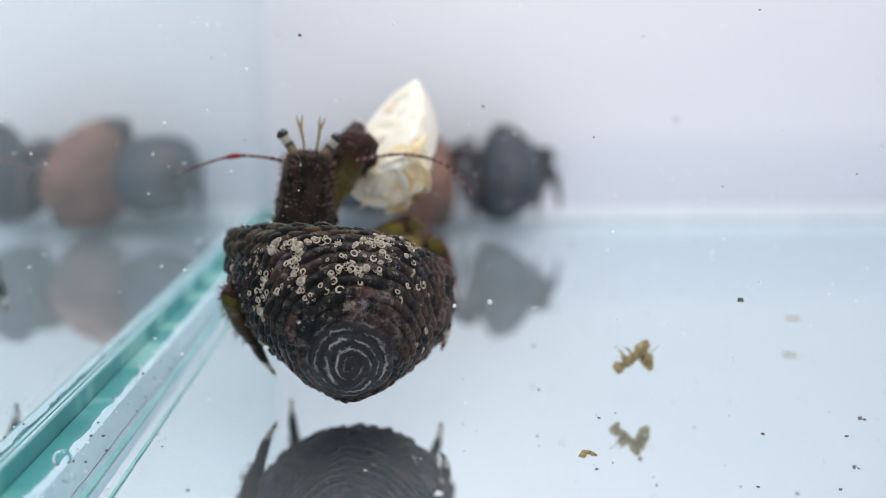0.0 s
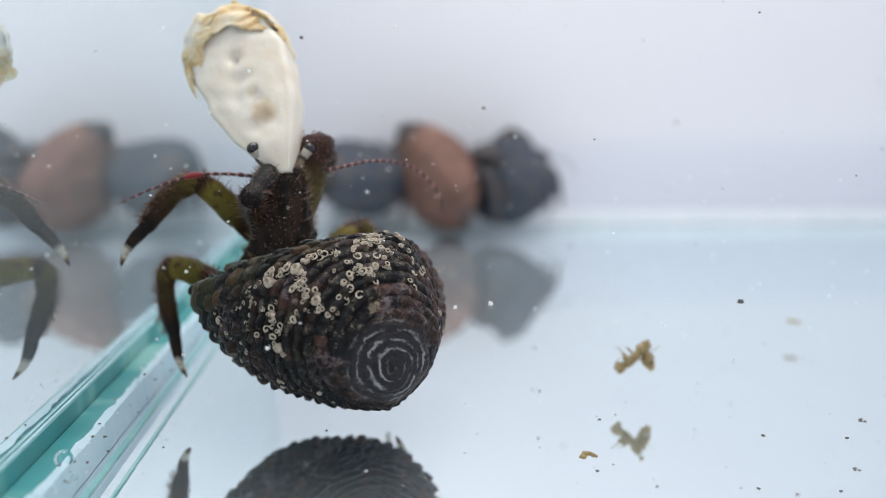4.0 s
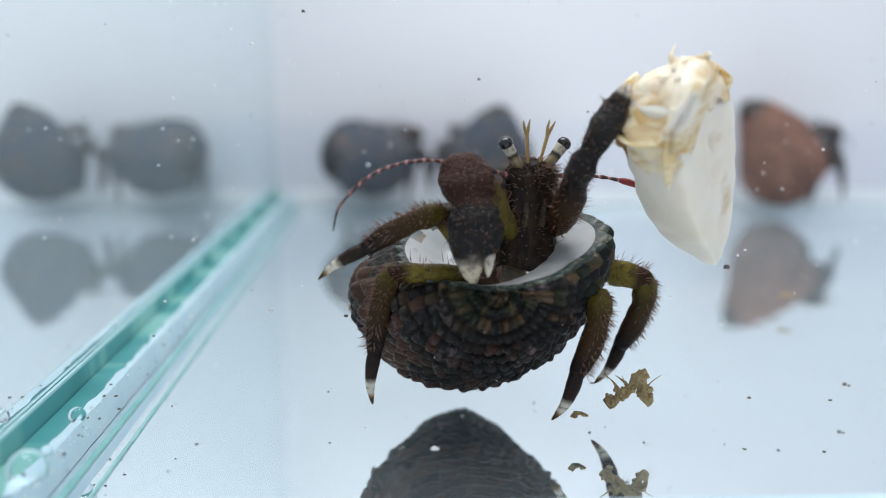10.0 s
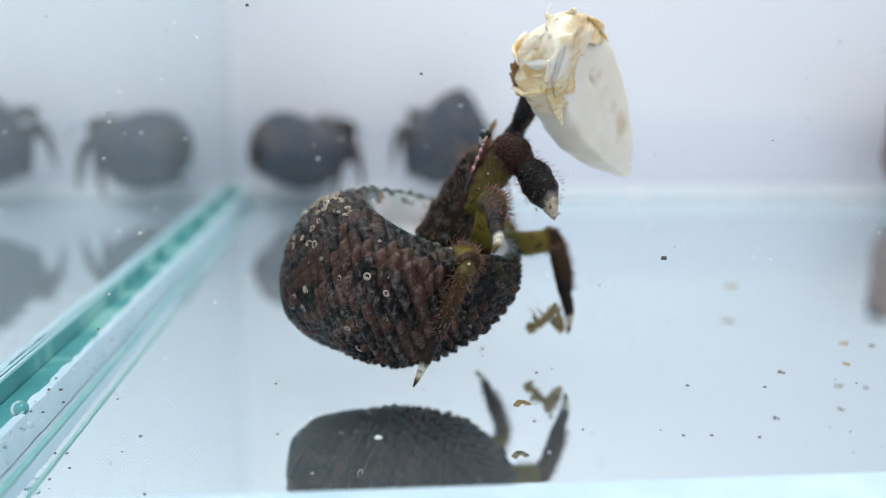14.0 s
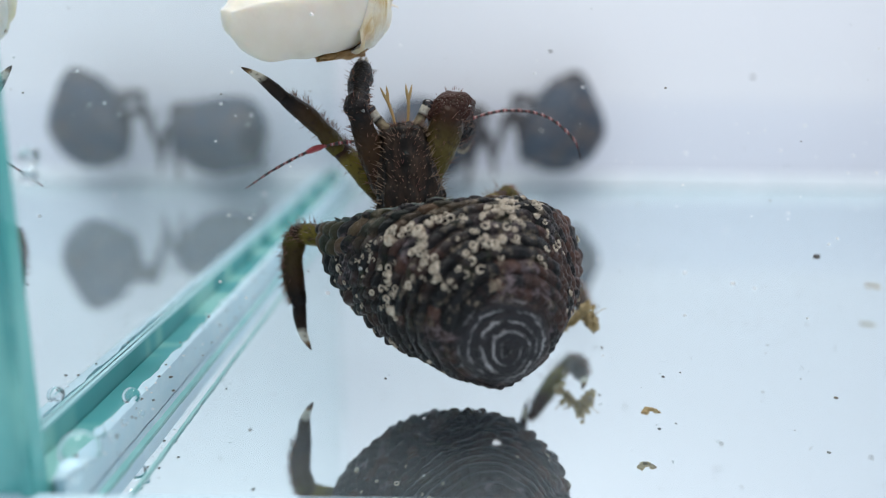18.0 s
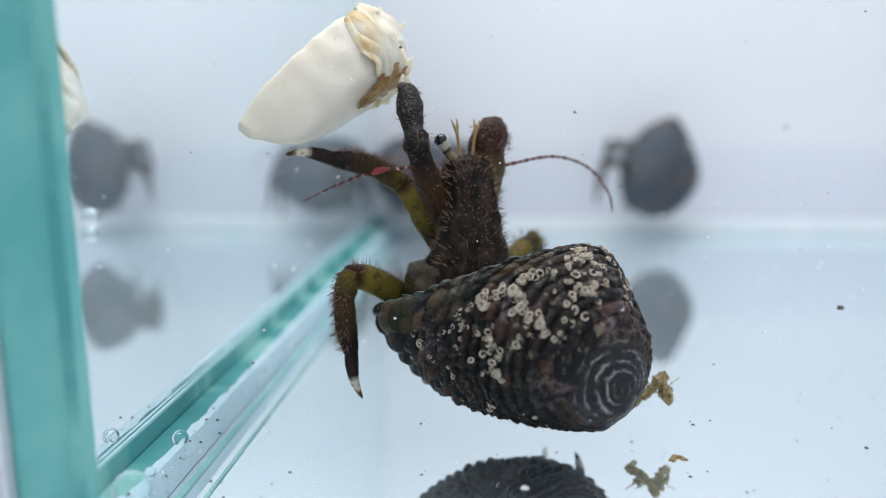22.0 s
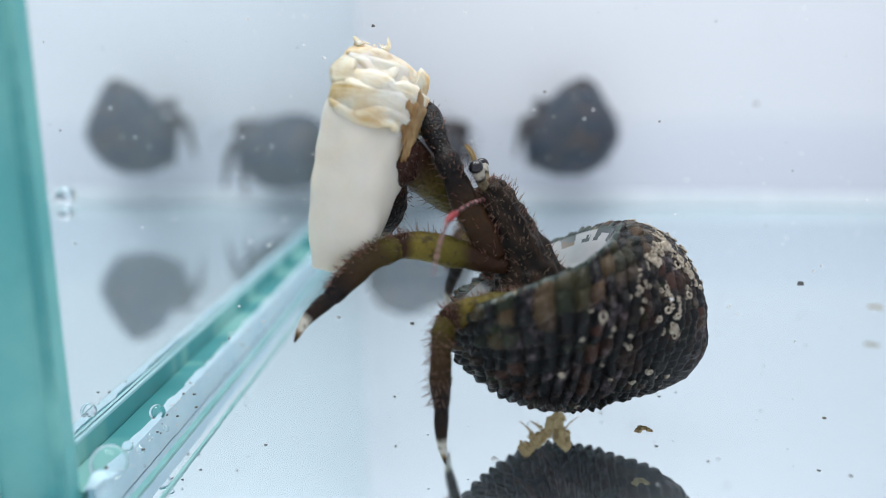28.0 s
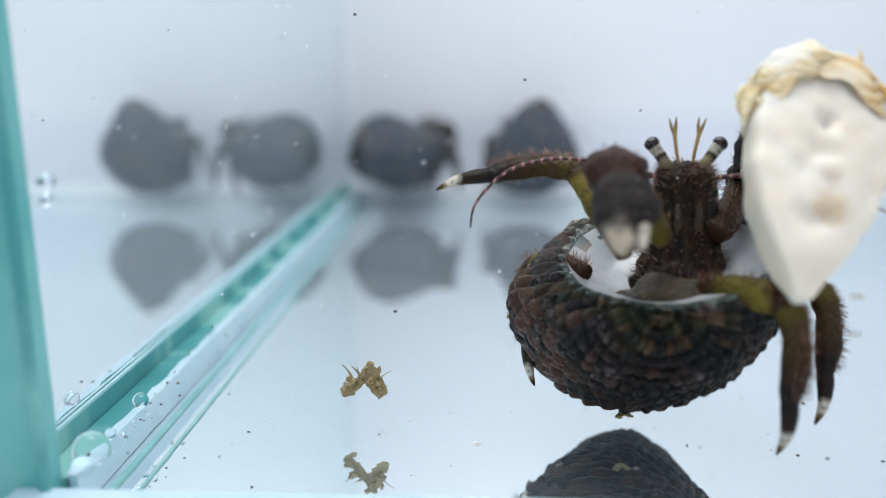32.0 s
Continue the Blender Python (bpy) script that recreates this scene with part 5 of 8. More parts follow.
# ---- movement ----
ROWS = dict(
    # <rows>
    crab=[(0, -6.45, 88.23, 10.08, 0.31, 11.16, 7.96), (1, -6.71, 86.43, 10.1, 0.28, 10.02, 12.94), (2, -7.46, 84.6, 10.1, 0.31, 11.23, 9.07), (3, -9.01, 84.47, 9.88, 0.18, 5.69, 14.6), (4, -6.83, 84.25, 9.34, -6.56, -2.26, 25.73), (4.5, -0.32, 83.76, 9.33, -1.03, -8.51, 48.82), (6.5, -2.44, 82.79, 9.37, -2.46, -3.49, 83.17), (7, 1.1, 77.12, 9.59, 2.74, -12.57, 99.01), (8, 2.28, 80.31, 9.35, -1.33, 5.23, 150.07), (9, 7.08, 78.8, 9.97, 4.18, 14.74, 177.88), (10, 8.71, 79.15, 9.97, 3.71, 12.98, -173.37), (11, 14.41, 82.34, 9.74, 0.29, -0.58, -162.67), (12, 9.85, 80.97, 9.58, 0.33, -0.98, -168.11), (13, 8.21, 81.08, 10.35, 0.3, 0.87, -141.62), (13.5, 7.61, 84.23, 9.91, 0.3, 1.71, -129.43), (14.5, 4.24, 82.67, 9.97, -2.18, 5.9, -68.75), (15.5, 0.88, 81.11, 10.03, 0.31, 10.09, -7.55), (16, 1.42, 84.03, 9.09, 0.31, 10.01, -8.66), (17, 3.78, 79.15, 10.67, 0.34, 12.73, 13.32), (18, -0.01, 79.21, 9.67, 0.05, -0.09, 16.82), (19, -2.17, 79.56, 9.99, -0.02, -3.3, 18.36), (20, -0.29, 78.94, 10.01, 0.02, -1.53, 17.37), (21, -0.91, 75.26, 9.99, -5.09, -3.11, 28.93), (22, 3.63, 77.95, 9.4, -3.87, -4.73, 34.9), (23, -1.38, 74.67, 9.82, -1.14, -9.45, 49.58), (24, 4.64, 74.59, 10.16, 1.63, 5.42, 54.51), (24.5, 5.33, 76.42, 9.79, 1.35, 4.62, 54.58), (26.5, 9.02, 75.24, 9.77, -1.56, 4.13, 97.68), (27, 8.42, 72.62, 9.65, -3.28, -5.04, 87.4), (28, 11.51, 74.46, 9.75, -3, 9, 98), (29, 13.53, 73.38, 9.39, 4.58, -17.49, 102.56), (30, 17.62, 72.26, 9.64, -4.71, 5.58, 128.07), (31, 18.19, 72.56, 9.68, -2.25, 4.59, 145.28), (32, 20.13, 73.11, 10.06, 3.76, 13.27, 178.09)],
    body=[(0, -4.1, 5.47, 2.84, 0.32, -6.91, -7.99), (1, -2.58, 4.96, 2.5, -7.49, -9.71, -8), (2, -3.1, 5.19, 2.57, -7.59, -9.84, -8.09), (3, -2.69, 4.63, 2.55, -1.02, -4.48, -6.61), (4, -3.47, 4.78, 4.34, 4.44, 4.9, -7.2), (4.5, -1.82, 5.15, 2.36, -7.97, 6.67, -6.74), (6.5, -1.61, 3.81, 2.66, 0.24, -17.13, -5.82), (7, -2.23, 3.77, 3.13, -15.88, 24.35, 12.73), (8, -3.32, 3.36, 2.09, 6.64, -4.55, 7.85), (9, -2.69, 4.07, 1.09, 0.92, -8.28, 2.74), (10, -3.49, 3.68, 1.03, -14.98, -13.67, 10.58), (11, -4.04, 3.61, 2.14, -33.93, -1.94, 8.68), (12, -4.24, 3.5, 2.21, 1.24, -6.77, 10.13), (13, -3.87, 3.79, 1.92, -6.42, -11.53, 6.7), (13.5, -3.77, 3.88, 1.8, -18.95, -14.48, 5.55), (15.5, -2.51, 4.62, 0.82, -2.12, -16.72, -6.59), (16, -3.35, 4.89, 2.22, -1.27, -5.52, -6.38), (17, -2.73, 5.26, 2.16, 1.72, -11.04, -9.43), (18, -3.17, 4.34, 2.67, -9.71, -5.29, -4.88), (19, -3.02, 3.82, 2.14, -10.04, -8.96, -4.35), (20, -2.92, 3.95, 2.1, -4.84, -10.83, -4.33), (21, -3.28, 5.03, 4.82, -6.14, -2.37, -7.28), (22, -2.52, 5.31, 6.01, -5.49, 8.46, -6.64), (23, -1.73, 5.28, 2.39, -15.32, -1.75, -7.47), (24, -2.91, 5.28, 4.17, -12.49, -5.45, -8.98), (24.5, -2.68, 4.89, 3.55, -2.95, -6.66, -7.31), (26.5, -2.08, 4.17, 2.29, -6.34, 2.15, -9.58), (27, -1.35, 3.7, 2.89, -14.3, 8.64, -4.96), (28, -2.21, 4.15, 2.18, -17.74, -3.92, -12.22), (29, -0.85, 4.48, 2.79, -30.86, 28.71, -7.64), (30, -2.74, 3.5, 2.53, -17.46, 11.41, 7.72), (31, -3.49, 3.15, 2.24, 4.04, 11.72, 9.99), (32, -2.67, 4.07, 1.18, 1.95, -12.85, 2.82)],
    L1a=[(0, -5.47, 9.14, 1.61, 60.71, 51.81, 151.72), (0.5, -5.48, 9.1, 1.66, 7.6, 40.11, 118.07), (0.562, -5.69, 9.27, 2.31, 22.44, 40.73, 145.99), (0.625, -5.9, 9.44, 2.98, 35.79, 35.98, 172.88), (0.688, -6.11, 9.61, 3.65, 44.57, 27.25, -163.93), (0.75, -6.32, 9.77, 4.3, 48.57, 16.57, -144.16), (0.812, -6.53, 9.93, 4.95, 48.6, 5.27, -125.88), (0.875, -6.74, 10.1, 5.62, 45.01, -5.64, -107.3), (1, -7.15, 10.43, 6.94, 27.85, -20.76, -66.11), (2, -6.36, 10.21, 6.83, 28.49, -21.79, -63.4), (3, -6.62, 9.91, 7.27, 21.8, -8.58, -83.97), (3.25, -6.47, 9.77, 8.07, 27.35, -5.14, -91.31), (3.5, -6.32, 9.63, 8.87, 32.4, -1.04, -98.26), (3.75, -6.17, 9.49, 9.67, 36.92, 3.63, -104.84), (4, -6.02, 9.35, 10.47, 40.91, 8.77, -111.09), (4.25, -5.3, 9.43, 7.42, 29.31, 48.08, -168.77), (4.5, -4.57, 9.5, 4.37, -31.54, 45.8, 92.97), (6.5, -5.48, 9.85, 4.25, -111.09, 67.18, 5.25), (6.625, -2.43, 9.18, 2.47, -134.45, 46.22, -28.15), (6.75, 0.61, 8.5, 0.7, -138.22, 22.17, -43.78), (6.812, 2.13, 8.16, -0.19, -139.51, 54.22, -75.6), (6.875, 3.65, 7.82, -1.07, -24.55, 108.72, 13.76), (6.938, 5.18, 7.49, -1.95, -63.14, 134.95, -51.2), (7, 6.7, 7.15, -2.84, 121.66, 13.25, 100.24), (7.125, 4.97, 7.23, -2.09, 136.3, -22.06, 76.4), (7.188, 4.1, 7.27, -1.71, 151.65, -36.01, 57.77), (7.25, 3.25, 7.3, -1.34, 174.36, -43.78, 32.14), (7.312, 2.39, 7.34, -0.97, -159.53, -42.58, 3.19), (7.375, 1.52, 7.38, -0.59, -138.41, -32.76, -20.95), (7.438, 0.65, 7.42, -0.21, -124.91, -17.76, -37.88), (7.5, -0.2, 7.45, 0.16, -116.87, -0.49, -50.09), (7.75, -3.65, 7.59, 1.67, 26.24, 113.88, 67.47), (8, -7.11, 7.74, 3.17, 112.34, 21.93, 131.92), (8.5, -6.91, 7.76, 2.24, -67.35, 87.19, -30.91), (9, -6.71, 7.77, 1.3, -84.24, 16.43, -30.35), (10, -6.87, 5.02, 2.63, -119.52, 5.57, 21.89), (10.25, -8.53, 4.43, 2.4, -121, 12.57, 44.89), (10.5, -10.2, 3.84, 2.17, -119.52, 19.58, 68.53), (10.75, -11.87, 3.25, 1.94, -114.99, 25.38, 93.5), (11, -13.54, 2.66, 1.7, -107.93, 28.8, 119.95), (11.5, -10.33, 4.21, 3.07, -116.09, 11.22, 84.58), (12, -7.12, 5.75, 4.44, -112.7, -7.65, 52.14), (12.25, -9.4, 6.44, 3.87, -124.81, 29.01, 40.47), (12.5, -11.67, 7.14, 3.29, -160.31, 58.91, 5.27), (12.75, -13.95, 7.84, 2.72, 126.69, 54.21, -67.46), (13, -16.23, 8.54, 2.14, 99.38, 21.72, -94.45), (13.125, -14.77, 9.05, 2.26, 126.39, 54.58, -73.96), (13.25, -13.31, 9.55, 2.38, -155.77, 62.94, -1.68), (13.375, -11.85, 10.06, 2.5, -113.78, 34.31, 34.32), (13.5, -10.38, 10.56, 2.62, -97.73, -1.26, 42.04), (15.5, -5.76, 9, 1.74, -72.63, -6.55, -5.38), (16, -5.78, 8.99, 1.75, -72.65, -6.58, -5.3), (17, -5.28, 9.3, 1.38, -71.91, -5.97, -7.25), (17.333, -5.54, 8.94, 1.86, -55.15, -5.19, 9.25), (17.416, -5.6, 8.85, 1.98, -50.99, -5.75, 13.35), (17.5, -5.67, 8.76, 2.1, -46.82, -6.61, 17.45), (17.584, -5.69, 8.83, 2.93, -39.43, -15.66, 10.79), (17.667, -5.71, 8.9, 3.75, -30.66, -23.61, 2.66), (17.834, -5.76, 9.05, 5.41, -7.54, -34.86, -19.31), (18, -5.81, 9.2, 7.05, 20.67, -36.59, -46.44), (18.25, -5.97, 8.64, 5.01, -21.45, -20.52, 2.94), (18.375, -6.05, 8.36, 3.99, -33.14, -3.93, 19.17), (18.5, -6.12, 8.08, 2.97, -40.06, 14.99, 32.21), (19, -6.19, 7.95, 3.13, -67.48, 42.37, 10.27), (20, -6.11, 8.08, 2.99, -67.37, 42.2, 10.81), (21, -6.15, 8.94, 4.87, -41.53, 0.2, 68.8), (21.25, -5.69, 9.06, 6.21, -36.11, -19.07, 35.82), (21.5, -5.24, 9.18, 7.55, -18.74, -31.51, -3.77), (21.75, -4.78, 9.3, 8.9, 4.53, -30.18, -47.91), (22, -4.32, 9.42, 10.24, 19.89, -15.98, -86.09), (22.125, -4.72, 10.39, 8.72, -7.45, -18.98, -45.04), (22.25, -5.11, 11.36, 7.19, -29.92, -4.59, -7.67), (22.375, -5.51, 12.34, 5.67, -40.12, 19.63, 23.65), (22.5, -5.91, 13.31, 4.15, -34.39, 45.42, 59.5), (22.625, -5.38, 13.92, 4.27, -3.27, 71.74, 103.08), (22.75, -4.84, 14.53, 4.38, -99.64, 116.61, 18.55), (22.875, -4.31, 15.15, 4.49, 93.63, 34.38, -134.96), (23, -3.78, 15.76, 4.61, 91.44, 4.29, -119.56), (24, -5.83, 9.88, 6.26, 61.07, -23.42, -125.12), (24.125, -5.76, 9.59, 5.32, 56.02, -1.96, -153.22), (24.25, -5.7, 9.3, 4.38, 41.12, 14.36, 175.92), (24.375, -5.64, 9.01, 3.44, 18.79, 19.81, 140.05), (24.5, -5.57, 8.72, 2.5, -2.51, 11.71, 104.96), (25, -5.41, 8.7, 2.8, 17.57, 23.96, 104.24), (25.5, -5.26, 8.69, 3.1, 40.06, 35.63, 108.63), (26, -5.11, 8.67, 3.4, 67.45, 44.63, 119.58), (26.5, -4.96, 8.66, 3.71, 100.16, 48.24, 136.64), (27, -4.32, 7.9, 4.9, 40.77, 44.08, 90.36), (27.5, -4.48, 9.21, 5.94, 74.23, 19.34, 145.55), (28, -4.63, 10.52, 6.99, -103.2, -162.16, 2.4), (28.5, -4.24, 10.61, 5.7, -93.61, 150.63, 9.62), (29, -3.85, 10.7, 4.41, 131.39, 70.53, -126.79), (29.5, -5.34, 8.82, 4.17, -108.83, 115.08, -29.61), (30, -6.83, 6.95, 3.93, 59.36, 43.46, 114.31), (30.5, -5.68, 9.26, 5.22, -83.28, 146.73, -14.04), (31, -4.52, 11.57, 6.51, -67.6, 173.77, 19.29), (31.25, -5.18, 10.66, 4.68, -60.29, 168.99, 38.73), (31.5, -5.83, 9.75, 2.85, 128.32, 13.06, -121.13), (31.75, -5.2, 9.43, 2.65, 113.47, 11.41, -128.35), (32, -4.57, 9.1, 2.45, 99.06, 8.02, -134.86)],
    L1b=[(0, -4.95, 15.79, 3.73, 154.29, 15.66, -157.15), (0.5, -6.77, 13.48, 6.97, -48.02, -144.12, 44.73), (0.562, -7.69, 13.84, 7.22, -54.69, -143.12, 54.13), (0.625, -8.7, 13.92, 7.57, -61.63, -143.02, 63.84), (0.688, -9.67, 13.69, 8.08, 111.53, -36.15, -106.56), (0.75, -10.46, 13.25, 8.74, 105.16, -34.46, -97.44), (0.812, -11.03, 12.67, 9.56, 99.34, -31.99, -88.8), (0.875, -11.32, 12.04, 10.54, 94.09, -28.78, -80.61), (1, -11.02, 11.11, 12.73, 85.77, -20.76, -66.11), (2, -10.37, 10.76, 12.55, 95.46, -21.79, -63.4), (3, -9.31, 10.6, 13.7, 69.91, -8.58, -83.97), (3.25, -9.67, 10.4, 14.26, 73.42, -29.06, -85.58), (3.5, -10.02, 10.27, 14.78, 79.01, -49.37, -89.62), (3.75, -10.32, 10.22, 15.26, 109.64, -22.16, -108.51), (4, -10.59, 10.25, 15.7, 129.15, 8.77, -111.09), (4.25, -10.42, 11.91, 11.5, 120.44, -1.47, -128.49), (4.5, -8.44, 13.58, 8.53, 115.01, -13.78, -144.61), (6.5, -8.39, 16.14, 3.27, 153.84, 10.13, -165.12), (6.625, -3.2, 15.25, -0.92, -31.45, -174.46, 30.52), (6.75, 2.41, 13.23, -4.13, -41.25, -160.97, 48.47), (6.812, 5.46, 13.47, -3.3, -11, -139.15, 16.36), (6.875, 8.82, 12.08, -3.11, 34.74, -139.69, -31.07), (6.938, 11.45, 9.66, -4.18, -115.5, -17.48, 117.26), (7, 12.71, 7.38, -6.42, -101.23, 13.25, 100.24), (7.125, 10.12, 7.94, -6.78, -110.57, -13.24, 121.42), (7.188, 8.85, 8.56, -6.7, 60.42, -155.38, -45.13), (7.25, 7.7, 9.28, -6.37, 47.86, -146.71, -28.67), (7.312, 6.69, 10.03, -5.8, 31.67, -141.9, -8.83), (7.375, 5.83, 10.71, -4.99, 13.62, -142.1, 12.85), (7.438, 5.14, 11.2, -4.03, -2.56, -147.37, 32.76), (7.5, 4.61, 11.44, -3, -14.77, -156.32, 48.89), (7.75, 1.41, 11.71, -0.87, -0.7, -177.57, -0.63), (8, -1.63, 11.33, 0.7, -7.45, 158.07, -48.08), (8.5, -1.28, 11.92, 2.37, -5.11, 147.66, -16.89), (9, -3.02, 13.68, 1.98, -175.87, 39.9, -161.31), (10, -9.45, 10.55, -0.8, -161.52, 25.62, -134.14), (10.25, -13.33, 8.13, -1.12, 11.1, 150.02, 42.59), (10.5, -16.29, 4.99, -1.08, 3.1, 146.08, 38.53), (10.75, -18.13, 1.6, -0.74, -5.61, 142.69, 33.63), (11, -18.79, -1.56, -0.19, 164.96, 40.04, -152.09), (11.5, -16.65, 4.21, 0.05, -3.14, 147.24, 24.3), (12, -11.99, 10, 1.76, -171.55, 26.22, -160.67), (12.25, -14.6, 9.56, 0.37, 4.11, 156.91, 35.96), (12.5, -17.51, 8.97, -0.11, -0.93, 158.79, 52.5), (12.75, -20.43, 8.82, 0.27, -6.3, 159.26, 69.02), (13, -23.08, 9.5, 1.08, -11.6, 158.28, 85.55), (13.125, -21.12, 10.74, -0.15, -12.5, 160.28, 70.9), (13.25, -18.91, 12.59, -0.52, -12.83, 162.43, 56.47), (13.375, -16.77, 14.45, 0.17, -12.6, 164.59, 42.21), (13.5, -15.01, 15.72, 1.67, 168.17, 13.37, -151.92), (15.5, -5.37, 15.67, 3.82, 154.11, 14.56, -155.72), (16, -5.4, 15.66, 3.82, 154.1, 14.48, -155.62), (17, -4.66, 15.93, 3.55, 154.68, 17.22, -158.37), (17.333, -6.82, 14.55, 5.84, -38.68, -149.97, 33.54), (17.416, -7.29, 14.04, 6.36, -45.05, -138.93, 39.67), (17.5, -7.73, 13.46, 6.86, -54.76, -128.56, 49.16), (17.584, -7.96, 12.93, 8.14, -70.41, -119.85, 64.61), (17.667, -8.29, 12.36, 9.27, 85.28, -65.36, -91.28), (17.834, -9.2, 11.23, 11.1, 48.22, -53.86, -59.24), (18, -10.29, 10.33, 12.31, 29.96, -36.59, -46.44), (18.25, -8.38, 11.08, 11.11, 61.95, -54.91, -73.33), (18.375, -7.68, 11.84, 9.84, 87.23, -58.34, -96.22), (18.5, -7.35, 12.63, 8.15, -66.77, -124.09, 60.16), (19, -5.56, 14.64, 5.11, 148.24, 2.48, -154.54), (20, -5.55, 14.77, 4.98, 149.04, 4.07, -154.5), (21, -10.47, 10.63, 10.11, 109.89, 19.67, -174.87), (21.25, -9.61, 11.32, 11.56, -73.71, -173.46, 22.14), (21.5, -8.55, 11.65, 13.2, 93.69, -30.18, -136.35), (21.75, -7.54, 11.53, 14.93, 76.96, -26.02, -109.5), (22, -6.82, 11.07, 16.56, 64.55, -15.98, -86.09), (22.125, -5.67, 12.63, 15.28, 69.55, -25.87, -88.48), (22.25, -5.13, 14.89, 13.24, 75.58, -35.5, -92.17), (22.375, -5.67, 17.19, 10.71, 83.36, -44.69, -97.8), (22.5, -7.23, 18.86, 8.2, 94.09, -53.08, -106.51), (22.625, -7.27, 20.29, 6.45, 109.77, -39.75, -116.09), (22.75, -8.03, 20.74, 4.91, 120.63, -25.3, -120.09), (22.875, -9.08, 20.26, 4.13, 129.59, -10.48, -120.98), (23, -9.86, 19.23, 4.44, 138.2, 4.29, -119.56), (24, -10.07, 14.5, 9.37, 118.24, -23.42, -125.12), (24.125, -8.26, 14.83, 9.23, 98.45, -39.07, -119.82), (24.25, -6.68, 13.98, 9.49, 70.76, -51.64, -104.95), (24.375, -5.91, 12.18, 9.67, 37.19, -56.98, -75.82), (24.5, -6.24, 10.02, 9.34, 3.48, -51.8, -46.55), (25, -4.03, 11.85, 8.9, 52.14, -57.32, -96.2), (25.5, -1.99, 13.09, 7.45, 88.49, -41.27, -133.59), (26, -0.42, 13.51, 5.32, -75.71, -163.33, 29.37), (26.5, 0.44, 13.04, 2.89, 112.15, 10.35, -160.25), (27, 0.23, 11.62, 8.71, 171.35, 22.15, -178.36), (27.5, -1.19, 15.12, 7.74, -32.11, 177.93, -2.16), (28, -4.43, 17.35, 8.51, -55.4, -162.16, 2.4), (28.5, -5.62, 17.46, 6.08, -38.28, -169.87, 5.76), (29, -5.45, 17.34, 2.87, 158.99, -3.73, -168.81), (29.5, -3.85, 15.6, 5.13, -51.94, 167.33, 19.18), (30, -2.35, 11.66, 6.52, 95.8, 30.8, -162.71), (30.5, -3.55, 15.9, 4.54, -31.92, 160.61, 26.03), (31, -6.38, 17.78, 3.86, 11.99, 173.77, 19.29), (31.25, -8.46, 15.82, 1.27, 10.58, 173.55, 25.76), (31.5, -10.02, 13.43, -1.38, 9.21, 173.18, 32.22), (31.75, -9.89, 13.84, -0.08, 7.89, 172.65, 38.68), (32, -9.36, 14.09, 1.36, 6.63, 171.98, 45.14)],
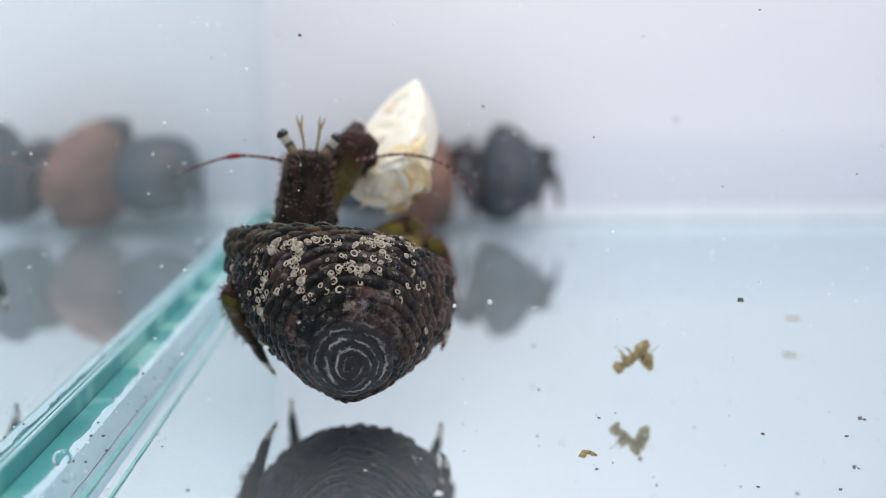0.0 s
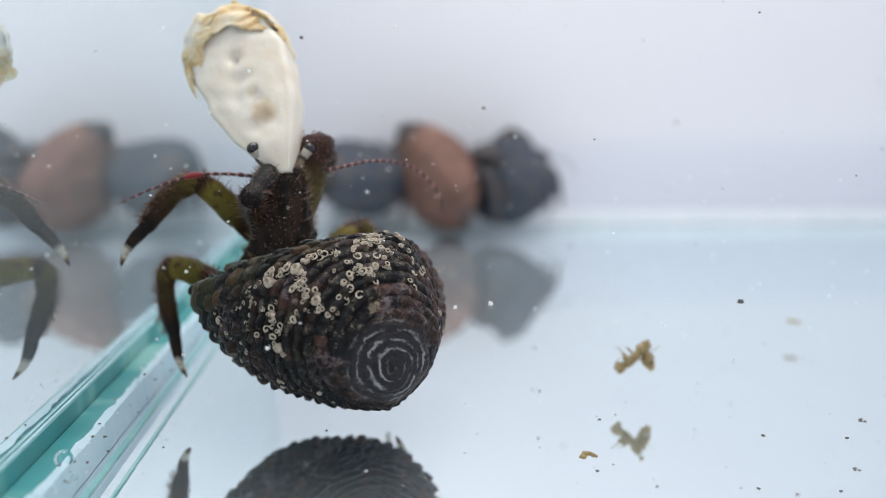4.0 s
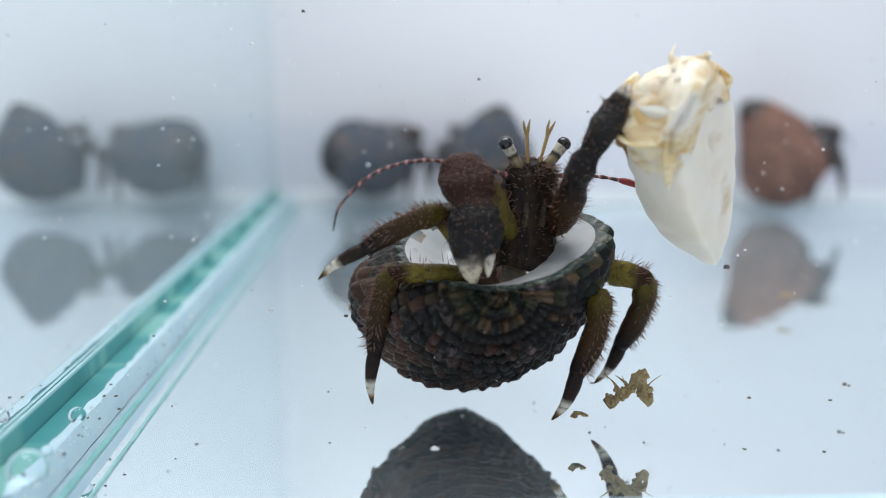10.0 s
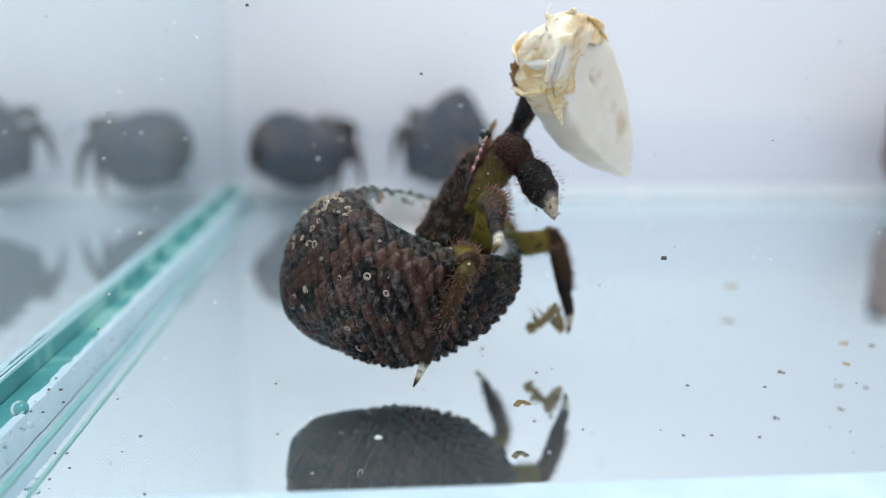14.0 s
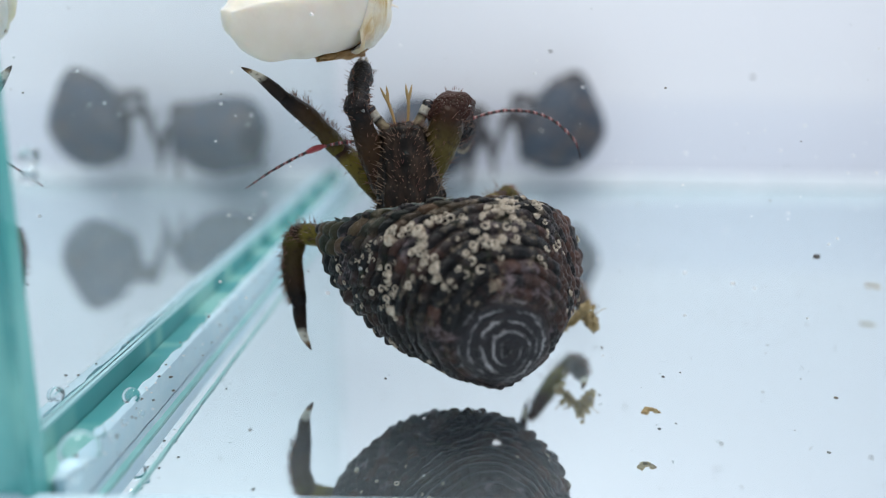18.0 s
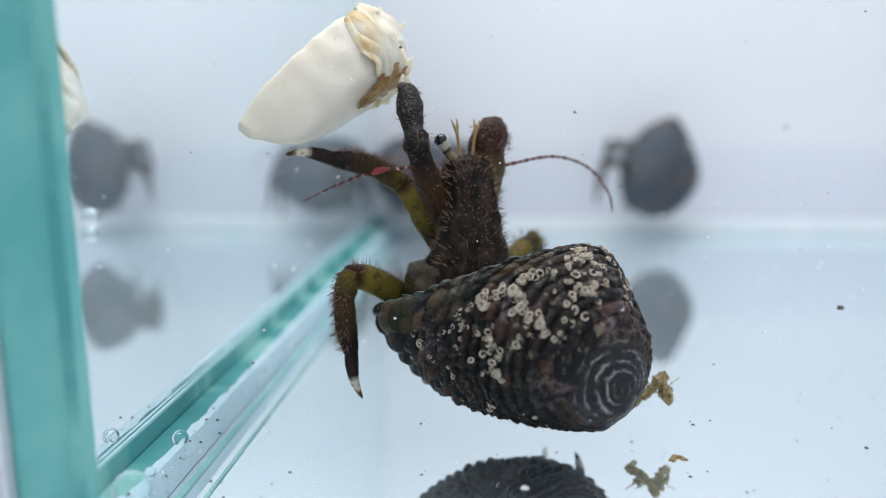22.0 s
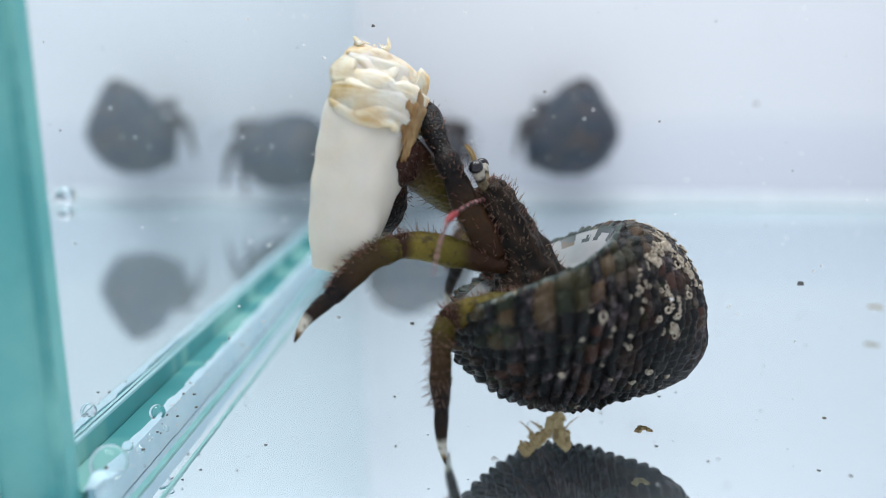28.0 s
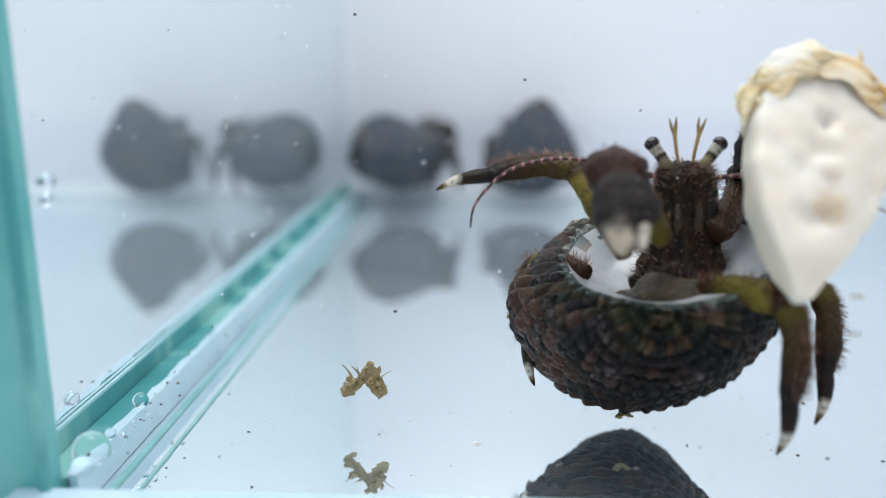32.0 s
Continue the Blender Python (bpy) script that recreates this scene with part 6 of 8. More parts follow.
    L2a=[(0, -7.29, 5.6, 0.58, 117.04, -49.21, -58.36), (1, -5.57, 6.15, 1.25, 103.16, -20.73, -98.66), (2, -4.7, 6.4, 1.69, 114.16, -21.11, -96.87), (3, -5.94, 5.97, 1.75, 102.57, -24.21, -88.81), (3.5, -8.11, 7.91, 3.25, 93.07, -13.22, -118.84), (4, -10.27, 9.85, 4.75, 79.52, -8.28, -149.4), (4.5, -8.56, 8.21, 4.53, 80.49, 1.07, -121.35), (6.5, -9.45, 5.8, 3.2, 102.44, 4.56, -99.49), (7, -8.22, 4.72, 4.74, 97.53, -13.14, -121.25), (8, -8.12, 4.1, 2.58, -71.47, 169.94, 14.79), (9, -6.97, 4.1, 1.36, 121.92, 10.8, -149.13), (10, -9.38, 4.27, 0.51, 110.53, -13.51, -111.1), (11, -10.2, 5.38, 2.92, 96.96, -4.43, -133.24), (12, -9.71, 4.16, 3.22, 93.5, -6.15, -117.48), (13, -10.84, 7.27, 2.58, 93.44, -15.46, -147.23), (13.5, -13.28, 7.72, 1.97, 96.68, -5.15, -124.28), (15.5, -6.98, 6.12, 1.03, 81.78, -8.17, -85.97), (15.75, -7.35, 5.39, 0.53, 100.28, 3.11, -56.45), (16, -7.73, 4.66, 0.03, 121.95, 3.34, -24.87), (16.5, -7.28, 5.62, 0.28, 120.17, 19.41, -58.33), (17, -6.83, 6.57, 0.52, 108.19, 31.45, -96.61), (18, -9.38, 7.18, 2.45, 86.51, 35.74, -134), (19, -8.89, 5.37, 2.76, 87.44, 33.54, -104.4), (20, -8.95, 6.07, 2.63, 86.07, 31.69, -121.57), (21, -8.86, 6.75, 4.27, 86.07, 31.88, -117.19), (22, -8.74, 9.94, 4.52, 60.87, -2.44, -76.97), (23, -7.5, 7.48, 4.04, 92.56, 19.86, -110.4), (23.5, -7.62, 9.23, 2.8, 81.23, 9.16, -143.61), (24, -7.74, 10.97, 1.55, 77.54, -5.7, -174.08), (24.5, -6.91, 5.87, 1.95, 62.4, 10.3, -144.33), (25.5, -8.26, 6.3, 1.96, 83.58, 23.84, -122.29), (26.5, -9.6, 6.72, 1.96, 110.28, 27.57, -94.81), (27, -5.65, 5.04, 4.35, 99.21, 30.61, -105.72), (28, -6.62, 6.67, 2.54, 96.12, 24.18, -167.07), (28.5, -6.86, 6.75, 3.41, 103.14, 16.77, -136.15), (29, -7.11, 6.83, 4.28, 105.19, 7.08, -107.26), (30, -7.73, 4.73, 2.81, 109.7, 15.79, -153.07), (30.166, -7.17, 3.49, 2.12, 118.88, 16.27, -122.86), (30.333, -6.61, 2.25, 1.42, 127.05, 12.23, -93), (30.416, -6.33, 1.63, 1.07, 130.01, 8.88, -78.68), (30.5, -6.05, 1.01, 0.72, 132.04, 4.87, -64.5), (30.584, -5.77, 0.39, 0.37, 133.02, 0.49, -50.51), (30.667, -5.49, -0.23, 0.03, 132.92, -3.94, -36.74), (30.751, -5.91, 2.47, 1.17, 122.97, -1.83, -65.6), (30.834, -6.32, 5.14, 2.3, 113.34, -4.73, -94.06), (30.917, -6.74, 7.82, 3.43, 106.13, -11.88, -122.21), (31, -7.16, 10.5, 4.56, -76.91, -158.44, 29.48), (31.125, -6.98, 8.05, 3.34, 98.99, -11.46, -115.26), (31.25, -6.81, 5.59, 2.12, 101.49, -0.92, -81.43), (31.375, -6.64, 3.13, 0.9, 109.46, 6.42, -46.95), (31.5, -6.47, 0.67, -0.31, 120.28, 7.86, -11.5), (31.75, -7.52, 2.36, 0.22, 115.84, 19.33, -40.66), (32, -8.58, 4.05, 0.74, 105.43, 27.01, -72.88)],
    L2b=[(0, -11.34, 0.27, -1.49, 177.37, 38.97, -141.29), (1, -12.4, 6.61, -0.24, -179.77, 25.11, -140.85), (2, -11.17, 6.14, -0.98, 163.14, 23.42, -148), (3, -12.76, 5.2, 0.36, 168.76, 25.18, -145.6), (3.5, -14.27, 11.21, 2.89, -0.41, 171.73, 34.08), (4, -13.62, 15.87, 6.01, 10.52, -171.72, 30.6), (4.5, -14.47, 11.78, 5.68, 179.27, -1.54, -126.72), (5.5, -15.32, 9.42, 3.69, -170.95, -16.72, -96.37), (6.5, -16.17, 7.05, 1.7, -170.41, -34.69, -64.68), (7, -14.26, 8.14, 3.85, 32.9, -166.86, 58.75), (8, -9.44, 10.62, 0.39, 29.17, 169.94, 14.79), (8.5, -9.43, 10.09, -0.94, 22.59, -162.62, 51.8), (9, -9.43, 9.55, -2.27, 176.72, -33.42, -80.26), (10, -15.71, 6.09, -1.88, -151.83, -13.68, -98.05), (11, -15.31, 10.1, 2.07, -161.29, 12.53, -127.8), (12, -15.93, 7.34, 2.8, 178.97, -17.5, -89.98), (13, -14.72, 13.08, 2.18, 11.4, -164.54, 32.77), (13.5, -19.06, 11.58, 1.16, -155.61, -3.05, -118.1), (15.5, -13.9, 5.78, 2.02, -170.18, -5.3, -112.37), (15.75, -13.13, 1.64, -0.72, -8.23, 161.76, 61.8), (16, -10.42, -0.63, -3.66, 146.75, 38.11, -134.08), (16.5, -13.04, 3.44, -3.04, -18.76, 149.43, 47.66), (17, -13.31, 8.46, -1.34, 174.53, 22.91, -132.81), (18, -14.58, 11.85, 2.8, -175.07, -10.33, -116.85), (19, -15.71, 6.94, 3.02, -162.74, -10.73, -106.65), (20, -15.03, 9.51, 3.03, -170.06, -9.53, -112.13), (21, -15.19, 9.71, 4.68, 177.51, -9.3, -107.64), (22, -14.73, 8.7, 7.92, 172.49, -2.44, -76.97), (23, -14.02, 10.01, 3.75, -176.26, -29.11, -80.65), (23.5, -11.86, 14.69, 3.85, 4.15, -171.28, 63.27), (24, -8.3, 17.78, 3.05, -2.72, -174.3, 5.92), (24.5, -11, 10.57, 5.14, 119.55, -4.27, -116.23), (25.5, -14.3, 9.74, 2.67, -15.1, -171.08, 77.13), (26.5, -16.05, 8.39, -0.19, -149.87, -21.61, -96.62), (27, -12.14, 7.46, 3.39, -157.64, -4.41, -112.72), (28, -7.88, 13.52, 1.86, 169.54, 0.93, -124.85), (28.5, -11.26, 11.98, 1.89, 163.52, -22.83, -80.68), (29, -13.49, 9.05, 2.46, 138.57, -33.88, -25.63), (30, -10.14, 10.9, 0.54, 176.49, -34.57, -74.67), (30.166, -11.81, 7.61, -1.13, 171.21, -20.03, -77.17), (30.333, -12.14, 3.43, -2.7, 165.57, -5.68, -80.87), (30.416, -11.73, 1.26, -3.37, 162.46, 1.3, -83.21), (30.5, -10.91, -0.87, -3.95, 158.99, 8.22, -85.99), (30.584, -9.74, -2.84, -4.4, 165.58, -0.7, -94.13), (30.667, -8.29, -4.53, -4.73, -6.65, -171.56, 76.78), (30.751, -11.21, -0.07, -2.64, 2.59, -165.16, 66.33), (30.834, -12.75, 5.37, -0.46, 13.04, -160.66, 54.78), (30.917, -12.64, 11.07, 1.53, 24.46, -158.35, 42.3), (31, -11.02, 16.15, 3.08, 36.24, -158.44, 29.48), (31.125, -13.33, 10.8, 2.27, 30.99, -162.98, 40.34), (31.25, -13.59, 4.55, 0.73, 26.82, -168.34, 50.5), (31.375, -11.64, -1.19, -1.41, 23.72, -174.32, 60.1), (31.5, -8.15, -5.16, -3.81, -158.33, 0.71, -110.68), (31.75, -12.4, -1.76, -2.66, -159.28, 14.06, -92.49), (32, -15.28, 2.87, -0.92, -155.63, 27.01, -72.88)],
    R1a=[(0, 3.24, 8.4, 3.84, 37.94, 37.7, 73.24), (1, 3.27, 8.33, 3.77, 39.12, 38.22, 73.76), (2, 3.26, 8.4, 3.84, 33.99, 20.32, 59.25), (3, 3.14, 8.18, 3.54, 43.8, 40.15, 77.36), (4, 2.49, 8.19, 5.16, 51.76, 40.7, 78.06), (4.5, 4.4, 8.95, 3.52, 60.33, 44.96, 86.2), (5, 4.4, 8.64, 3.76, 67.92, 43.38, 114.95), (5.5, 4.4, 8.33, 4, 73.35, 39.43, 141.99), (6, 4.39, 8.02, 4.23, -104.24, 145.9, -13.11), (6.5, 4.39, 7.72, 4.47, 75.28, 28.45, -169.9), (6.75, 4.01, 8.99, 5.32, 57.83, 22.78, 175.59), (7, 3.64, 10.27, 6.17, 43.05, 13.71, 164.02), (7.5, 2.47, 9.4, 5.41, 39.6, -6.27, 157.21), (8, 1.3, 8.52, 4.65, 38.39, -26.51, 150.98), (9, 3.23, 8.77, 6.58, 33.42, -28.51, 130.74), (10, 0.63, 9.19, 3.68, 14.8, -17.68, 119.85), (11, 0.74, 8.9, 4.06, 3.99, -15.75, 120.38), (11.25, 0.63, 8.9, 4.07, 29.58, -6.02, 109.79), (11.5, 0.52, 8.89, 4.09, 53.1, 7.14, 104.37), (11.75, 0.41, 8.89, 4.11, 76.75, 21.37, 104.66), (12, 0.3, 8.88, 4.12, 103.67, 34.14, 111.8), (12.25, 0.49, 8.89, 4.09, 77.06, 42.96, 81.15), (12.5, 0.67, 8.89, 4.05, 47.52, 39.14, 47.66), (12.625, 0.76, 8.9, 4.03, 36.24, 17.47, 59.44), (12.75, 0.86, 8.9, 4.01, 21.43, -1.31, 74.55), (12.875, 0.95, 8.9, 3.99, 1.6, -14.8, 94.61), (13, 1.04, 8.9, 3.97, -22.79, -19.75, 119.2), (13.125, 1.09, 8.9, 3.96, -8.17, -12.07, 90.52), (13.25, 1.13, 8.9, 3.95, 0.89, 1.16, 65), (13.375, 1.17, 8.9, 3.94, 3.57, 16.94, 40.77), (13.5, 1.22, 8.89, 3.93, -1.24, 32.34, 14.1), (15.5, 3.02, 8.49, 3.81, -6.87, -13.13, 15.02), (15.625, 3.12, 8.82, 5.14, 10.93, -2.45, 27.79), (15.75, 3.22, 9.15, 6.48, 30.63, 3.58, 43.2), (15.875, 3.33, 9.48, 7.81, 51.26, 3.9, 59.78), (16, 3.43, 9.81, 9.15, 71.13, -1.57, 75.4), (16.5, 3.39, 9.08, 6.5, 44.94, 33.38, 56.71), (17, 3.35, 8.35, 3.85, -9.47, 49.15, 7.87), (18, 2.95, 7.96, 3.29, -15.65, 60.69, 3.94), (19, 2.84, 7.77, 3.11, -17.51, 63.52, 2.16), (20, 2.91, 7.9, 3.25, -16.61, 61.94, 3.22), (21, 2.86, 8.35, 4.82, -12.34, 62.46, 2.88), (22, 3.33, 8.54, 4.47, -13.8, 64.25, 1.98), (23, 4.56, 8.99, 3.45, -17.79, 69.38, -1.63), (24, 3.35, 8.02, 3.68, -12.02, 56.35, 5.73), (24.5, 3.35, 8.06, 3.73, -12.82, 56.96, 5.49), (26.5, 3.94, 7.61, 4.82, -9.34, 56.88, 5.53), (27, 4.7, 7.57, 4.59, -14.78, 64.49, 2.62), (28, 3.72, 7.25, 5.31, -4.78, 52.17, 7.83), (29, 5.32, 8.53, 2.62, -23.49, 78.78, -3.34), (29.5, 5.18, 10.15, 5.84, 48.45, 68.65, 104.45), (30, 5.04, 11.76, 9.07, 45.14, 48.03, 139.44), (30.5, 4.99, 11.24, 8.58, 44.58, -3.36, 155.44), (31, 4.94, 10.72, 8.09, 23.36, -51.6, -177.51), (31.25, 4.39, 10.1, 8.55, 21.16, -47.63, 161.68), (31.5, 3.84, 9.48, 9.01, 17.26, -44.4, 142.01), (31.75, 3.29, 8.85, 9.48, 12.27, -42.25, 122.95), (32, 2.74, 8.23, 9.94, 6.73, -41.39, 104.17)],
    R1b=[(0, 8.34, 10.39, 8.21, 141.73, 9.61, 125.81), (1, 8.45, 10.32, 8.03, 142.65, 8.91, 125.97), (2, 7.65, 8.13, 9.29, 124.69, 2.64, 134.03), (3, 8.58, 10.29, 7.4, 146.2, 6.38, 127.75), (4, 8.46, 9.82, 8.45, 148.44, -3.85, 127.12), (4.5, 10.64, 10.99, 5.97, 156.67, -3.3, 127.93), (5, 9.52, 13.01, 5.67, -25.54, -171.86, -47.57), (5.5, 7.53, 14.4, 5.55, -28.16, -167.22, -42.81), (6, 4.99, 14.85, 5.66, -31.23, -162.81, -37.73), (6.5, 2.37, 14.23, 6.03, 145.21, -21.31, 147.73), (6.75, 3.03, 15.01, 8.76, -65.39, -132.83, -14.71), (7, 3.79, 15.2, 11.14, 83.42, 13.71, 164.02), (7.5, 4.74, 13.28, 10.77, -77.98, -147.03, -15.75), (8, 5.55, 11.13, 9.56, -69.08, -153.49, -29.02), (9, 7.97, 9.18, 11.71, -55.99, -151.49, -49.26), (10, 3.21, 8.3, 10.13, 103.78, 40.34, 104.11), (11, 2.12, 7.51, 10.78, 87.55, 48.4, 69.4), (11.25, 4.1, 9.46, 10.13, 117.3, 46.54, 98.65), (11.5, 5.81, 10.79, 8.26, -39.77, 143.96, -58.94), (11.75, 6.85, 11.18, 5.6, -24.93, 159.27, -44.69), (12, 6.96, 10.54, 2.75, 164.97, 3.13, 144.49), (12.25, 7.39, 8.89, 5.23, -33.89, 161.32, -38.92), (12.5, 6.5, 7.62, 7.72, -56.21, 147.92, -48.42), (12.625, 5.19, 8.25, 9.42, 107.68, 20.57, 123.21), (12.75, 3.29, 8.08, 10.52, 94.22, 7.54, 118.76), (12.875, 1.29, 7.13, 10.76, 81.83, -6.13, 117.46), (13, -0.26, 5.67, 10.04, 69.06, -19.75, 119.2), (13.125, 0.1, 7.44, 10.74, 78.31, -9.16, 117.27), (13.25, 1.29, 8.98, 10.95, 87.1, 1.59, 117.08), (13.375, 3, 9.89, 10.62, 96.05, 12.25, 118.56), (13.5, 4.81, 9.95, 9.84, 105.82, 22.53, 121.9), (14.5, 3.04, 9.42, 10.21, 61.12, 51.32, 70.82), (15.5, 1.27, 8.89, 10.58, 3.1, 33.81, 6.8), (15.625, 3.48, 7.51, 12.01, 26.77, 46.03, 23.77), (15.75, 5.94, 6.81, 12.49, 59.03, 50.73, 49.75), (15.875, 8.19, 6.99, 12.18, 94.94, 27.12, 71.72), (16, 9.82, 8.08, 11.41, 117.48, -1.57, 75.4), (16.5, 9.02, 8.64, 10.64, 127.52, 6.82, 99.1), (17, 8.37, 10.21, 8.37, 140.27, 10.31, 124.24), (18, 8.69, 10.24, 6.59, 150.69, 2.73, 129.88), (19, 8.73, 10.1, 6.09, 153.09, 0.59, 130.41), (20, 8.7, 10.23, 6.4, 151.77, 1.77, 130.37), (21, 8.84, 10.15, 7.99, 149.93, -3.19, 127.91), (22, 9.39, 10.42, 7.42, 151.95, -3.22, 127.95), (23, 10.86, 10.95, 5.79, 157.43, -3.88, 127.15), (24, 8.87, 10.04, 7.47, 147.15, 7.26, 125.96), (24.5, 8.89, 10.15, 7.46, 147.7, 6.6, 126.93), (26.5, 9.59, 9.3, 8.6, 146.3, 3.82, 124.71), (27, 10.72, 9.64, 7.51, 152.4, -2.98, 129.44), (28, 9.1, 8.58, 9.58, 141.36, 5.02, 121.84), (29, 11.77, 10.95, 3.87, 166.94, -4.96, 129.11), (29.5, 9.17, 15.64, 7.53, -26.58, 159.03, -42.78), (30, 5.48, 17.92, 12.37, -39.97, 131.97, -40.56), (30.5, 7.3, 15.59, 13.56, -52.43, -174.83, -30.58), (31, 9.85, 13.71, 12.08, -86.44, -128.4, 2.49), (31.25, 9.76, 10.98, 12.95, -87.91, -132.1, -18.38), (31.5, 8.8, 8.24, 13.79, -91.06, -135.24, -38.09), (31.75, 7.04, 5.81, 14.54, 84.67, -42.51, 122.87), (32, 4.66, 3.97, 15.16, 79.76, -41.39, 104.17)],
    R2a=[(0, 4.46, 5.72, 3.59, 52.57, 30.74, 60.05), (0.5, 8.43, 7.64, 1.26, 84.9, 49.61, 97.35), (1, 12.4, 9.56, -1.07, -49.36, 134.59, -32.25), (2, 10.26, 9.56, 0.81, -59.45, 136.75, -34.34), (2.5, 7.32, 7.54, 1.99, -38.8, 126.23, -39.91), (3, 4.38, 5.52, 3.17, -12.63, 115.12, -38.37), (4, 3.62, 5.59, 4.32, 87.36, 69.57, 69.33), (4.5, 5.51, 6.3, 2.8, 99.44, 69.32, 81.82), (6.5, 5.62, 5.12, 3.78, 86.85, 69.62, 71.57), (7, 4.32, 7.29, 3.04, 97.63, 6.23, 94.6), (8, 3.31, 8.89, 8.14, 98.28, -19.67, 76.69), (8.5, 4.8, 7.24, 6.28, 93.07, 23.17, 73.28), (9, 6.29, 5.58, 4.42, 76.13, 64.88, 57.39), (10, 1.96, 6.98, 3.57, 48.16, 64.04, 50.92), (11, 2.6, 6.65, 3.55, 25.29, 51.43, 31.43), (12, 1.87, 6.57, 3.58, 90.46, 74.47, 107.34), (13, 1.78, 6, 3.52, 90.2, 19.59, 123.88), (13.5, 2.41, 6.25, 3.55, 110.73, 73.18, 137.75), (14.5, 3.35, 6.05, 3.55, 42.35, 57.19, 57.29), (15.5, 4.29, 5.84, 3.55, 33.61, 27.41, 34.56), (16, 4.39, 5.84, 3.56, 73.52, 55.76, 73.54), (17, 12.34, 8.63, 0.28, 123.75, 48.23, 137.38), (18, 15.9, 14.55, -3.94, -53.86, 134.41, -24.07), (18.5, 10.01, 9.85, -0.7, -73.39, 129.6, -65.4), (19, 4.11, 5.16, 2.54, 87.28, 45.32, 73.45), (20, 9.75, 4.62, 0.79, 116.25, 42.73, 101.58), (21, 4.02, 5.74, 4.03, 89.05, 48.61, 71.99), (22, 4.48, 5.92, 3.69, 90.83, 48.62, 73.49), (23, 5.62, 6.33, 2.71, 96.4, 48.53, 77.03), (24, 4.5, 5.32, 3.36, 73.64, 48.44, 58.84), (24.5, 4.54, 5.38, 3.39, 74.84, 48.77, 60.63), (26.5, 5.03, 4.91, 4.33, 77.16, 48.64, 59.9), (27, 5.91, 4.98, 3.83, 90.96, 49.87, 75.11), (28, 4.73, 4.52, 4.82, 71.57, 47.89, 52.61), (29, 6.4, 5.86, 1.96, 106.59, 50.06, 86.86), (30, 3.79, 6.15, 4.9, 73.07, 51.84, 72.24), (30.5, 3.52, 6.58, 4.74, 76.96, 45.07, 112.66), (31, 3.25, 7.01, 4.57, 74.1, 38.15, 148.26), (31.25, 4.17, 5.67, 4.62, 61.46, 21.25, 117.87), (31.5, 5.09, 4.33, 4.67, 59.4, 1.25, 93.43), (31.75, 5.99, 2.93, 5.1, 71.34, -18.2, 66.16), (32, 6.88, 1.54, 5.53, 93.27, -28.9, 31.78)],
    R2b=[(0, 10.36, 4.83, 7.24, 161.8, 20.51, 82.92), (0.5, 15.28, 9, 1.66, 138.3, 35.94, 41.59), (1, 17.98, 12.32, -4.27, 70.16, 134.59, -32.25), (2, 15.67, 13.16, -1.78, 51.38, 136.75, -34.34), (2.5, 13.51, 8.08, -1.23, 137.49, 26.79, 60.6), (3, 10.18, 2.88, 0.27, 49.56, 115.12, -38.37), (4, 10.27, 3.41, 4.43, -176.67, -4.36, 106.28), (4.5, 12.19, 4.25, 2.4, -169.19, -0.93, 107.25), (6.5, 12.37, 3.25, 3.92, -174.5, -0.89, 108.82), (7, 11.24, 7.75, 2.12, 8.9, 173.77, -85.4), (8, 10.13, 7.63, 7.19, -155.45, -19.67, 76.69), (9, 12.84, 3.2, 5.13, 156.5, 22.75, 83.15), (10, 8.66, 6.95, 5.62, 154.29, 9.81, 128.9), (11, 8.38, 6.68, 7.5, 146.76, 9.71, 115.89), (12, 8.57, 8.6, 3.56, 157.2, 11.09, 116.52), (13, 7.6, 9.9, 3.5, -10.26, 160.41, -56.12), (13.5, 8.57, 9.51, 2.84, 153.02, 24.2, 96.18), (14.5, 9.67, 7.16, 6.35, 151.66, 21.59, 92.08), (15.5, 8.7, 4.17, 8.72, 150.53, 18.89, 88.12), (16, 11.29, 5.52, 4.68, 174.78, 6.24, 106.14), (16.5, 14.85, 8.23, 1.18, 153.5, 32.63, 62.33), (17, 18.42, 10.95, -2.31, 113.95, 33.23, 3.75), (17.5, 19.66, 14.73, -4.57, -16.51, 106.62, -120.84), (18, 20.9, 18.51, -6.83, 74.68, 134.41, -24.07), (18.5, 16.75, 11.25, -1.98, 162.87, 38.5, 68.56), (19, 10.88, 3.4, 2.77, -173.9, 1.44, 109.63), (20, 16.32, 3.82, -1.48, 135.42, -14.85, 118.03), (21, 10.7, 3.66, 4.1, -175.52, -3.21, 107.08), (22, 11.16, 3.86, 3.62, -173.63, -2.52, 107.15), (23, 12.27, 4.2, 2.19, -168.27, -1.2, 106.51), (24, 11.01, 3.1, 4.67, 178.17, 5.57, 105.11), (24.5, 11.1, 3.26, 4.6, 178.92, 5.15, 106.08), (26.5, 11.52, 2.5, 5.35, 178.6, 2.05, 103.97), (27, 12.65, 3.09, 3.76, -173.28, -2.15, 108.64), (28, 11.01, 1.79, 6.3, 173.57, 1.44, 101.32), (29, 13.02, 3.96, 0.68, -159, 1.07, 109.19), (30, 10.65, 5.63, 6.16, 175.79, 1.35, 120.34), (30.5, 9.38, 10.24, 5.86, -12.87, 159.15, -77.51), (31, 5.79, 13.36, 6.08, 150.14, 36.05, 78.12), (31.25, 9.04, 9.62, 7.74, 159.25, 16.63, 71.75), (31.5, 11.1, 4.77, 8.23, 170.02, -1.52, 62.71), (31.75, 11.77, -0.39, 7.23, -175.87, -17.34, 49.89), (32, 10.73, -4.3, 5.18, -156.7, -28.9, 31.78)],
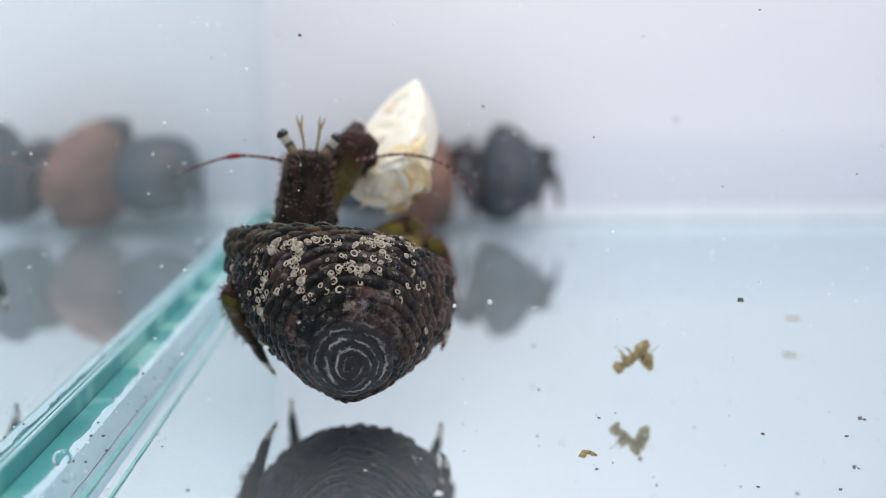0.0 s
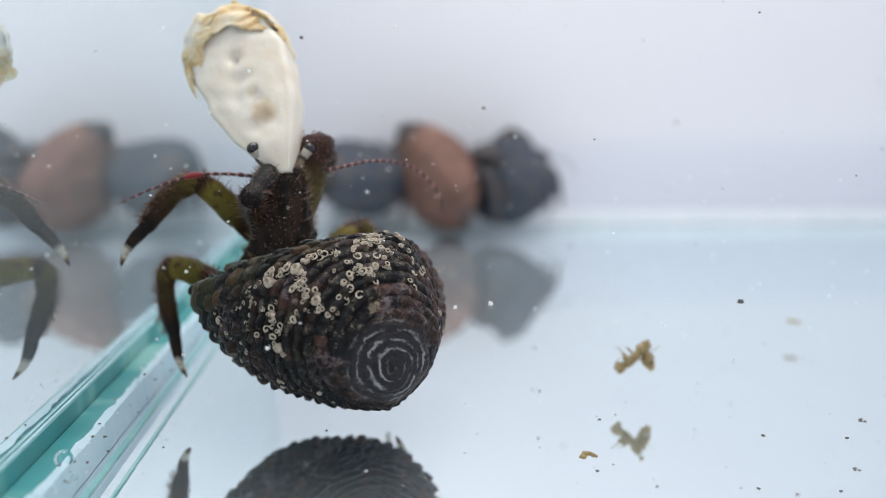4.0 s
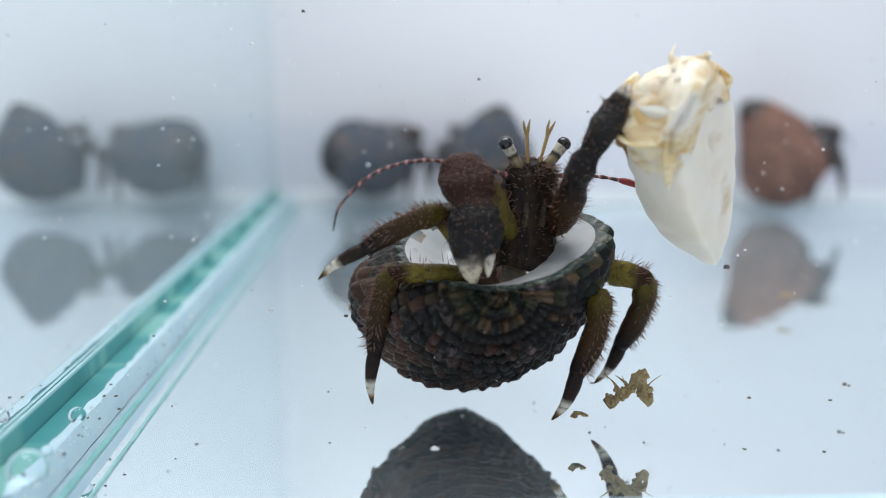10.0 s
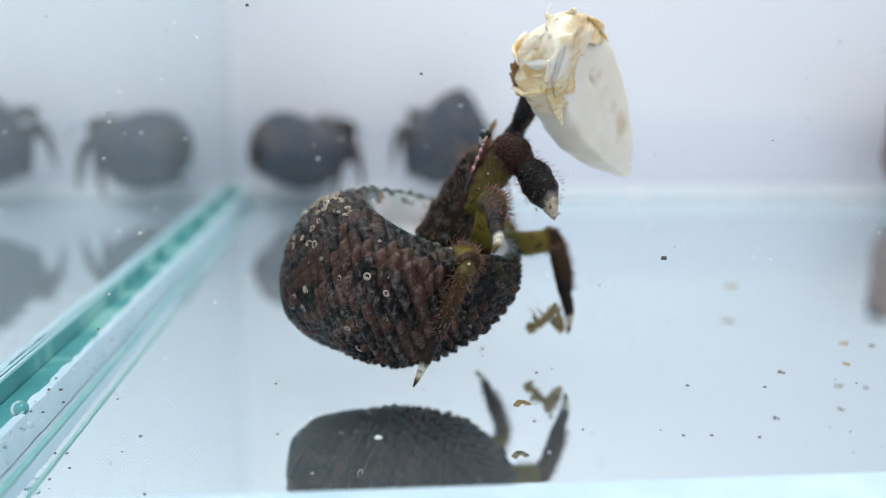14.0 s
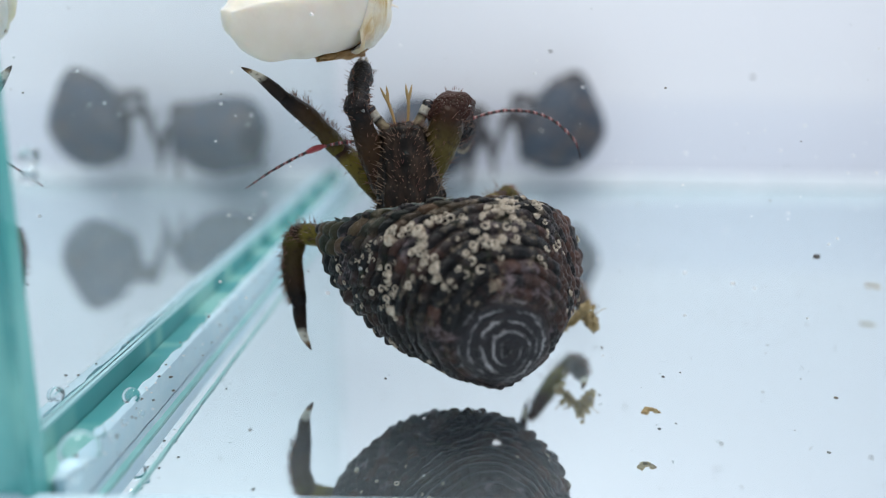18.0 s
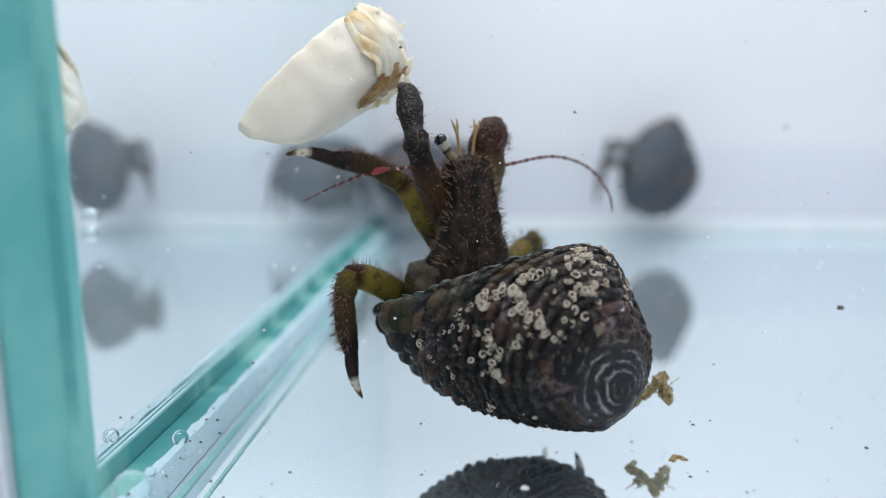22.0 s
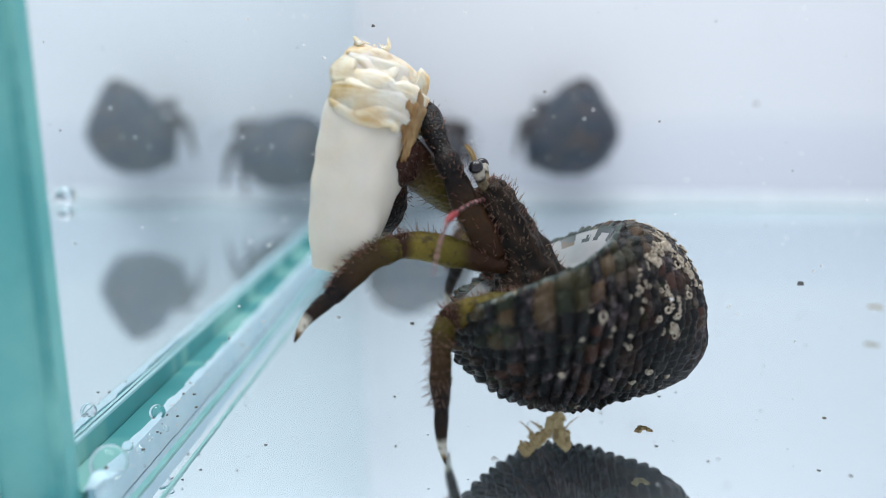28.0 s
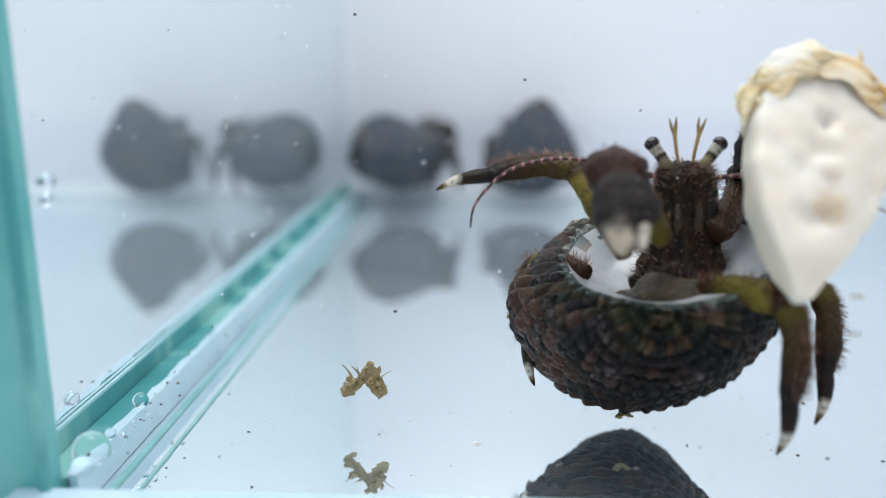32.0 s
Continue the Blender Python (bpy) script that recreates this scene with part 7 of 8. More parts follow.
    Ca=[(0, -2.11, 7.15, 9.54, 0.29, 12.85, -2.73), (1, -0.83, 6.7, 9.24, -0.27, 23.02, -0.61), (2, -1.35, 6.9, 9.31, 0.06, 25.27, 0.23), (3, -0.37, 6.38, 9.11, -0.07, 16.67, -1.86), (4, -0.11, 5.71, 10.62, 8.17, 12.7, -4.14), (4.5, 1.74, 7.13, 8.25, -5.67, 48.57, 4.51), (6.5, -0.89, 5.21, 9.65, -6.07, 56.58, 15.29), (7, 2.85, 9.85, 9.03, -36.77, 13.21, 28.1), (8, 0.65, 4.99, 11.56, -33.87, 31.02, 17.94), (9, -1.12, 5.54, 7.92, 0.12, 20.33, 7.22), (10, -2.95, 6.96, 7.37, -10.91, 29.13, 14.52), (11, -2.35, 8.8, 6.78, -11.03, 23.64, 13.48), (12, -2.69, 5.16, 9, -14.3, 34.7, 17.76), (13, -2.85, 6.14, 8.61, -27.32, 14.57, 8.62), (13.5, -3.02, 7.5, 7.93, -31.09, -24.52, 0.75), (15.5, -1.68, 6.28, 7.73, -4.4, 33.29, 3.65), (16, -1.28, 6.66, 8.84, -4.74, 23.01, 0.84), (17, -1.12, 6.83, 8.97, 5.88, 12.24, -3.59), (18, -1.04, 6.36, 9.22, 4.11, 15.5, -1.52), (19, -1.25, 6.14, 8.69, 0.73, 17.86, -1.29), (20, -1.36, 6.08, 8.77, 4.97, 21.45, -0.08), (21, -0.84, 6.53, 11.42, 9.43, 13.29, -3.53), (22, 0.95, 6.55, 12.23, -2.11, 13.37, -4.98), (22.25, 0.98, 6.94, 11.26, -10.73, 24.13, 1.16), (22.5, 1.01, 7.32, 10.28, -18.91, 35.63, 5.98), (22.75, 1.05, 7.71, 9.31, -27.29, 47.6, 9.3), (23, 1.08, 8.1, 8.34, -37.12, 59.81, 10.24), (24, -0.95, 7.55, 10.75, -9.3, 21.03, -2.73), (24.5, -0.28, 6.73, 10.1, -21.09, 33.08, 1.26), (26.5, 1.08, 5.88, 8.48, -17.14, 29.44, -1.1), (27, 2.78, 9.06, 10.87, -40.37, -18.85, 1.07), (28, 1.28, 11.48, 12.24, -34.6, -32.96, 4.5), (28.5, 2.8, 9.97, 9, -47.55, 5.94, 6.12), (29, 4.31, 8.45, 5.76, -64.17, 44.05, -2.95), (30, 3.79, 11.15, 11.14, 0.61, 47.4, 22.61), (31, 3.34, 6.65, 10.97, -23.13, 39.63, 26.04), (32, -1.27, 8.43, 8.65, -15.89, 29.54, 15.52)],
    Cb=[(0, -0.45, 7.04, 16.85, -61.17, 166.51, -8), (1, 2.1, 6.7, 16.15, -61.07, 163.57, -9.61), (2, 1.85, 6.91, 16.09, -64.53, 170.66, -7.49), (3, 1.78, 6.32, 16.3, -68.62, 163.34, -9.19), (4, 1.44, 4.53, 17.86, -74.95, 155.02, -17.29), (4.5, 7.26, 8.31, 13.18, 163.39, 34.8, 163.64), (6.5, 4.9, 7.62, 13.75, 148.05, 3.78, 173.19), (7, 1.95, 14.46, 14.88, -14.12, 174.2, 11.73), (8, 2.42, 9.96, 16.9, -50.76, -171.94, 0.92), (9, 1.46, 5.85, 14.95, 127.85, 27.83, -178.4), (10, 0.16, 9.23, 13.8, 161.91, 11.35, -169.5), (11, 0.18, 10.88, 13.52, 149.37, 15.18, -174.51), (12, 0.68, 8.19, 14.97, 161.63, -4.43, -169.22), (13, -1.71, 9.79, 15.06, -35.08, 162.8, 1.79), (13.5, -5.73, 11.34, 13.78, 142.6, 41.77, 175.91), (15.5, 2.38, 7.11, 13.98, 121.01, 17.7, 171.79), (16, 1.63, 7.32, 15.72, -57.58, -164.62, -0.41), (17, 0.41, 5.96, 16.26, -69, 150.34, -14.12), (18, 0.95, 5.77, 16.43, -58.72, 160.7, -8.94), (19, 1.04, 5.99, 15.83, -55.34, 167.85, -7.54), (20, 1.38, 5.43, 15.73, -57.85, 163.1, -8.26), (21, 0.78, 5.2, 18.62, -67.86, 153.52, -16.41), (22, 2.7, 6.68, 19.52, -84.17, 126.02, -31.6), (22.25, 3.97, 8.39, 17.98, -59.52, 130.44, -21.73), (22.5, 4.87, 10.17, 16.05, -38.53, 136.88, -16.06), (22.75, 5.35, 11.9, 13.81, -21.47, 143.58, -14.7), (23, 5.36, 13.47, 11.35, 174.15, 29.69, 164.25), (24, 1.76, 8.63, 17.66, -43.52, 125.45, -23.47), (24.5, 3.48, 9.51, 15.97, -26.01, 175.27, -7.74), (26.5, 4.65, 8.02, 14.72, 153.07, 1.92, 170.64), (27, 0.85, 13.88, 16.28, -19.81, -169.9, 4.13), (28, -2.4, 15.46, 17.42, -19.25, 154.97, -1.18), (28.5, 2.73, 15.52, 14.03, -15.99, 163.35, -4.62), (29, 6.93, 15.08, 8.11, 167.67, 8.47, 171.58), (30, 8.92, 13.2, 16.21, -10.54, -165.59, -2.18), (31, 5.99, 11.22, 16.28, -41.89, -178.02, 21.05), (32, 1.61, 11.36, 14.93, -57.86, 162.85, 6.45)],
    Ga=[(0, -7.21, 7.87, 8.86, 7.82, 41.14, -1.09), (0.5, -6.56, 7.64, 8.61, 4.76, 8.96, -6.41), (1, -5.91, 7.41, 8.36, 4.57, -23.33, -10.36), (2, -6.42, 7.63, 8.44, 8.51, -15.13, -9.63), (3, -5.52, 6.97, 8.7, 5.63, -13.04, -7.85), (3.5, -5.39, 6.66, 9.89, 37.73, -15.21, -9.12), (4, -5.25, 6.35, 11.08, 70.14, -16.39, -11.4), (4.25, -4.32, 7.05, 9.97, 30.49, -5.79, -5.24), (4.5, -3.39, 7.74, 8.85, -7.98, 6.25, -7.21), (6.5, -5.84, 5.72, 8.11, -2.87, 34.2, 3.42), (7, -2.9, 6.92, 9.52, -11.81, 65.57, 26.14), (7.25, -3.8, 6.11, 9.27, -23.23, 37.61, 11.13), (7.5, -4.7, 5.29, 9.01, -25.19, 8.92, 4.55), (7.625, -5.15, 4.88, 8.89, -13.15, 21.13, -13.91), (7.75, -5.61, 4.47, 8.76, -4.83, 36.32, -31.47), (7.875, -6.06, 4.07, 8.63, -1.86, 53.03, -50.97), (8, -6.51, 3.66, 8.5, -12.64, 69.1, -82.11), (8.25, -6.45, 4.07, 8.17, 4.32, 59.74, -27.37), (8.5, -6.39, 4.47, 7.84, 1.64, 48.04, 9.82), (8.75, -6.32, 4.88, 7.51, -9.31, 39.26, 41.6), (9, -6.26, 5.29, 7.17, -23.58, 35.87, 72.23), (10, -7.92, 6.03, 6.14, -53.18, 2.95, 11.84), (11, -7.49, 8.02, 6.6, -57.2, 9.16, 7.3), (12, -7.78, 4.25, 8.39, -42.53, 7.63, 11.42), (13, -7.91, 5.54, 7.57, -30.33, -40.93, 11.37), (13.5, -8.03, 7.01, 6.63, -32.63, -21.7, 1.39), (14.5, -7.33, 6.93, 6.44, -14.74, -9.44, -5.59), (15.5, -6.63, 6.85, 6.24, -2.46, -10.13, -6.51), (16, -6.42, 7.23, 8.27, -54.18, -14.74, -11.31), (16.5, -6.29, 7.44, 8.12, -22.84, -19.48, -10.3), (17, -6.16, 7.66, 7.98, 9.47, -24.02, -12.1), (18, -6.19, 6.78, 8.68, 5.19, -17.22, -7.72), (19, -6.37, 6.53, 7.87, 0.12, -22.29, -8.89), (20, -6.46, 6.47, 7.81, 1.15, -19.36, -8.15), (21, -5.99, 7.17, 11.09, 9.25, -19.34, -12.06), (22, -4.2, 7.13, 12.72, 22.18, -19.82, -10.19), (22.25, -4.17, 7.54, 11.59, -1.72, -11.83, -6.17), (22.5, -4.14, 7.95, 10.45, -24.58, -2.97, -5.79), (22.75, -4.11, 8.36, 9.32, -47.46, 5.34, -8.88), (23, -4.07, 8.78, 8.18, -71.19, 11.76, -15.08), (23.25, -4.56, 8.65, 8.6, -54.55, 2.45, -8.66), (23.5, -5.05, 8.52, 9.02, -38.89, -8.25, -5.12), (23.75, -5.53, 8.39, 9.43, -23.17, -19.51, -4.6), (24, -6.02, 8.26, 9.85, -6.07, -30.46, -7.57), (24.5, -5.41, 7.39, 9.65, 2.86, -16.51, -7.4), (25, -5.03, 7.07, 8.86, -4.33, 8.77, 0.63), (25.5, -4.65, 6.76, 8.07, -8.73, 34.72, 6.48), (26, -4.35, 6.75, 8.38, -2.49, 56.37, 18.32), (26.5, -4.04, 6.74, 8.68, 28.89, 74.97, 54.69), (26.75, -3.4, 6.82, 8.91, -16.6, 43.14, 5.66), (27, -2.76, 6.89, 9.14, -22.48, 5.97, -4.96), (28, -4.4, 8.12, 7.72, -23.91, -7.26, -12.32), (29, -0.21, 9.06, 8.26, -37.94, 52.93, -1.19), (29.25, -1.31, 8.46, 8.36, -11.34, 52.83, 7.52), (29.5, -2.4, 7.86, 8.47, 14.22, 50.42, 15.05), (29.75, -3.5, 7.26, 8.58, 47.46, 49.55, 24.96), (30, -4.6, 6.66, 8.69, 78.5, 45.43, 32.26), (30.25, -4.66, 5.98, 8.82, 31.92, 33.48, 4.6), (30.5, -4.73, 5.31, 8.95, -0.52, 10.86, -5.07), (30.625, -4.76, 4.97, 9.02, -2.83, 23.54, -27.84), (30.75, -4.79, 4.64, 9.09, -11.11, 34.19, -53.95), (30.875, -4.82, 4.3, 9.16, -25.48, 40.11, -84.76), (31, -4.85, 3.96, 9.22, -42.15, 39.08, -117.52), (31.25, -5.32, 4.26, 8.66, -65.93, 23.3, -153.75), (31.5, -5.78, 4.56, 8.1, -75.54, -0.53, -179.37), (31.75, -6.25, 4.86, 7.54, -74.15, -26.1, 156.63), (32, -6.72, 5.15, 6.98, -57.18, -47.98, 122.49)],
    Gb=[(0, -1.69, 6.61, 15.2, -54.41, 31.6, 3.27), (0.5, -5.33, 6.79, 16.98, -67.21, 7.26, -6.48), (1, -9.33, 7.35, 16.14, -76.24, -18.35, -10.97), (2, -8.79, 6.76, 16.56, -67.35, -5.08, -9.07), (3, -7.52, 6.4, 16.94, -63.97, -23.97, -8.5), (3.5, -7.95, 1.8, 16.38, -62.57, 3.15, -15.47), (4, -7.63, -1.33, 13.85, -64.64, 30.23, -22.79), (4.25, -5.45, 2.82, 17.25, -59.81, 53.21, -7.92), (4.5, -2.33, 8.79, 17.22, -29.73, 72.68, 30.95), (6.5, -1.1, 6.43, 15.14, 36.04, 76.19, 70.1), (6.75, 1.02, 9.12, 14.05, 37.64, 42.79, 42.36), (7, 3.13, 11.82, 12.96, 53.96, 12.51, 21.06), (7.25, 0.23, 10.31, 15.45, 34.19, 8.13, 8.87), (7.5, -3.8, 8.99, 16.61, 15.89, 0.07, -1.06), (7.625, -1.79, 6.04, 16.61, 7.29, -5.01, -4.96), (7.75, -0.96, 2.46, 15.58, -1.05, -10.6, -8.1), (7.875, -1.57, -1.03, 13.74, -9.26, -16.58, -10.43), (8, -3.6, -3.76, 11.46, -17.53, -22.83, -11.91), (8.25, -0.24, 0.13, 12.44, 2.44, -15.33, -6.4), (8.5, -0.12, 5.31, 13.52, 22.53, -10.07, 1.24), (8.75, -3.27, 9.43, 14, -9.38, -15.14, -0.08), (9, -8.1, 10.67, 13.48, -42.09, -20.12, 1.63), (10, -9.06, 12.75, 11.23, -13.37, -38.62, 7.32), (11, -7.67, 15.2, 11.15, 14.22, -52.55, -1.68), (12, -8.1, 10.05, 14.59, -26.09, -10.26, 7.86), (13, -13.47, 8.8, 13.11, -19, 34.16, 18.02), (13.5, -10.78, 11.53, 13.28, -28.32, 24.8, 10.84), (14.5, -8.46, 9.21, 14.54, -11.81, 1.83, -9.4), (15.5, -8.07, 7.38, 14.6, -43.06, -37.99, -13.86), (16, -6.31, 14.24, 13.08, 2.74, -24.56, -9.2), (16.5, -8.27, 11.16, 15.51, -29.1, -21.55, -9.87), (17, -9.79, 7.01, 15.64, -60.42, -19.3, -12.11), (18, -8.78, 6.35, 16.77, -56.09, 14.03, -7.08), (19, -9.56, 7.01, 15.73, -54.44, -18.26, -9.12), (20, -9.27, 6.7, 15.83, -53.37, -20.37, -8.77), (21, -8.99, 6.41, 19.01, -62.49, -15.39, -13.12), (22, -7.39, 4.44, 20.12, -32.14, 15.35, -0.03), (22.25, -5.87, 7.98, 19.9, -23.68, 9.49, 11.59), (22.5, -4.18, 11.51, 18.17, -16.66, 2.15, 22.09), (22.75, -2.61, 14.47, 15.04, -11.05, -6.29, 31.68), (23, -1.44, 16.4, 10.86, -6.81, -15.53, 40.67), (23.25, -3.31, 15.46, 13.52, -12.88, 2.61, 31.58), (23.5, -5.51, 13.92, 15.56, -22.23, 19.38, 19.99), (23.75, -7.87, 11.93, 16.8, -36.69, 33.48, 3.7), (24, -10.15, 9.72, 17.14, -58.2, 42.43, -19.45), (24.5, -7.86, 7.28, 17.79, -48.42, 42.91, -10.82), (25, -3.74, 7.73, 17.24, -39.35, 27.76, -7.9), (25.5, -0.04, 8.58, 14.98, -31.91, 12.43, -7.7), (26, 2.25, 9.32, 13.08, -24.69, -2.8, -9.47), (26.5, 3.46, 10.23, 10.61, -16.64, -17.67, -13.29), (26.75, 1.9, 9.79, 14.85, -17.28, 16.79, -3.3), (27, -1.67, 10.06, 16.96, -9.32, 50.66, 11.31), (28, -4.63, 11.69, 15.43, -12.95, 31.69, -0.04), (29, 5.25, 14.17, 12.3, -0.31, 45.02, -2.78), (29.25, 5.06, 10.99, 13.4, -7.55, 28.27, -4.69), (29.5, 4.27, 7.49, 13.72, -13.5, 11.46, -4.28), (29.75, 3.11, 3.43, 12.31, -18.65, 3.4, -14.72), (30, 0.87, 0.26, 9.88, -22.27, -5.43, -24.42), (30.25, -0.34, 1.83, 14.84, -6.01, -3.81, -10.96), (30.5, -3.13, 5.25, 17.3, 10.19, -6.02, 2.43), (30.625, -1.57, 3.76, 16.8, 1.03, -5.25, 5.39), (30.75, -0.71, 1.81, 15.99, -8.07, -4.03, 8.18), (30.875, -0.73, -0.29, 15.02, -17.09, -2.38, 10.74), (31, -1.63, -2.2, 14.11, -26.02, -0.35, 13.01), (31.25, -3.11, -3.31, 11.84, -31.43, 1.45, 14.24), (31.5, -5.67, -3.67, 10.22, -36.81, 3.35, 15.3), (31.75, -8.56, -3.06, 9.62, -42.17, 5.35, 16.17), (32, -10.91, -1.57, 10.06, -47.52, 7.42, 16.86)],
    food=[(0, -2.73, 101.58, 21.98, 50.7, 15.35, 146.57), (0.333, -4.85, 99.59, 26.54, 52.78, -7.87, 104.8), (0.667, -6.96, 97.6, 31.11, 71.14, -23.16, 57.89), (1, -9.38, 96, 37.5, 97.05, -19.63, 6.59), (1.5, -9.82, 94.78, 37.33, 114.09, 11.35, 9.2), (2, -12.06, 98.61, 38.74, 122.01, -0.26, -10.61), (3, -20, 93.44, 39.61, 151.65, -41.78, -25.46), (4, -19.1, 96.38, 40.33, 151.91, -27.43, -3.91), (4.5, -16.26, 89.93, 34.47, 165.77, -8.37, 19.03), (6.5, -18.71, 81.83, 31.63, 161.33, -23.96, 22.73), (7, -5.15, 75.21, 30.87, 113.63, -33.44, 32.06), (8, 3.86, 73.13, 33.15, 165.28, 5.9, -2.06), (9, 17.21, 65.75, 34.12, -172.25, -29.27, 38.58), (10, 25, 66.31, 31.56, -178.97, -30.36, 45.6), (11, 35.07, 70.84, 26.26, 178.06, -22.78, 47.38), (12, 27.22, 69.15, 32.37, 170.71, -25.36, 50.88), (13, 29.13, 74.63, 34.7, 173.56, -33.72, 52.2), (13.5, 28.4, 77.54, 36.2, 156.54, -33.67, 71.07), (14.5, 13.95, 85.83, 34.91, -150.79, -37.98, 1.82), (15.5, -0.49, 94.12, 33.61, -123.79, -3.55, -45.28), (15.75, -2.78, 93.88, 33.02, -158.12, 24.26, -77.48), (15.875, -3.93, 93.76, 32.73, -11.88, 156.95, 56.19), (16, -5.07, 93.64, 32.44, -34.46, 178.69, 18.84), (16.5, -6.89, 93.9, 33.72, 155.32, -4.52, -88.84), (17, -6.64, 94.27, 35.32, 134.67, -21.27, -56.5), (18, -10.66, 91.94, 38.77, 100.95, 9.02, -29.7), (19, -21.81, 92.62, 33.84, 157.13, -14.35, -80.16), (20, -20.68, 92.26, 34.65, 169.09, -11.19, -77.1), (20.5, -22.1, 90.68, 33.81, 15.48, -167.3, 62.16), (21, -23.51, 89.11, 32.96, 36.51, 177.47, 25.07), (21.5, -18.66, 89.37, 36.98, 171.78, -39.56, -94.97), (22, -13.3, 89.47, 40.05, 126.41, -37.06, -63.56), (22.5, -18.47, 85.97, 37.34, 141.22, -29.08, -15.1), (23, -21.89, 77.08, 33.18, 133.56, -33.72, 27.13), (23.5, -19.01, 78.43, 34.92, 159.58, -41.96, -40.62), (24, -16.14, 79.79, 36.66, -1.16, -153.42, 76.8), (24.25, -12.94, 84.61, 39.17, 150.05, -33.73, -49.4), (24.5, -10.5, 84.88, 41.01, 164.4, -62.34, -86.28), (26.5, -10.13, 75.59, 27.48, 126.31, -30.09, -42.21), (27, -5.18, 75.98, 37.62, 113.66, -55.74, -35.79), (28, -8.66, 75.13, 34.19, -10.9, -161.11, 81.82), (28.5, -5.05, 72.54, 32.02, 17.6, -145.82, 16.6), (29, -1.45, 69.95, 29.85, 44.64, -162.86, -47.57), (29.5, 3.84, 68.85, 30.53, -167.2, 10.31, 69.88), (30, 9.13, 67.74, 31.2, 154.86, -7.5, 4.34), (31, 14.26, 66.23, 35.49, 160.53, -8.83, -7.91), (32, 31.94, 65.31, 32.2, 142.56, 12.39, -6.01)],
    D1=[(0, -8.28, 203, 11.5, 0, 0, -40), (2, -9.19, 203, 11.5, 0, 0, -43.08), (4, -8.63, 203, 11.5, 0, 0, -46.15), (4.5, -11.13, 203, 11.5, 0, 0, -46.92), (6.5, -15.08, 203, 11.97, 0, 0, -50), (8, -9.97, 203, 12.06, 0, 0, -41), (9, -7.55, 203, 12.09, 0, 0, -35), (10, -8.2, 203, 11.5, 0, 0, -47.5), (11, -14.46, 203, 11.5, 0, 0, -60), (12, -17.24, 203, 12.89, 0, 0, -58.57), (13, -14.44, 203, 11.5, 0, 0, -57.14), (13.5, -14.62, 203, 11.5, 0, 0, -56.43), (15.5, -14.96, 203, 14.44, 0, 0, -53.57), (16, -15.29, 203, 13.5, 0, 0, -52.86), (17, -16.35, 203, 11.5, 0, 0, -51.43), (18, -7.78, 203, 11.5, 0, 0, -50), (19, -7.46, 203, 12.14, 0, 0, -46.67), (20, -6.12, 203, 13.85, 0, 0, -43.33), (21, -8.08, 203, 11.5, 0, 0, -40), (22, -21.5, 203, 13.92, 0, 0, -36.67), (23, -12.52, 203, 15.03, 0, 0, -33.33), (24, -16.04, 203, 16.62, 0, 0, -30), (24.5, -15.77, 203, 19.15, 0, 0, -34), (26.5, -16.97, 203, 11.5, 0, 0, -50), (27, -17.17, 203, 13.91, 0, 0, -50.91), (28, -17.19, 203, 13.03, 0, 0, -52.73), (29, -18.09, 203, 12.09, 0, 0, -54.55), (30, -16.14, 203, 11.5, 0, 0, -56.36), (31, -17.1, 203, 11.5, 0, 0, -58.18), (32, -17.69, 203, 11.5, 0, 0, -60)],
    D2=[(0, 26.82, 201, 11.5, 0, 0, -60), (2, 26.59, 201, 11.5, 0, 0, -46.67), (4, 27.92, 201, 11.5, 0, 0, -33.33), (4.5, 27.91, 201, 11.5, 0, 0, -30), (6.5, 11.93, 201, 11.5, 0, 0, 20), (7, 10.71, 201, 11.5, 0, 0, 19.09), (8, 27, 201, 11.51, 0, 0, 17.27), (9, 23.04, 201, 12.25, 0, 0, 15.45), (10, 23.03, 201, 12.38, 0, 0, 13.64), (11, 27.53, 201, 12.16, 0, 0, 11.82), (12, 18.19, 201, 13.17, 0, 0, 10), (13, 18.22, 201, 14.18, 0, 0, 14), (13.5, 20.86, 201, 15.44, 0, 0, 16), (15.5, 26.71, 201, 12.91, 0, 0, 24), (16, 21.4, 201, 13.58, 0, 0, 26), (17, 17.51, 201, 16.39, 0, 0, 30), (18, 25.28, 201, 15.18, 0, 0, 34), (19, 27.28, 201, 11.5, 0, 0, 38), (20, 26.68, 201, 13.32, 0, 0, 42), (21, 32.65, 201, 16.48, 0, 0, 46), (22, 38.66, 201, 15.5, 0, 0, 50), (23, 32.54, 201, 15.75, 0, 0, 38), (24, 19.7, 201, 12.36, 0, 0, 26), (24.5, 19.18, 201, 19.02, 0, 0, 20), (26.5, 24.61, 201, 18.08, 0, 0, 14.67), (27, 23.01, 201, 18.28, 0, 0, 13.33), (28, 23.5, 201, 18.92, 0, 0, 10.67), (29, 27.31, 201, 12.42, 0, 0, 8), (30, 17.3, 201, 12.36, 0, 0, 5.33), (31, 13.63, 201, 14.81, 0, 0, 2.67), (32, 16.62, 201, 12.47, 0, 0, 0)],
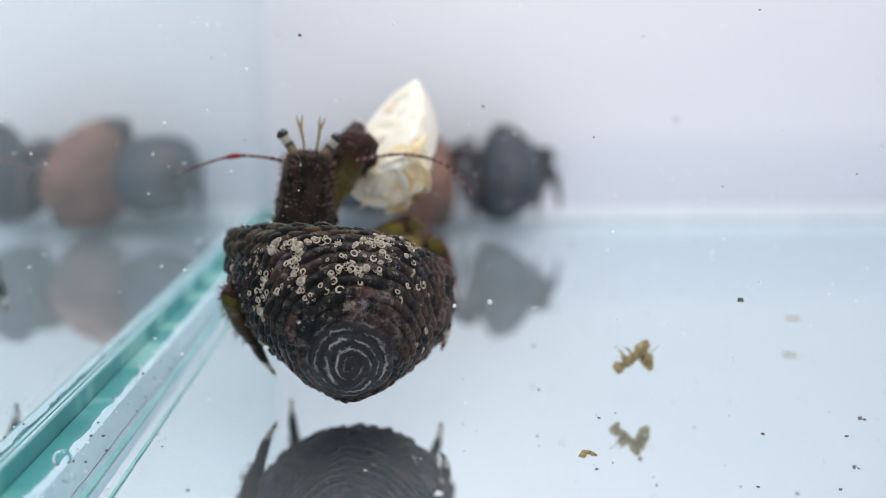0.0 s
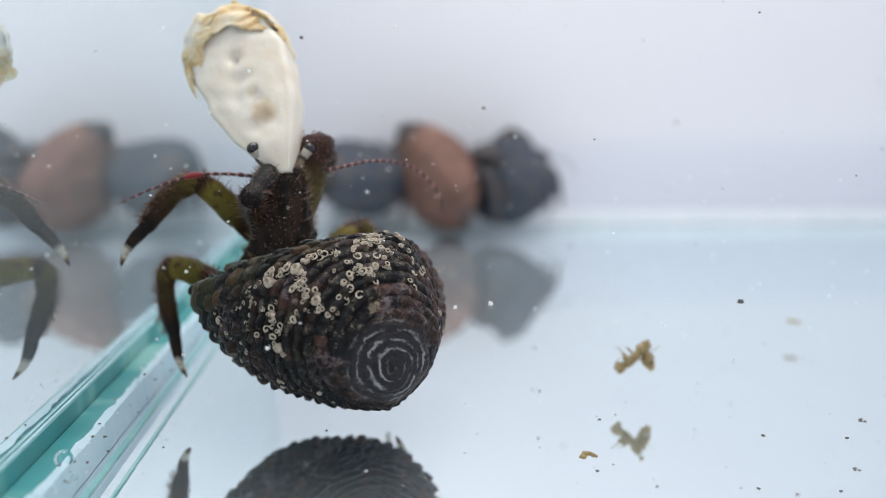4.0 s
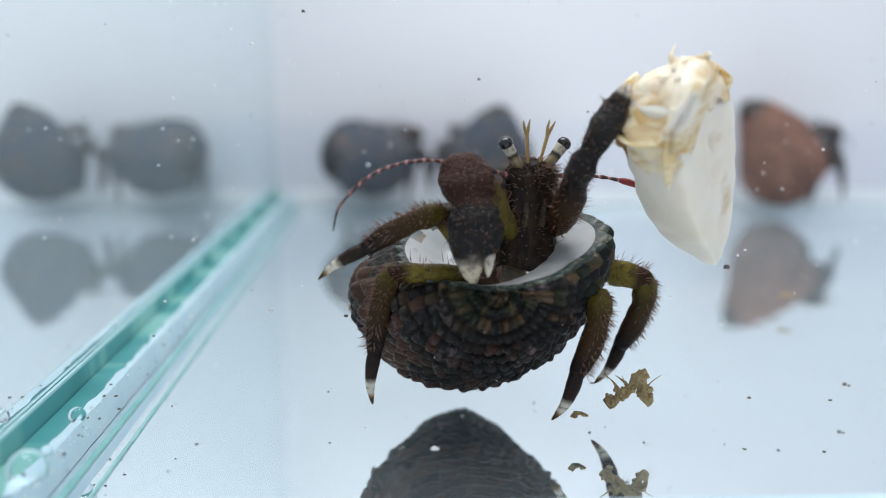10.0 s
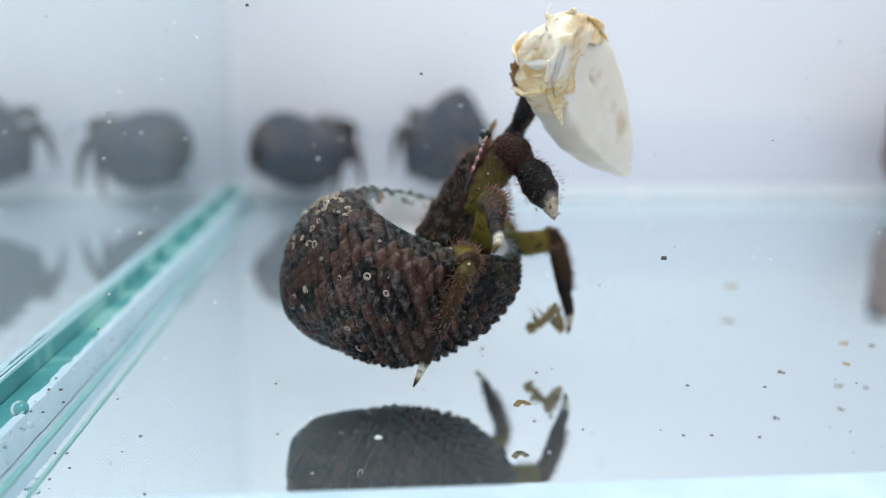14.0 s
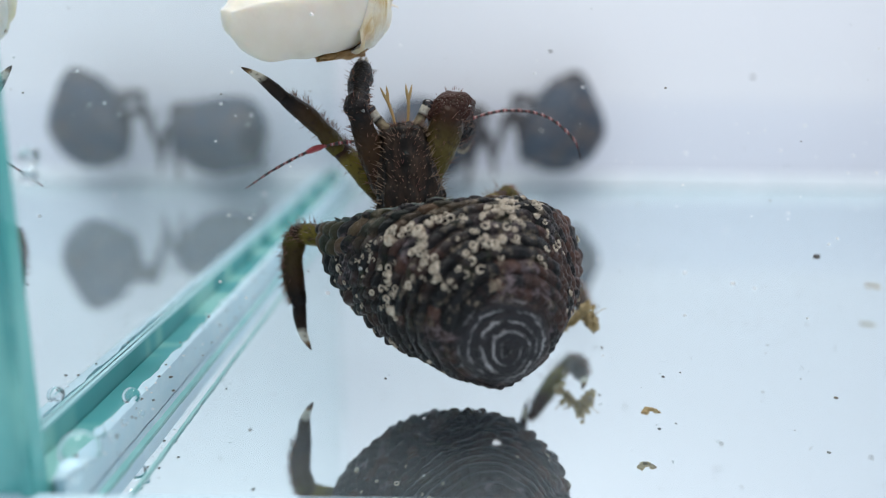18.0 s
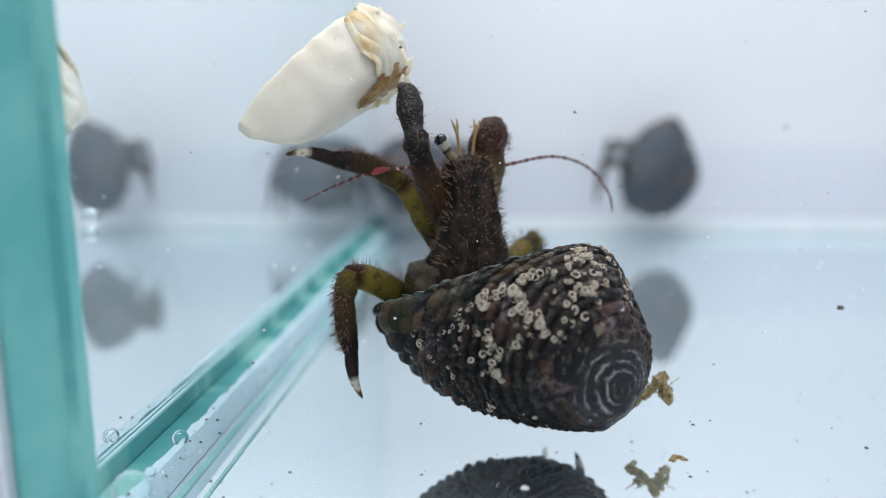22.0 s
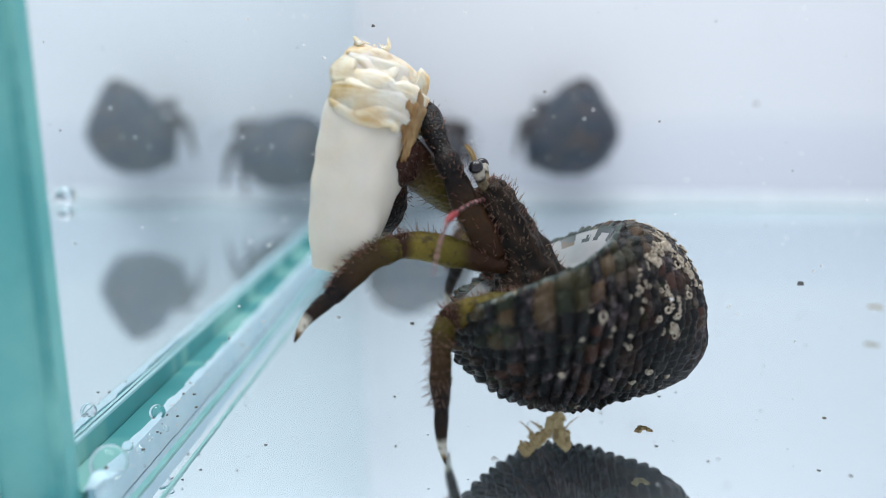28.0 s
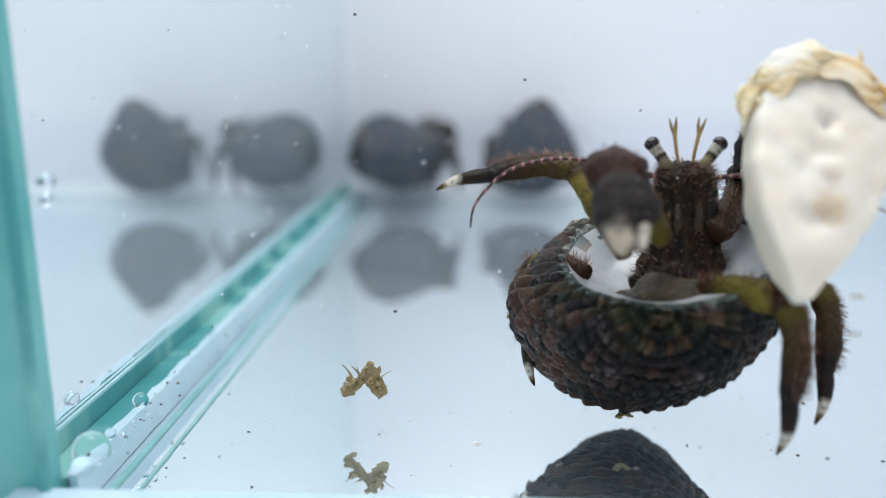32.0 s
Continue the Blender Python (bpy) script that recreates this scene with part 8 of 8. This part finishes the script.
    D3=[(0, 6.4, 200, 11.5, 0, 0, -90), (2, 6.86, 200, 11.5, 0, 0, -87.78), (4, 10.94, 200, 11.5, 0, 0, -85.56), (4.5, 16.48, 200, 11.5, 0, 0, -85), (6.5, 65.84, 200, 11.95, 0, 0, -84.64), (7, 70.18, 200, 12.68, 0, 0, -84.55), (8, 76.66, 200, 11.55, 0, 0, -84.36), (9, 79.14, 200, 12.27, 0, 0, -84.18), (10, 95.07, 200, 12.52, 0, 0, -84), (11, 120.19, 200, 12.34, 0, 0, -83.82), (12, 139.24, 200, 13.6, 0, 0, -83.64), (13, 148.54, 200, 13.94, 0, 0, -83.45), (16, 149.08, 200, 14.08, 0, 0, -82.91), (32, 146.38, 200, 12.06, 0, 0, -80)],
    flake=[(0, 27.9, 90.06, 0.5, 0, 0, 0), (2, 27.76, 90.52, 0.5, 0, 0, 0), (4, 28.18, 90.8, 0.5, 0, 0, 0), (4.5, 28.25, 91.38, 0.5, 0, 0, 0), (6.5, 28.35, 90.56, 0.5, 0, 0, 0), (8, 28.88, 91.76, 0.5, 0, 0, 0), (9, 29.23, 91.55, 0.5, 0, 0, 0), (10, 22.72, 70.42, 0.5, 0, 0, -1.54), (11, 21.54, 68.94, 0.5, 0, 0, -4.62), (12, 21.96, 69.62, 0.5, 0, 0, -7.69), (13, 22.33, 71.2, 0.5, 0, 0, -10.77), (13.5, 25.34, 90.51, 0.5, 0, 0, -12.31), (15.5, 18.8, 87.57, 0.5, 0, 0, -18.46), (16, 21.31, 89.04, 0.5, 0, 0, -20), (17, 13.17, 81, 0.5, 0, 0, -16.25), (18, 13.72, 89.87, 0.5, 0, 0, -12.5), (19, 15.02, 99.34, 0.5, 0, 0, -8.75), (20, 24.05, 113.32, 0.5, 0, 0, -5), (21, 15.57, 80.96, 0.5, 0, 0, -1.25), (22, 17.14, 81.79, 0.5, 0, 0, 2.5), (23, 11.27, 67.84, 0.5, 0, 0, 6.25), (24, 10.97, 67.32, 0.5, 0, 0, 10), (24.5, 9.93, 66.93, 0.5, 0, 0, 10.42), (26.5, 4.68, 65.92, 0.5, 0, 0, 12.08), (27, 3.54, 63.2, 0.5, 0, 0, 12.5), (28, 7.89, 63.31, 0.5, 0, 0, 13.33), (29, 7.56, 63.63, 0.5, 0, 0, 14.17), (30, 8.36, 63.38, 0.5, 0, 0, 15), (31, -5.23, 74.25, 0.5, 0, 0, 0), (32, -8.14, 72.02, 0.5, 0, 0, -15)],
    # </rows>
)


def motions():
    """Keys every moving thing: seconds, millimetres, degrees."""
    movers = dict(crab=crab, food=food, flake=flake, **others, **crab_parts)
    for key, ob in movers.items():
        walk(ob, [(r[0], pose(r[1] * MM, r[2] * MM, r[3] * MM, r[4], r[5], r[6])) for r in ROWS[key]])


motions()
